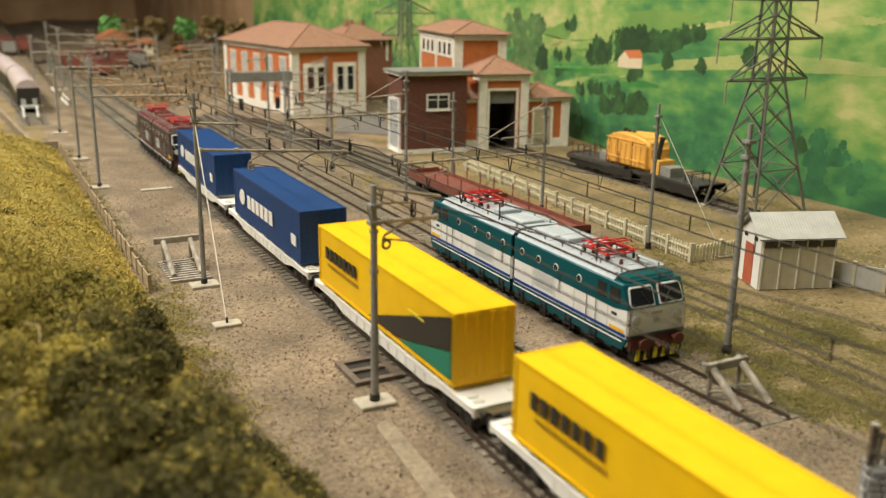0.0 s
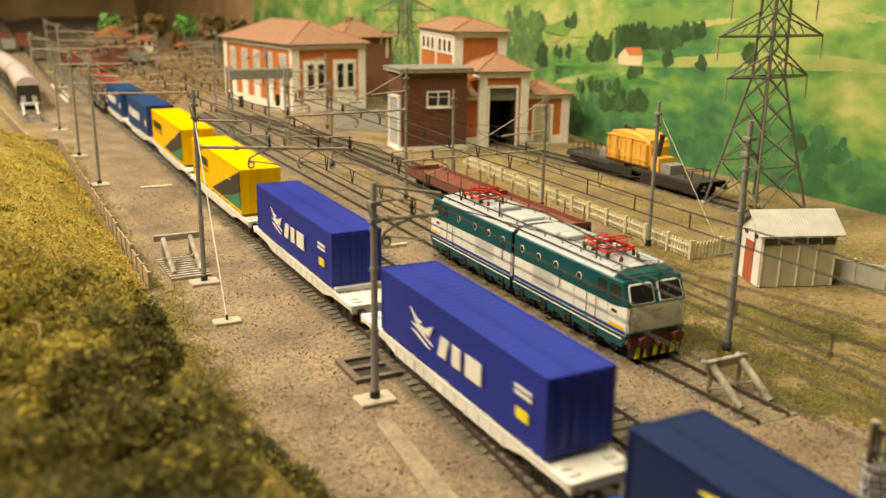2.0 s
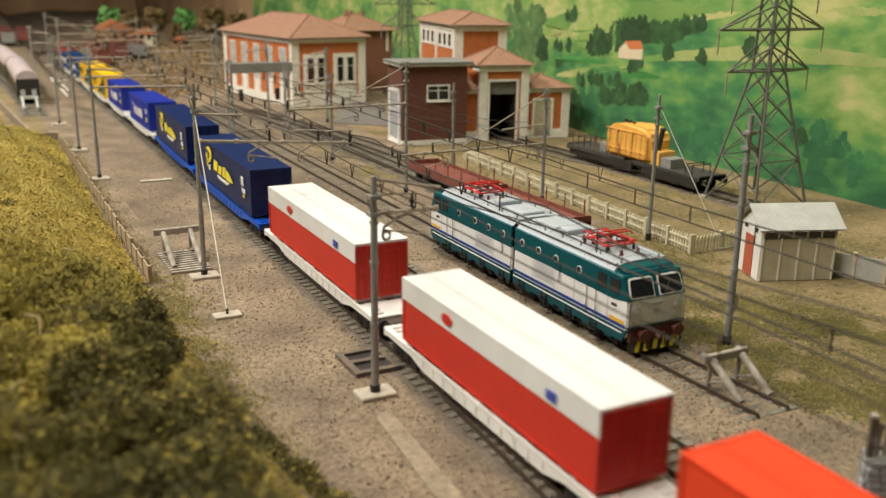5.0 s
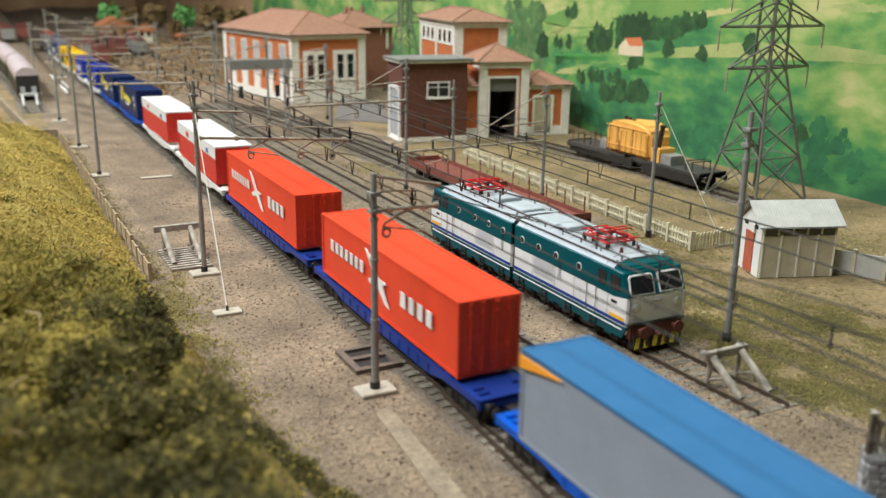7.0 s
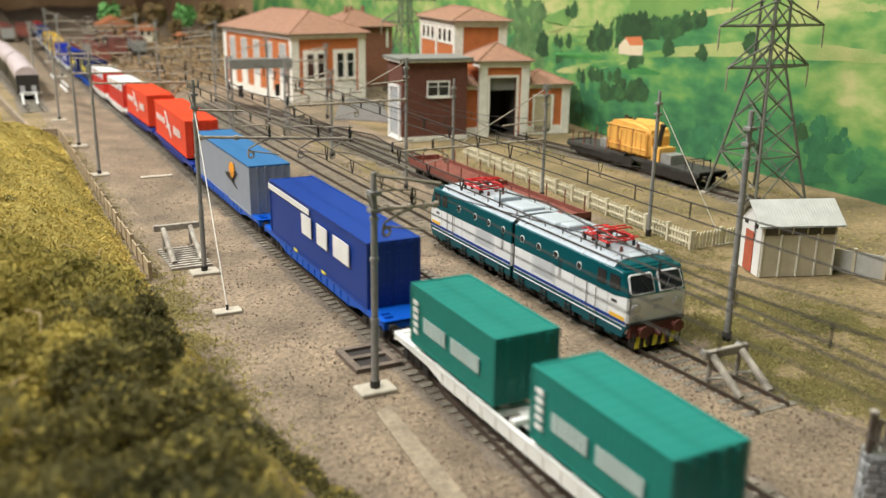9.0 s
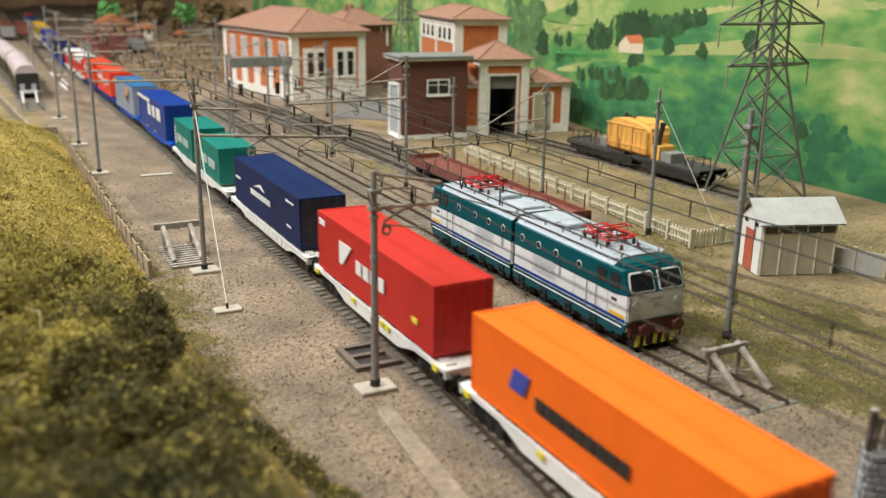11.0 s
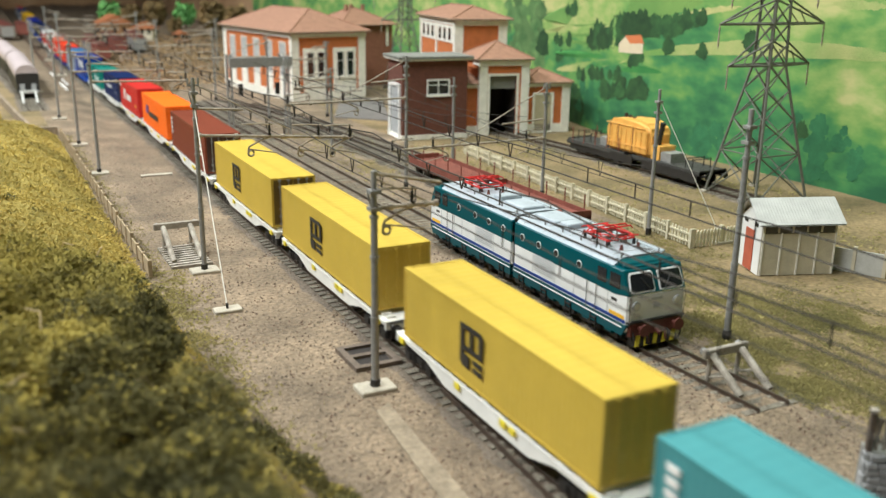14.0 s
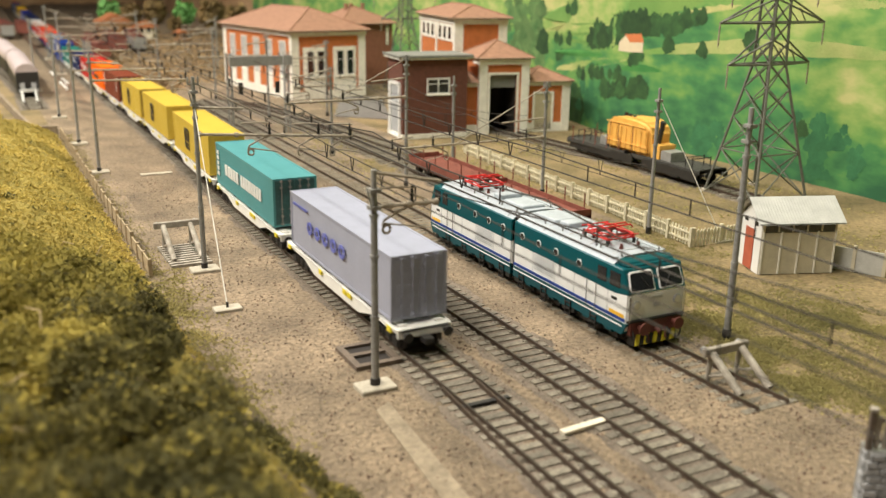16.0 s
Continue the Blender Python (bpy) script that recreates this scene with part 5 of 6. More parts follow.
def build_loco(x, y, label, body, upper, skirt, stripe, roof, panto):
    """An articulated electric locomotive, 200 mm long, its origin at the middle."""
    th = thing("electric_locomotive", x, y, 0, label, "locomotive")
    for d in (-1, 1):
        def yy(v):
            return d * v
        shell = bmesh.new()
        prism_x(shell, [(yy(1.5), 9), (yy(98), 9), (yy(100), 14), (yy(100), 27.5), (yy(95.5), 38.5), (yy(1.5), 38.5)], -16.8, 16.8)
        bevelled(shell, 0.7, 2)
        half = part("body_half", shell, body, th)
        bm = bmesh.new()
        prism_x(bm, [(yy(1.5), 26.4), (yy(90), 26.4), (yy(100.15), 27.6), (yy(95.4), 39.0), (yy(1.5), 39.0)], -17.05, 17.05)
        bevelled(bm, 0.5, 1)
        part("upper_band", bm, upper, half)
        bm = bmesh.new()
        prism_x(bm, [(yy(1.5), 8), (yy(97), 8), (yy(100.15), 13.8), (yy(1.5), 13.8)], -17.05, 17.05)
        part("skirt", bm, skirt, half)
        for s in (-1, 1):
            bm = bmesh.new()
            ya, yb = sorted((yy(2), yy(99)))
            box(bm, min(s * 16.9, s * 17.15), max(s * 16.9, s * 17.15), ya, yb, 14.5, 16.0)
            part("side_stripe", bm, stripe, half)
            for w0, w1 in ((77, 83.5), (86.5, 94)):
                ya, yb = sorted((yy(w0), yy(w1)))
                bm = bmesh.new()
                box(bm, min(s * 17.0, s * 17.3), max(s * 17.0, s * 17.3), ya, yb, 29.6, 36.4)
                part("cab_window", bm, M_GLASS, half)
            for k in (10, 26, 42, 62):
                bm = bmesh.new()
                rod(bm, (s * 17.0, yy(k), 32.6), (s * 17.35, yy(k), 32.6), 2.05, 16)
                ph = part("porthole", bm, M_LWHITE, th)
                bm = bmesh.new()
                rod(bm, (s * 17.3, yy(k), 32.6), (s * 17.5, yy(k), 32.6), 1.7, 14)
                part("pane", bm, M_GLASS, ph)
            bm = bmesh.new()
            ya, yb = sorted((yy(88), yy(92)))
            box(bm, min(s * 16.8, s * 17.0), max(s * 16.8, s * 17.0), ya, yb, 23, 24.4)
            part("number_bar", bm, M_MARKK, half)
            for k in (8, 30, 52, 73):
                bm = bmesh.new()
                ya, yb = sorted((yy(k), yy(k + 5)))
                for z in (3.6, 6.6, 9.6):
                    box(bm, min(s * 16.6, s * 17.9), max(s * 16.6, s * 17.9), ya, yb, z, z + 0.6)
                for y2 in (ya, yb - 0.5):
                    box(bm, min(s * 17.0, s * 17.5), max(s * 17.0, s * 17.5), y2, y2 + 0.5, 3.6, 11.5)
                part("step_ladder", bm, M_BLACK, half)
            bm = bmesh.new()
            for k in range(9):
                ya, yb = sorted((yy(22), yy(40)))
                box(bm, min(s * 16.9, s * 17.1), max(s * 16.9, s * 17.1), ya, yb, 18 + k * 1.05, 18.5 + k * 1.05)
            part("side_grille", bm, M_SEAM, half)
            bm = bmesh.new()
            for k in (20.5, 41, 58, 68, 85):
                ya, yb = sorted((yy(k), yy(k + 0.35)))
                box(bm, min(s * 16.8, s * 16.93), max(s * 16.8, s * 16.93), ya, yb, 16, 26.4)
            part("panel_seam", bm, M_SEAM, half)
            bm = bmesh.new()
            ya, yb = sorted((yy(2), yy(97)))
            box(bm, min(s * 17.0, s * 17.22), max(s * 17.0, s * 17.22), ya, yb, 11.8, 12.5)
            part("lower_line", bm, M_LWHITE, half)
            for k in (14, 36, 46, 66, 84):
                bm = bmesh.new()
                rod(bm, (s * 15.2, yy(k), 7.4), (s * 15.2, yy(k + 5), 7.4), 1.6, 10)
                part("air_tank", bm, M_SKIRT, half)
            for k in (3, 33, 49, 55, 70):
                ya, yb = sorted((yy(k), yy(k + 4)))
                bm = bmesh.new()
                box(bm, min(s * 14.5, s * 16.6), max(s * 14.5, s * 16.6), ya, yb, 5.2, 8.2)
                part("equipment_box", bm, M_BLACK, half)
            bm = bmesh.new()
            ya, yb = sorted((yy(70), yy(76)))
            box(bm, min(s * 16.8, s * 16.98), max(s * 16.8, s * 16.98), ya, yb, 12, 27)
            dr = part("cab_door", bm, body, th)
            bm = bmesh.new()
            rod(bm, (s * 17.4, yy(69.4), 13), (s * 17.4, yy(69.4), 27), 0.25, 6)
            rod(bm, (s * 17.4, yy(76.6), 13), (s * 17.4, yy(76.6), 27), 0.25, 6)
            part("handrail", bm, M_CHROME, dr)
            bm = bmesh.new()
            ya, yb = sorted((yy(87), yy(98)))
            box(bm, min(s * 16.85, s * 17.02), max(s * 16.85, s * 17.02), ya, yb, 15.4, 17.8)
            part("number_panel", bm, M_AMBER, half)
        # windscreens on the sloping front
        for s in (-1, 1):
            bm = bmesh.new()
            f = lambda u, v, t: (s * u, yy(100.1 - (v - 28) * 0.427 + t), v)
            extrude(bm, [(1.4, 28.8), (14.8, 28.8), (15.6, 30), (15.0, 36.6), (14, 37.6), (2.2, 37.6), (1.4, 36.8)], f, 0.0, 0.5)
            ws = part("windscreen_frame", bm, M_LWHITE, th)
            bm = bmesh.new()
            extrude(bm, [(2.0, 29.5), (14.3, 29.5), (14.9, 30.4), (14.4, 36.2), (13.6, 37.0), (2.6, 37.0), (2.0, 36.4)], f, 0.4, 0.75)
            part("windscreen", bm, M_GLASS, ws)
            bm = bmesh.new()
            rod(bm, f(4, 29.2, 0.9), f(8.5, 35.2, 0.9), 0.22, 5)
            part("wiper", bm, M_BLACK, ws)
            bm = bmesh.new()
            rod(bm, (s * 12, yy(99.5), 22.5), (s * 12, yy(100.7), 22.5), 2.3, 14)
            part("lamp_rim", bm, M_SEAM, half)
            bm = bmesh.new()
            tube(bm, [(s * 6.5, yy(101), 9.6), (s * 6.8, yy(103.4), 7.4), (s * 6.2, yy(102.6), 4.2)], 0.5, 6)
            tube(bm, [(s * 13.6, yy(101), 10.5), (s * 13.8, yy(102.6), 7), (s * 13.2, yy(102), 3.8)], 0.4, 6)
            part("air_hose", bm, M_BLACK, half)
            bm = bmesh.new()
            rod(bm, (s * 12, yy(99.8), 22.5), (s * 12, yy(101), 22.5), 1.7, 14)
            part("headlamp", bm, M_LENS, half)
            bm = bmesh.new()
            rod(bm, (s * 10, yy(99), 12), (s * 10, yy(104.5), 12), 1.2, 10)
            rod(bm, (s * 10, yy(104.5), 12), (s * 10, yy(105.3), 12), 2.9, 16)
            part("buffer", bm, M_BROWN, half)
        bm = bmesh.new()
        ya, yb = sorted((yy(99), yy(101)))
        box(bm, -15, 15, ya, yb, 8.2, 14.5)
        rod(bm, (0, yy(101), 10), (0, yy(104), 9), 1.0, 8)
        rod(bm, (-5, yy(101), 11), (-5, yy(102.5), 4.5), 0.5, 6)
        rod(bm, (5, yy(101), 11), (5, yy(102.5), 4.5), 0.5, 6)
        part("buffer_beam", bm, M_BROWN, half)
        bm = bmesh.new()
        ya, yb = sorted((yy(99.9), yy(100.3)))
        box(bm, -3.2, 3.2, ya, yb, 24.4, 25.6)
        box(bm, -1.6, 1.6, ya, yb, 20.4, 22.2)
        part("front_emblem", bm, M_SEAM, half)
        bm = bmesh.new()
        ya, yb = sorted((yy(97.5), yy(101.4)))
        box(bm, -16.4, 16.4, ya, yb, 14.4, 15.4)
        part("front_step", bm, M_BLACK, half)
        plow = bmesh.new()
        prism_x(plow, [(yy(97), 2.8), (yy(101.5), 2.8), (yy(99.5), 8.2), (yy(97), 8.2)], -13, 13)
        pl = part("snow_guard", plow, M_BLACK, th)
        for k in range(5):
            u = -12.4 + k * 5.2
            bm = bmesh.new()
            f = lambda a, b, t: (a, yy(101.55 - (b - 2.8) * 0.37 + t), b)
            extrude(bm, [(u, 3.0), (u + 2.4, 3.0), (u + 4.6, 8.0), (u + 2.2, 8.0)], f, 0.0, 0.3)
            part("warning_stripe", bm, M_MARKY, pl)
        bm = bmesh.new()
        for s in (-1, 1):
            rod(bm, (s * 16, yy(101), 15.5), (s * 16, yy(101), 27), 0.3, 6)
        rod(bm, (-16, yy(101), 28.3), (16, yy(101), 28.3), 0.3, 6)
        part("front_handrail", bm, M_CHROME, half)
        # roof
        bm = bmesh.new()
        extrude(bm, [(-16.4, 38.6), (16.4, 38.6), (13, 41.6), (6, 42.6), (-6, 42.6), (-13, 41.6)], lambda a, b, t: (a, t, b), yy(2), yy(87))
        rf = part("roof", bm, roof, th)
        bm = bmesh.new()
        prism_x(bm, [(yy(87), 38.6), (yy(95.2), 38.6), (yy(93.6), 40.6), (yy(90), 41.6), (yy(87), 42.0)], -14.5, 14.5)
        bevelled(bm, 1.2, 2)
        part("cab_roof", bm, upper, th)
        for k0, k1, hh in ((6, 26, 44.2), (30, 38, 45.4)):
            ya, yb = sorted((yy(k0), yy(k1)))
            bm = bmesh.new()
            box(bm, -7.5, 7.5, ya, yb, 42, hh)
            bevelled(bm, 0.5, 1)
            part("roof_box", bm, roof, rf)
        bm = bmesh.new()
        for s in (-1, 1):
            rod(bm, (s * 11, yy(4), 44), (s * 11, yy(90), 44), 0.3, 6)
            for k in range(6):
                rod(bm, (s * 11, yy(6 + k * 16), 41.5), (s * 11, yy(6 + k * 16), 44), 0.5, 6)
        part("roof_conductor", bm, M_MAST, rf)
        for k in range(5):
            ya, yb = sorted((yy(8 + k * 18), yy(8.7 + k * 18)))
            bm = bmesh.new()
            extrude(bm, [(-16.6, 38.7), (16.6, 38.7), (13.2, 41.9), (6, 42.9), (-6, 42.9), (-13.2, 41.9)], lambda a, b, t: (a, t, b), ya, yb)
            part("roof_rib", bm, M_SEAM, rf)
        for s in (-1, 1):
            bm = bmesh.new()
            ya, yb = sorted((yy(3), yy(86)))
            box(bm, min(s * 12.4, s * 15), max(s * 12.4, s * 15), ya, yb, 41.6, 42.1)
            part("walkway", bm, roof, rf)
            for k in (48, 56, 68, 78):
                bm = bmesh.new()
                for q in range(3):
                    rod(bm, (s * 5, yy(k), 42.4 + q), (s * 5, yy(k), 43.1 + q), 1.1 - 0.2 * q, 8)
                part("roof_insulator", bm, M_BROWN, rf)
        build_pantograph(th, yy(62), 45.5, panto)
        # running gear
        for c in (28, 76):
            bm = bmesh.new()
            for s in (-1, 1):
                ya, yb = sorted((yy(c - 17), yy(c + 17)))
                box(bm, s * 12 - 1, s * 12 + 1, ya, yb, 4, 8.5)
                for e in (-12, 12):
                    box(bm, s * 13.2 - 0.9, s * 13.2 + 0.9, yy(c) + e - 3, yy(c) + e + 3, 3.6, 8)
                rod(bm, (s * 13.4, yy(c), 3.4), (s * 13.4, yy(c), 8), 1.5, 8)
            box(bm, -11, 11, min(yy(c - 10), yy(c + 10)), max(yy(c - 10), yy(c + 10)), 5, 10)
            bo = part("bogie", bm, M_BLACK, th)
            for e in (-12, 12):
                bm = bmesh.new()
                for s in (-1, 1):
                    rod(bm, (s * 7.4, yy(c) + e, 8.2), (s * 9.2, yy(c) + e, 8.2), 5.8, 20)
                part("wheelset", bm, M_WHEEL, bo)
    bm = bmesh.new()
    for k in range(3):
        box(bm, -15 + 0.4 * (k % 2), 15 - 0.4 * (k % 2), -1.6 + k * 1.1, -0.6 + k * 1.1, 9, 40)
    part("bellows", bm, M_BLACK, th)
    return th


build_loco(102, 58, "teal, white and grey articulated electric locomotive with red pantographs", M_LWHITE, M_TEAL, M_SKIRT, M_LBLUE, M_LROOF, M_PANTO)
lead = build_loco(0, 0, "dark brown electric locomotive hauling the container train", M_CASTLE, M_CASTLE, M_BLACK, M_BROWN, M_BROWN, M_PANTO)
MOVING.append((lead, 4474, 0.0))


# ---- standing wagons ----
def wheels(th, ys, r=5.2):
    for c in ys:
        bm = bmesh.new()
        for s in (-1, 1):
            rod(bm, (s * 7.4, c, r + 2.4), (s * 9, c, r + 2.4), r, 18)
            box(bm, s * 10 - 0.8, s * 10 + 0.8, c - 3, c + 3, 4.5, 10)
        rod(bm, (-8, c, r + 2.4), (8, c, r + 2.4), 1, 8)
        part("wheelset", bm, M_BLACK, th)


def build_flat(x, y0, y1, mt, label, stakes=True, side=3.2, turn=0):
    th = thing("flat_wagon", x, (y0 + y1) / 2, 0, label, "wagon", "standing flat wagons", turn=turn)
    h = (y1 - y0) / 2
    block("deck", th, mt, -14.5, 14.5, -h, h, 12, 14)
    for s in (-1, 1):
        block("side_board", th, mt, min(s * 14.5, s * 15.2), max(s * 14.5, s * 15.2), -h, h, 11, 14 + side)
        block("sole_bar", th, M_BLACK, min(s * 11, s * 12.4), max(s * 11, s * 12.4), -h, h, 9, 12)
        block("end_board", th, mt, -14.5, 14.5, min(s * h, s * (h - 0.8)), max(s * h, s * (h - 0.8)), 12, 15 + side)
        for bx in (-10, 10):
            bm = bmesh.new()
            rod(bm, (bx, s * h, 11), (bx, s * (h + 4), 11), 1, 8)
            rod(bm, (bx, s * (h + 4), 11), (bx, s * (h + 4.7), 11), 2.5, 12)
            part("buffer", bm, M_BLACK, th)
    if stakes:
        for k in range(5):
            for s in (-1, 1):
                yy = -h + 8 + k * (2 * h - 16) / 4
                bm = bmesh.new()
                rod(bm, (s * 14.8, yy, 12), (s * 14.8, yy, 27), 0.5, 6)
                part("stake", bm, M_RUST, th)
    n = 24
    bm = bmesh.new()
    for k in range(n):
        ya = -h + 1 + (2 * h - 2) * k / n
        box(bm, -14, 14, ya, ya + (2 * h - 2) / n - 0.35, 14, 14.3)
    part("floor_planks", bm, mt, th)
    wheels(th, (-h + 10, -h + 26, h - 26, h - 10))
    return th


build_flat(175, 128, 236, M_RUST, "rust-red stake wagon on the siding behind the locomotive")
build_flat(175, 248, 352, M_RUST, "rust-red stake wagon on the siding behind the locomotive")
M_DARKDECK = mat("dark_weathered_deck", (0.05, 0.048, 0.042), 0.8, vary=0.25, scale=150, bump=0.3)
build_flat(371, 206, 293, M_DARKDECK, "dark weathered flat wagon on the depot siding", False, 0.5, 0)
build_flat(368, 303, 388, M_DARKDECK, "dark weathered flat wagon carrying an orange machine", True, 0.5, 2)


def build_machine():
    th = thing("track_machine", 369, 302, 14.4, "orange ribbed machine housing loaded on flat wagons", "machine")
    bm = bmesh.new()
    extrude(bm, [(-31, 0), (31, 0), (32, 21), (28, 28), (12, 30), (-12, 32), (-26, 29), (-31, 23)], lambda a, b, t: (t, a, b), -13, 13)
    bevelled(bm, 3.0, 3)
    part("housing", bm, M_ORANGE, th)
    for k in range(8):
        bm = bmesh.new()
        box(bm, -13.6, -12.9, -27 + k * 7.0, -23.4 + k * 7.0, 3, 22)
        part("rib", bm, M_ORANGE, th)
    for z in (8, 25):
        bm = bmesh.new()
        rod(bm, (-14, -30, z), (-14, 29, z), 0.5, 6)
        part("rail_pipe", bm, M_ORANGE, th)
    block("low_hood", th, M_ORANGE, -10, 8, -42, -31, 0, 12)
    block("engine_block", th, M_MAST, -9, 7, -56, -43, 0, 8)
    bm = bmesh.new()
    for k in range(3):
        rod(bm, (-4 + k * 4, 2 + k * 11, 28), (-4 + k * 4, 2 + k * 11, 32), 1.8, 10)
    part("vent", bm, M_BLACK, th)
    for yy in (-9, 12, 24):
        block("seam", th, M_BROWN, -13.7, -12.8, yy, yy + 0.7, 2, 25)
    bm = bmesh.new()
    rod(bm, (-4, -33, 12), (-4, -37, 30), 2.2, 12)
    rod(bm, (-4, -37, 30), (-4, -37.4, 32), 2.6, 12)
    part("exhaust_stack", bm, M_BLACK, th)
    block("rear_pack", th, M_MAST, -9, 8, 33, 44, 0, 8)
    for y0, y1 in ((-96, -26), (-12, 84)):
        n = int((y1 - y0) / 4)
        ys = [y0 + (y1 - y0) * k / n for k in range(n + 1)]
        hem = [(v, -9.2 + 2.2 * noise.noise(Vector((v * 0.14, 3, 5)))) for v in ys]
        bm = bmesh.new()
        extrude(bm, hem + [(v, -1.2 + 1.2 * noise.noise(Vector((v * 0.14, 9, 5)))) for v in ys[::-1]], lambda a, b, t: (t, a, b), -15.4, -14.7)
        part("side_skirt", bm, M_BLACK, th)
    for yy in (-84, -76, 58, 68, 78):
        bm = bmesh.new()
        rod(bm, (-10, yy, 0), (-10, yy, 9), 0.5, 6)
        rod(bm, (10, yy, 0), (10, yy, 9), 0.5, 6)
        rod(bm, (-10, yy, 8), (10, yy, 8), 0.5, 6)
        part("load_frame", bm, M_BLACK, th)


build_machine()

M_COACHROOF = mat("pale_pink_white_roof", (0.45, 0.38, 0.38), 0.5, vary=0.12, scale=100, bump=0.05)


def build_coach(x, y, L, turn):
    th = thing("passenger_coach", x, y, 0, "dark passenger coach with rounded pale roof standing on a storage track", "coach", "standing coaches", turn=turn)
    bm = bmesh.new()
    prof = [(-14, 8), (14, 8), (14, 34), (-14, 34)]
    extrude(bm, prof, lambda a, b, t: (a, t, b), 0, L)
    part("body", bm, M_BLACK, th)
    bm = bmesh.new()
    prof = [(14.6, 29)] + [(14.6 * math.cos(a), 33 + 12 * math.sin(a)) for a in [math.pi * i / 10 for i in range(11)]] + [(-14.6, 29)]
    extrude(bm, prof, lambda a, b, t: (a, t, b), 0.6, L)
    part("roof", bm, M_COACHROOF, th, smooth=False)
    for s in (-1, 1):
        block("white_end_panel", th, M_DOOR, min(s * 4, s * 10), max(s * 4, s * 10), -0.6, 0.1, 12, 20)
    wheels(th, (16, 34, L - 34, L - 16))


build_coach(-99, 1000, 250, 0)
build_coach(-100, 1260, 250, 2)
build_coach(-112, 1518, 250, 4.5)


# ---- buffer stops ----
M_OLDWOOD = mat("dark_weathered_timber", (0.13, 0.1, 0.075), 0.85, vary=0.3, scale=200, bump=0.4)
M_WOOD = mat("grey_weathered_timber", (0.2, 0.17, 0.135), 0.85, second=(0.46, 0.42, 0.35), vary=0.25, scale=200, bump=0.3)


def build_stop(x, y, label, mt, ladder=False, w=11.5, z=14.0, reach=17.0):
    th = thing("buffer_stop", x, y, 0, label, "buffer stop", "buffer stops")
    bm = bmesh.new()
    box(bm, -w, w, -1.2, 1.2, z - 2, z + 2)
    bevelled(bm, 0.4, 1)
    part("beam", bm, mt, th)
    for s in (-1, 1):
        bm = bmesh.new()
        rod(bm, (s * 8.25, 0.6, 0), (s * 8.25, 0, z - 1.8), 1.1, 8)
        part("upright", bm, mt, th)
        bm = bmesh.new()
        rod(bm, (s * 8.25, -1, z - 0.5), (s * 8.25, -reach, 1.2), 1.65, 8)
        rod(bm, (s * 8.25, -reach * 0.55, z * 0.5), (s * 8.25, 0, 2), 0.7, 6)
        part("strut", bm, mt, th)
        bm = bmesh.new()
        rod(bm, (s * (w - 2.5), 1.2, z), (s * (w - 2.5), 3.4, z), 1.7, 10)
        part("buffer", bm, M_MAST, th)
    if ladder:
        for k in range(10):
            bm = bmesh.new()
            box(bm, -12, 12, -40 + k * 4.6, -37.6 + k * 4.6, -0.6, 1.2)
            part("sleeper", bm, mt, th)


build_stop(107.5, -82, "grey weathered timber buffer stop at the end of the siding", M_WOOD, False, 12.5, 13.4, 19)
build_stop(-65, 212, "weathered timber buffer stop with sleepers on gravel", M_WOOD, True, 14, 15.5, 30)
build_stop(-101, 960, "pale grey buffer stop before standing coaches", M_TIN)


# ---- fences ----
M_PICKET = mat("cream_picket_paint", (0.58, 0.53, 0.38), 0.8, vary=0.15, scale=200, bump=0.2, island=0.15)
PICK = bmesh.new()
extrude(PICK, [(-0.8, 0.3), (0.8, 0.3), (0.8, 10.4), (0, 11.6), (-0.8, 10.4)], lambda a, b, t: (a, t, b), -0.35, 0.35)
PICKET = part("picket", PICK, M_PICKET)
PICKET_MESH = PICKET.data
bpy.data.objects.remove(PICKET)


def build_fence(x0, y0, x1, y1, label, post=24.0, gap=2.9):
    n = math.hypot(x1 - x0, y1 - y0)
    turn = math.degrees(math.atan2(y1 - y0, x1 - x0))
    th = thing("picket_fence", x0, y0, 0, label, "fence", "picket fences", turn=turn)
    k = 0.0
    rnd = random.Random(int(n))
    while k < n:
        o = new("picket", PICKET_MESH)
        o.parent = th
        o.matrix_basis = pose(k * MM, 0, rnd.uniform(-0.2, 0.2) * MM, 0, rnd.uniform(-2, 2), 0)
        k += gap
    for z in (3, 8):
        block("fence_rail", th, M_PICKET, 0, n, 0.4, 1.2, z, z + 1.2)
    k = 0.0
    while k <= n:
        block("post", th, M_PICKET, k - 1.1, k + 1.1, -0.2, 2.0, -1, 12.6)
        k += post


build_fence(234, 78, 254, 423, "long cream wooden picket fence along the grassy siding")
build_fence(234.5, 77, 270, 77, "short return of a cream wooden picket fence")


M_FENCE = mat("pale_weathered_fence", (0.36, 0.28, 0.17), 0.85, vary=0.25, scale=200, bump=0.3)


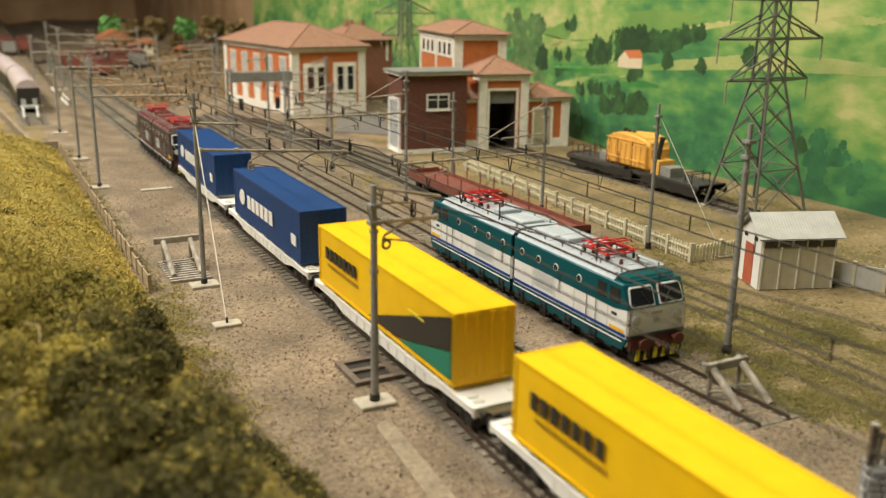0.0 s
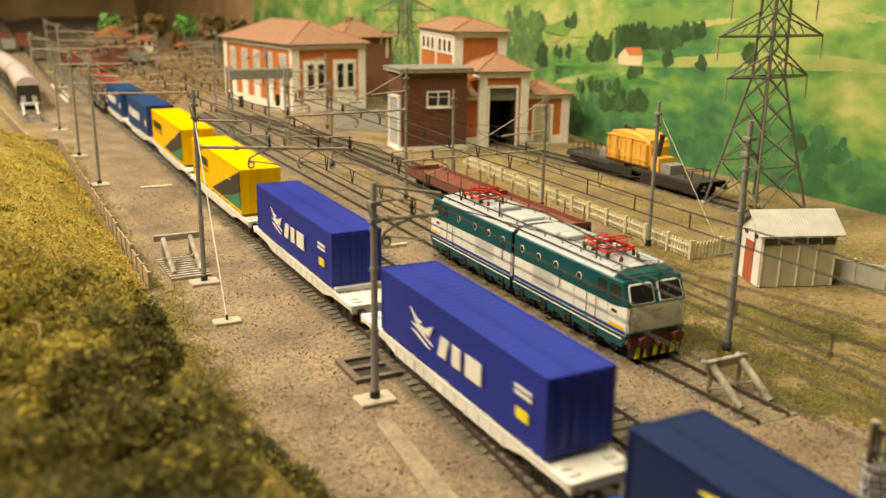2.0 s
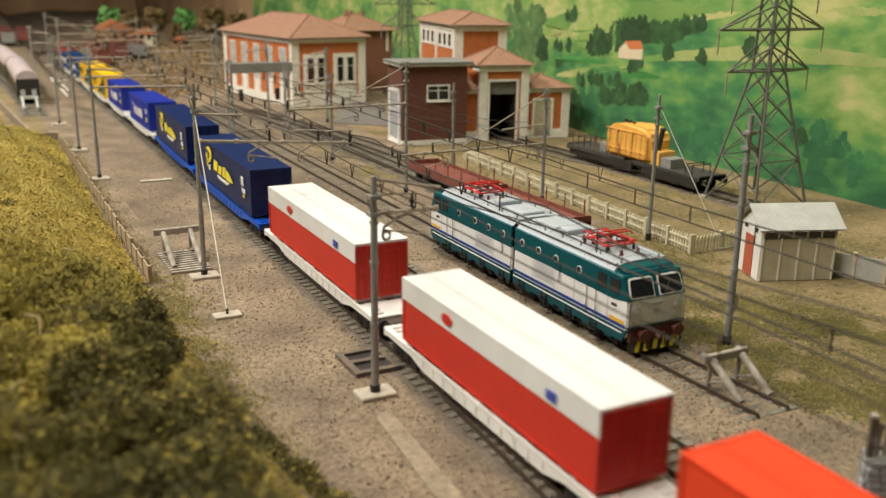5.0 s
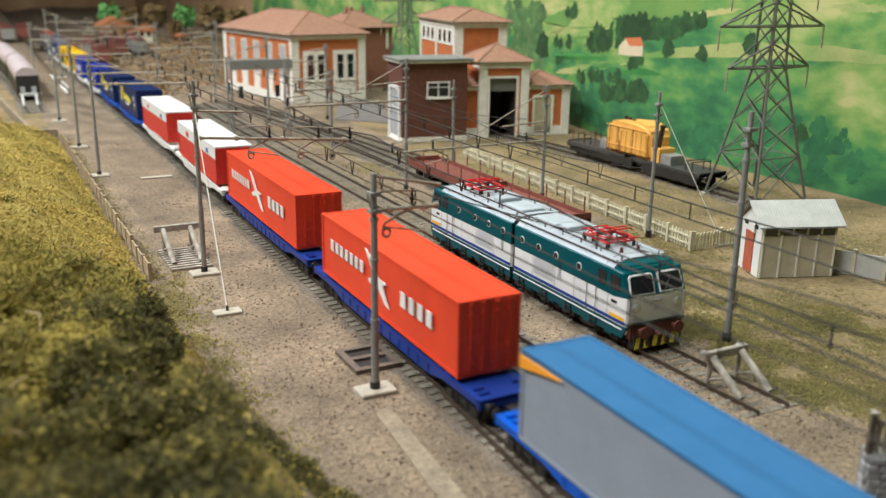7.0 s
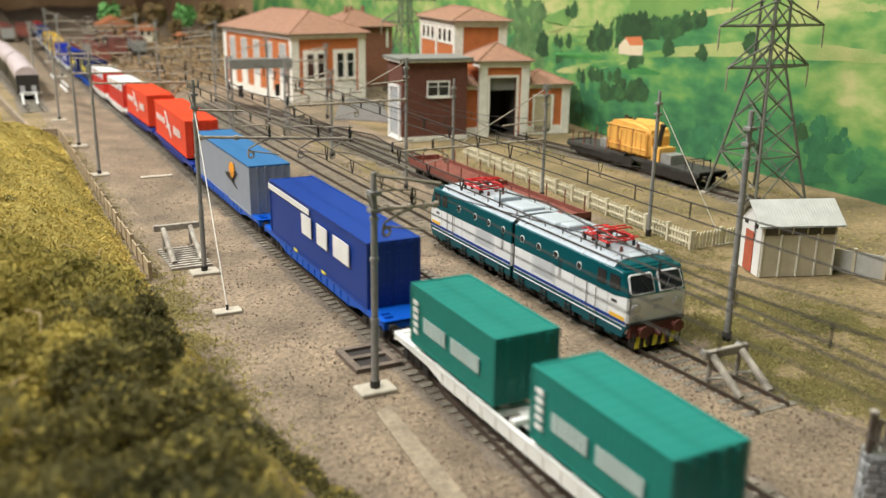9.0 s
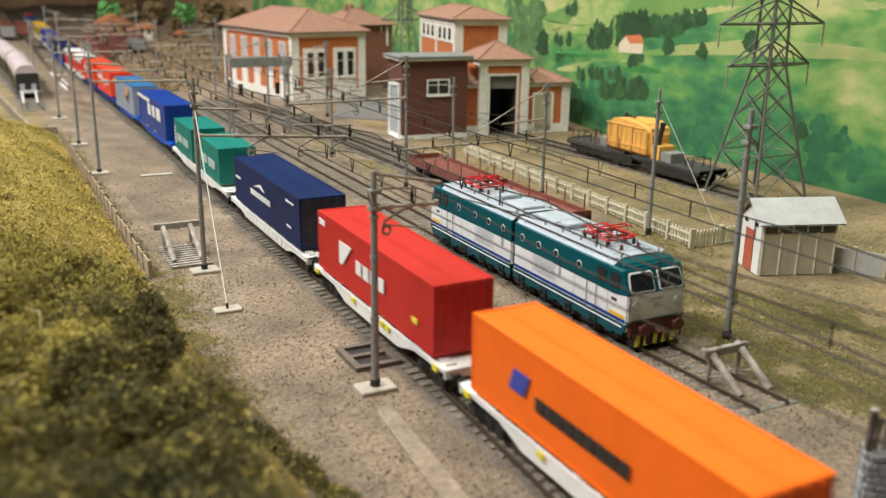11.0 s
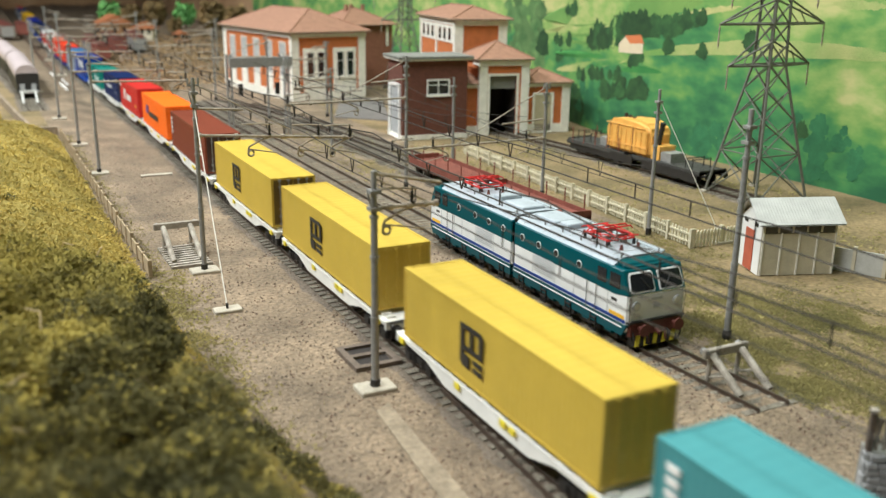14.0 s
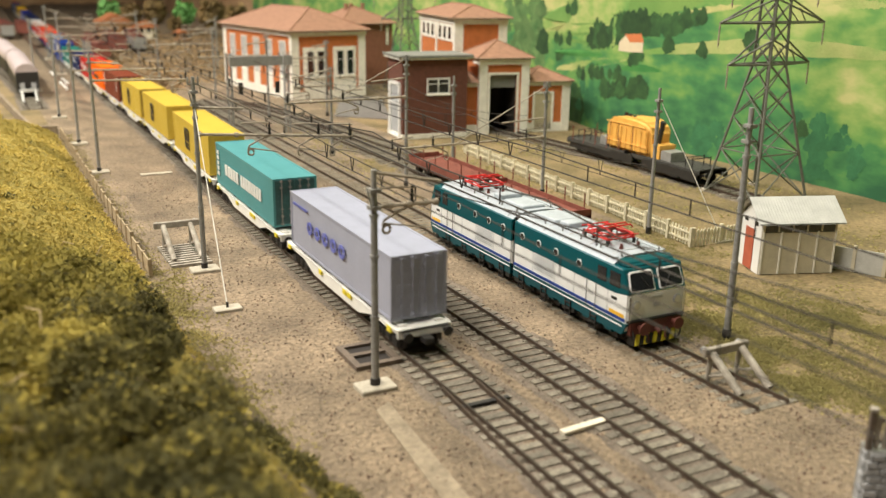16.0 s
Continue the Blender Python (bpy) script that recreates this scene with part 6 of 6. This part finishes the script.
def build_low_wall():
    th = thing("low_fence", -91, 160, 0, "low weathered concrete post fence along the embankment foot", "fence")
    k = 0
    rnd = random.Random(9)
    while k < 520:
        bm = bmesh.new()
        hgt = 9 + rnd.uniform(-1, 1)
        box(bm, -1.1, 1.1, k - 1.1, k + 1.1, -2, hgt + 2)
        bevelled(bm, 0.25, 1)
        part("post", bm, M_FENCE, th)
        if k + 20 < 520:
            bm = bmesh.new()
            box(bm, -0.4, 0.4, k + 1.1, k + 18.9, 1.0 + rnd.uniform(-0.6, 0.6), hgt + 0.6)
            part("panel", bm, M_FENCE, th)
        k += 20
    w = thing("retaining_wall", 0, 0, 0, "pale concrete retaining wall at the embankment foot", "wall")
    bm = bmesh.new()
    extrude(bm, [(-92, 680), (-92, 684), (-115, 692), (-140, 1090), (-144, 1090), (-118, 688), (-118, 684)], lambda a, b, t: (a, b, t), -2, 9)
    part("wall", bm, M_TRAIL, w)


build_low_wall()


M_GREYSTONE = mat("grey_blue_stone", (0.27, 0.27, 0.27), 0.9, vary=0.3, scale=300, bump=0.4, island=0.3)


def build_corner_wall():
    th = thing("stone_parapet", 73, -180, -2, "tall grey stone parapet with weathered slat railing beside the track", "wall", turn=-35)
    block("core", th, M_MAST, 0.3, 60, 1, 9, -2, 22.8)
    rnd = random.Random(3)
    for r in range(9):
        k = -1.6 * (r % 3)
        while k < 58:
            w = rnd.uniform(3.6, 5.6)
            if min(60, k + w - 0.4) - max(0, k) > 0.8:
                bm = bmesh.new()
                box(bm, max(0, k), min(60, k + w - 0.4), rnd.uniform(-0.3, 0.2), 1.2, r * 2.6 - 0.6, r * 2.6 + 1.7)
                bevelled(bm, 0.3, 1)
                part("stone", bm, M_GREYSTONE, th)
            k += w
        bm = bmesh.new()
        box(bm, -0.4 - 0.3 * (r % 2), 0.5, 1.2 if r % 2 else 1.6, 5.2, r * 2.6 - 0.6, r * 2.6 + 1.7)
        bevelled(bm, 0.3, 1)
        part("stone", bm, M_GREYSTONE, th)
    for k in range(24):
        bm = bmesh.new()
        box(bm, 2.4 + k * 2.4, 3.9 + k * 2.4, 3, 3.7, 23.4, 35 + rnd.uniform(-0.5, 0.5))
        part("slat", bm, M_WOOD, th)
    for z in (25, 32.5):
        bm = bmesh.new()
        box(bm, 1, 60, 3.7, 4.4, z, z + 1.2)
        part("rail", bm, M_OLDWOOD, th)
    block("post", th, M_OLDWOOD, 0, 1.8, 2.4, 4.6, 22.6, 36.5)
    block("post_cap", th, M_WOOD, -0.3, 2.1, 2.1, 4.9, 36.5, 37.5)


build_corner_wall()

# ---- small things on the ground ----
M_STICK = mat("pale_bare_wood", (0.7, 0.64, 0.5), 0.7, vary=0.1, scale=200, bump=0.1)


def plank(x, y, z, l, w, h, turn, mt, label, name="wood_strip"):
    bm = bmesh.new()
    box(bm, -l / 2, l / 2, -w / 2, w / 2, 0, h)
    ob = solo(name, bm, mt, label, "plank", group="loose wood strips")
    ob.matrix_basis = pose(x * MM, y * MM, z * MM, 0, 0, turn)


plank(25, -94, 0.1, 21, 3.2, 1.4, 4, M_STICK, "pale bare wood strip lying between the tracks")
plank(70, 185, 0.2, 22, 2.0, 1.4, 2, M_STICK, "pale bare wood strip lying between the tracks")
plank(-36, 440, 0.0, 26, 6, 0.7, 0, M_CONCRETE, "pale flat wooden strip lying on gravel")
for bx, by, bl in ((-42, 1150, 120), (-43, 1320, 80), (-27, 1300, 108)):
    plank(bx, by, hill(bx, by), 2.4, bl * 0.8, 2.5, 0.5, M_MARKW, "long white painted batten lying on gravel", "white_batten")


def build_crate():
    th = thing("timber_frame", -22, 6, 0, "dark weathered timber frame lying beside the mast", "timber frame")
    for x0, x1, y0, y1 in ((-12, 10, -14, -11), (-12, 10, 9, 12), (-12, -9, -11, 9), (7, 10, -11, 9), (-9, 7, -2, 1)):
        block("timber", th, M_OLDWOOD, x0, x1, y0, y1, -0.5, 1.8)
    block("pit_floor", th, M_DARK, -9, 7, -11, 9, -0.6, 0.4)


build_crate()
bm = bmesh.new()
extrude(bm, [(-41, -46), (-33.5, -41), (-38, -117), (-43, -200), (-48, -330), (-58, -330), (-52, -200), (-47, -115)], lambda a, b, t: (a, b, t), -0.6, 0.3)
solo("path_slab", bm, M_SLAB, "pale sandy cable trough cover along the track", "slab", "structure")

bm = bmesh.new()
extrude(bm, [(221, 692), (291, 853), (345, 832), (273, 642)], lambda a, b, t: (a, b, t), -1.0, 0.9)
bevelled(bm, 0.4, 1)
solo("paved_yard", bm, M_YARD, "grey paved yard between the depot and the brick cabin", "pavement", "structure")

# ---- vegetation ----
M_MOSS = mat("olive_turf", (0.24, 0.19, 0.038), 0.95, vary=0.3, scale=14, bump=0.3, second=(0.54, 0.41, 0.095), spread=0.4, island=0.12)
# Bush and sprig colours: one undergrowth split into a shaded and a lit green.
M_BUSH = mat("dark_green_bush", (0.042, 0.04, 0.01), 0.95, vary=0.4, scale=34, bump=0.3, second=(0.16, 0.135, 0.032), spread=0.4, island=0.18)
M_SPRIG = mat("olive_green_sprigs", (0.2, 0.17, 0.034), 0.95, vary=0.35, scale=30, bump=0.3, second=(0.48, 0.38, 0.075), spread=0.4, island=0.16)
M_STRAWTWIG = mat("dry_twig", (0.38, 0.29, 0.15), 0.9, vary=0.25, scale=200, bump=0.2)
M_SPILL = mat("yellow_green_scatter", (0.2, 0.175, 0.05), 0.95, vary=0.3, scale=30, bump=0.2, second=(0.42, 0.35, 0.12), spread=0.4, island=0.25)
M_DRY = mat("dry_grass_tufts", (0.19, 0.16, 0.05), 0.95, vary=0.4, scale=20, bump=0.3, second=(0.32, 0.27, 0.1), spread=0.4, island=0.4)
M_LEAF = mat("bright_green_leaves", (0.1, 0.3, 0.07), 0.8, vary=0.3, scale=50, bump=0.2, second=(0.25, 0.5, 0.16), island=0.4)
M_LEAFD = mat("brown_olive_leaves", (0.1, 0.075, 0.028), 0.9, vary=0.3, scale=50, bump=0.2, second=(0.26, 0.17, 0.065), island=0.4)
M_BARK = mat("brown_bark", (0.1, 0.07, 0.045), 0.9, vary=0.3, scale=200, bump=0.4)


def tufts(name, count, place, size, material, label, category, blades=6, seed=1, flat=0.6):
    """Many small clumps of blades as one mesh; place(rnd) gives a point or None."""
    rnd = random.Random(seed)
    vs, fs = [], []
    for _ in range(count):
        q = place(rnd)
        if not q:
            continue
        x, y, z, k = q
        s = size * k * rnd.uniform(0.6, 1.4)
        for _b in range(blades):
            a, e = rnd.random() * 6.283, rnd.uniform(-0.2, 1.2)
            ox, oy, oz = rnd.uniform(-1, 1) * s * 0.7, rnd.uniform(-1, 1) * s * 0.7, rnd.uniform(-0.3, 0.7) * s * flat
            d = Vector((math.cos(a) * math.cos(e), math.sin(a) * math.cos(e), math.sin(e)))
            w = d.orthogonal().normalized() * s * rnd.uniform(0.18, 0.34)
            c = Vector((x + ox, y + oy, z + oz))
            i = len(vs)
            for v in (c - w, c + w, c + d * s * 0.9 + w * 0.5, c + d * s * 0.7 - w * 0.7):
                vs.append((v.x * MM, v.y * MM, v.z * MM))
            fs.append((i, i + 1, i + 2, i + 3))
    me = bpy.data.meshes.new(name)
    me.from_pydata(vs, [], fs)
    me.materials.append(material)
    return tagged(new(name, me), label, category, "", "stuff")


def on_hill(rnd):
    x = -94 - 150 * rnd.random() ** 1.2
    y = -260 + 1150 * rnd.random() ** 1.7
    if y > 685 and x > -140 or y < 20 and rnd.random() < 0.75:
        return None
    return x, y, hill(x, y), rnd.choice((0.6, 0.9, 1.0, 1.5))


def shade_tufts(rnd):
    q = on_hill(rnd)
    return q if q and noise.noise(Vector((q[0] * 0.03, q[1] * 0.03, 21))) > 0.05 else None


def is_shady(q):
    """Shade and light put into tuft colour: dark at the slope's foot, pale above."""
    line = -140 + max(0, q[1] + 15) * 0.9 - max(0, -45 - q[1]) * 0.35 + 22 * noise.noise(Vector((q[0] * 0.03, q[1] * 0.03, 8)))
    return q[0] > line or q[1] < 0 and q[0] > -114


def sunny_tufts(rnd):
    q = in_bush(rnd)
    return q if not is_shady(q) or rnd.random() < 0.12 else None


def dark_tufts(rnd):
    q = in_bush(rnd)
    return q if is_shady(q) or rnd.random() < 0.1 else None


def in_bush(rnd):
    """Overgrown mounds close to the front edge."""
    c = rnd.choice(BUSHES if rnd.random() < 0.55 else CLUMPS)
    a, b = rnd.random() * 6.283, math.asin(rnd.random())
    k = rnd.uniform(0.8, 1.04) + 0.3 * noise.noise(Vector((a * 1.6 + c[0], b * 2.4, c[1]))) + 0.16 * noise.noise(Vector((a * 5 + c[1], b * 6, c[0])))
    x = c[0] + c[3] * k * math.cos(a) * math.cos(b)
    y = c[1] + c[4] * k * math.sin(a) * math.cos(b)
    return x, y, c[2] + c[5] * k * math.sin(b), 1.0


BUSHES = [(-127 + (75 - y) * 0.21, y, 0, 14, 24, 12) for y in range(-175, 80, 28)] + [(-150, 0, 24, 40, 50, 26), (-136, 48, 12, 28, 36, 23), (-131, -70, 6, 25, 45, 23), (-165, -85, 26, 34, 44, 22), (-176, 60, 34, 30, 45, 14), (-146, -30, 18, 24, 26, 25), (-150, -150, 18, 34, 40, 24), (-180, -180, 30, 34, 40, 24), (-188, -40, 38, 24, 60, 16), (-120, -190, 2, 26, 40, 18),
          (-112, -135, 2, 22, 34, 15), (-148, 105, 18, 26, 36, 13), (-128, 5, 2, 17, 40, 15)]
CLUMPS = []
crnd = random.Random(77)
for _ in range(85):
    cy = crnd.uniform(-200, 70)
    cx = crnd.uniform(-185, -119)
    cr = crnd.uniform(7, 14)
    CLUMPS.append((cx, cy, hill(cx, cy) + crnd.uniform(4, 14), cr, cr * 1.15, cr * crnd.uniform(0.8, 1.3)))
tufts("embankment_turf", 120000, on_hill, 0.92, M_MOSS, "olive and yellow-green turf covering the embankment", "turf", 4, 1)
tufts("embankment_shrubs", 2600, shade_tufts, 1.6, M_BUSH, "dark olive shrubs dotted over the embankment", "shrubs", 4, 12)
# the bushes' two colour halves, lit first, shaded second
tufts("sunlit_sprigs", 105000, sunny_tufts, 1.2, M_SPRIG, "sprigs among the bushes in lit yellow-green and olive", "sprigs", 4, 13)
tufts("embankment_bushes", 105000, dark_tufts, 1.2, M_BUSH, "bushy undergrowth on the embankment, its shade in the dark green", "bushes", 4, 2)

bm = bmesh.new()
for _ in range(14):
    cx, cy = crnd.uniform(-175, -112), crnd.uniform(-120, 140)
    cz, ca, cl = hill(cx, cy) + crnd.uniform(12, 19), crnd.random() * 6.283, crnd.uniform(8, 18)
    bend_at = (cx + cl * 0.5 * math.cos(ca), cy + cl * 0.5 * math.sin(ca), cz + 2)
    tube(bm, [(cx, cy, cz - 4), bend_at, (cx + cl * math.cos(ca + 0.3), cy + cl * math.sin(ca + 0.3), cz + 1)], 0.3, 5)
tagged(part("dry_twigs", bm, M_STRAWTWIG), "pale dry twigs sticking out of the undergrowth", "twigs", "", "stuff")


def on_field(rnd):
    x, y = rnd.uniform(118, 425), -300 + 900 * rnd.random() ** 1.3
    if noise.noise(Vector((x * 0.016, y * 0.016, 11))) < rnd.uniform(-0.25, 0.35):
        return None
    if abs(x - 175) < 12 and y > 60 or abs(x - 371) < 12 and y > 150 or (225 < x < 285 and 0 < y < 50) or (x > 200 and y > 480):
        return None
    return x, y, hill(x, y) - 0.6, 1.0


tufts("field_grass", 15000, on_field, 1.5, M_DRY, "short dry yellow-green grass beside the sidings", "grass", 6, 3)


def spill(rnd):
    """Loose yellow-green scatter trailing from the bushes over the gravel."""
    y = rnd.uniform(-180, 170)
    x = -96 - 0.04 * (56 - y) + abs(rnd.gauss(0, 1)) * 11
    if noise.noise(Vector((x * 0.06, y * 0.06, 90))) < rnd.uniform(-0.35, 0.25):
        return None
    return x, y, hill(x, y) - 0.1, rnd.uniform(0.4, 1.0)


tufts("verge_scatter", 9000, spill, 0.9, M_SPILL, "loose yellow-green scatter on the gravel beside the bushes", "grass", 5, 41)

M_FIELD = mat("olive_field_grass", (0.11, 0.1, 0.028), 0.95, vary=0.3, scale=18, bump=0.3, second=(0.23, 0.195, 0.06), spread=0.4, island=0.14)
M_STRAW = mat("straw_field_grass", (0.25, 0.195, 0.085), 0.95, vary=0.3, scale=18, bump=0.3, second=(0.35, 0.275, 0.13), spread=0.4, island=0.12)


def green_patch(rnd):
    cx, cy, cr = rnd.choice(((150, -70, 16), (165, -45, 20), (140, -40, 12), (190, -20, 18), (158, -130, 14), (215, -60, 12), (135, -100, 9), (200, 70, 26)))
    x, y = cx + rnd.gauss(0, 1) * cr, cy + rnd.gauss(0, 1) * cr * 1.3
    if x < 117 or noise.noise(Vector((x * 0.05, y * 0.05, 31))) < rnd.uniform(-0.35, 0.2) or abs(x - 175) < 12 and y > 60 or (225 < x < 285 and 0 < y < 50):
        return None
    return x, y, hill(x, y) - 0.4, rnd.uniform(0.6, 1.2)


def straw_patch(rnd):
    x, y = rnd.uniform(120, 240), rnd.uniform(-190, 130)
    if noise.noise(Vector((x * 0.02, y * 0.02, 57))) < rnd.uniform(-0.05, 0.4) or abs(x - 175) < 12 and y > 60 or (225 < x < 285 and 0 < y < 50):
        return None
    return x, y, hill(x, y) - 0.4, rnd.uniform(0.6, 1.1)


tufts("green_field_grass", 42000, green_patch, 0.85, M_FIELD, "patches of short olive-green grass beside the siding", "grass", 6, 31)
tufts("straw_field_grass", 24000, straw_patch, 0.75, M_STRAW, "patches of yellow straw-coloured grass beside the siding", "grass", 6, 32)


def by_fence(rnd):
    x, y = -92 + rnd.gauss(0, 1) * 5 + 6, rnd.uniform(-250, 680)
    return x, y, hill(x, y), rnd.uniform(0.4, 1.0)


tufts("verge_grass", 4500, by_fence, 0.9, M_DRY, "thin dry grass at the embankment foot", "grass", 5, 4)


def build_tree(x, y, h, r, mt, seed, label):
    th = thing("tree", x, y, hill(x, y), label, "tree", "background trees")
    rnd = random.Random(seed)
    bm = bmesh.new()
    rod(bm, (0, 0, -2), (0, 0, h * 0.6), r * 0.12, 8, r * 0.05)
    for k in range(6):
        a = k * 1.05
        rod(bm, (0, 0, h * (0.25 + 0.06 * k)), (math.cos(a) * r * 0.7, math.sin(a) * r * 0.7, h * (0.45 + 0.07 * k)), r * 0.05, 6, r * 0.02)
    part("trunk", bm, M_BARK, th)
    vs, fs = [], []
    for _ in range(900):
        a, b = rnd.random() * 6.283, rnd.uniform(-1, 1)
        k = rnd.random() ** 0.4 * (0.75 + 0.35 * noise.noise(Vector((math.cos(a) * 2, math.sin(a) * 2, b * 3 + seed))))
        c = Vector((math.cos(a) * r * k * math.sqrt(1 - b * b * 0.8), math.sin(a) * r * k * math.sqrt(1 - b * b * 0.8), h * (0.6 + 0.4 * b * k)))
        d = Vector((rnd.uniform(-1, 1), rnd.uniform(-1, 1), rnd.uniform(-1, 1))).normalized() * r * 0.14
        e = d.orthogonal().normalized() * r * 0.1
        i = len(vs)
        for v in (c - d - e, c + d - e, c + d + e, c - d + e):
            vs.append(tuple(v * MM))
        fs.append((i, i + 1, i + 2, i + 3))
    me = bpy.data.meshes.new("crown")
    me.from_pydata(vs, [], fs)
    me.materials.append(mt)
    cr = new("crown", me)
    cr.parent = th


for tx, ty, thh, tr, tm, tl in ((395, 2330, 95, 36, M_LEAF, "bright green leafy tree behind the village"), (330, 2420, 100, 40, M_LEAFD, "brownish olive tree behind the village"),
                                (440, 2200, 110, 44, M_LEAFD, "brownish olive tree behind the village"), (275, 2500, 90, 36, M_LEAFD, "brownish olive tree behind the village"),
                                (470, 2050, 100, 40, M_LEAFD, "brownish olive tree behind the village"), (350, 2250, 60, 26, M_LEAFD, "brownish olive tree behind the village"),
                                (230, 2600, 100, 40, M_LEAF, "bright green leafy tree behind the village"), (420, 1900, 70, 28, M_LEAFD, "brownish olive tree behind the village")):
    build_tree(tx, ty, thh, tr, tm, int(tx), tl)


# ---- far village ----
M_OCHRE = mat("ochre_house_wall", (0.3, 0.16, 0.07), 0.85, vary=0.15, scale=100, bump=0.2)
M_TILE = mat("orange_tile_roof", (0.4, 0.15, 0.06), 0.85, vary=0.2, scale=100, bump=0.4)


def build_house(x, y, w, d, h, turn, wallm):
    th = thing("village_house", x, y, hill(x, y), "small ochre village house with orange tiled roof", "house", "village houses", turn=turn)
    block("wall", th, wallm, 0, w, 0, d, -10, h)
    bm = bmesh.new()
    extrude(bm, [(-5, h - 1), (w + 5, h - 1), (w / 2, h + w * 0.28)], lambda a, b, t: (a, t, b), -5, d + 5)
    part("roof", bm, M_TILE, th)
    for k in range(3):
        block("window", th, M_GLASS, 8 + k * w / 3.2, 16 + k * w / 3.2, -0.8, 0.2, h * 0.5, h * 0.5 + 14)
        block("window", th, M_GLASS, -0.8, 0.2, 6 + k * d / 3.2, 14 + k * d / 3.2, h * 0.5, h * 0.5 + 14)


build_house(160, 2280, 80, 60, 52, 6, M_OCHRE)
build_house(220, 2180, 56, 70, 30, -20, M_CREAM)
build_house(330, 2120, 30, 30, 22, 10, M_OCHRE)


def build_far_wagon(x, y, mt, label):
    th = thing("goods_van", x, y, hill(x, y), label, "wagon", "far goods vans")
    block("body", th, mt, -14, 14, -48, 48, 10, 36)
    bm = bmesh.new()
    extrude(bm, [(-14.5, 35.5), (14.5, 35.5), (9, 40), (-9, 40)], lambda a, b, t: (a, t, b), -48.5, 48.5)
    part("roof", bm, M_BROWN, th)
    wheels(th, (-34, 34))


for vx, vy, vm, vl in ((60, 2050, M_RUST, "rust-red goods van among the far yard tracks"), (95, 1960, M_MAST, "grey goods van among the far yard tracks"), (110, 2070, M_BLACK, "black goods van among the far yard tracks"),
                       (100, 1830, M_RUST, "rust-red goods van among the far yard tracks"), (150, 1930, M_RUST, "rust-red goods van among the far yard tracks"), (150, 2040, M_BLACK, "black goods van among the far yard tracks"),
                       (190, 1900, M_MAST, "grey goods van among the far yard tracks"), (60, 2170, M_BROWN, "dark brown goods van among the far yard tracks"), (-30, 2300, M_RUST, "rust-red goods van among the far yard tracks"),
                       (-70, 2200, M_MAST, "grey goods van among the far yard tracks"), (-75, 2330, M_BROWN, "dark brown goods van among the far yard tracks"), (200, 2010, M_BROWN, "dark brown goods van among the far yard tracks")):
    build_far_wagon(vx, vy, vm, vl)


def on_far(rnd):
    x, y = rnd.uniform(60, 460), rnd.uniform(1080, 2400)
    if x < 220 and y < 1100:
        return None
    return x, y, hill(x, y), rnd.uniform(0.6, 1.6)


M_FAR = mat("brown_dry_scrub", (0.2, 0.125, 0.06), 0.95, vary=0.4, scale=12, bump=0.3, second=(0.42, 0.29, 0.16), spread=0.4, island=0.5)
tufts("far_scrub", 4500, on_far, 4, M_FAR, "brown dry scrub on the far hillside", "scrub", 5, 6)


def motions():
    times = sorted({t for t, s in RUN} | {0.5 * k for k in range(33)})
    for ob, off, z in MOVING:
        rows = []
        for t in times:
            y = off + float(np.interp(t, [r[0] for r in RUN], [r[1] for r in RUN]))
            dx, dz = line_x(y + 140) - line_x(y), line_z(y + 140) - line_z(y)
            rows.append((t, pose(line_x(y) * MM, y * MM, (z + line_z(y)) * MM, math.degrees(math.atan2(dz, 140)), 0, -math.degrees(math.atan2(dx, 140)))))
        walk(ob, rows)


motions()
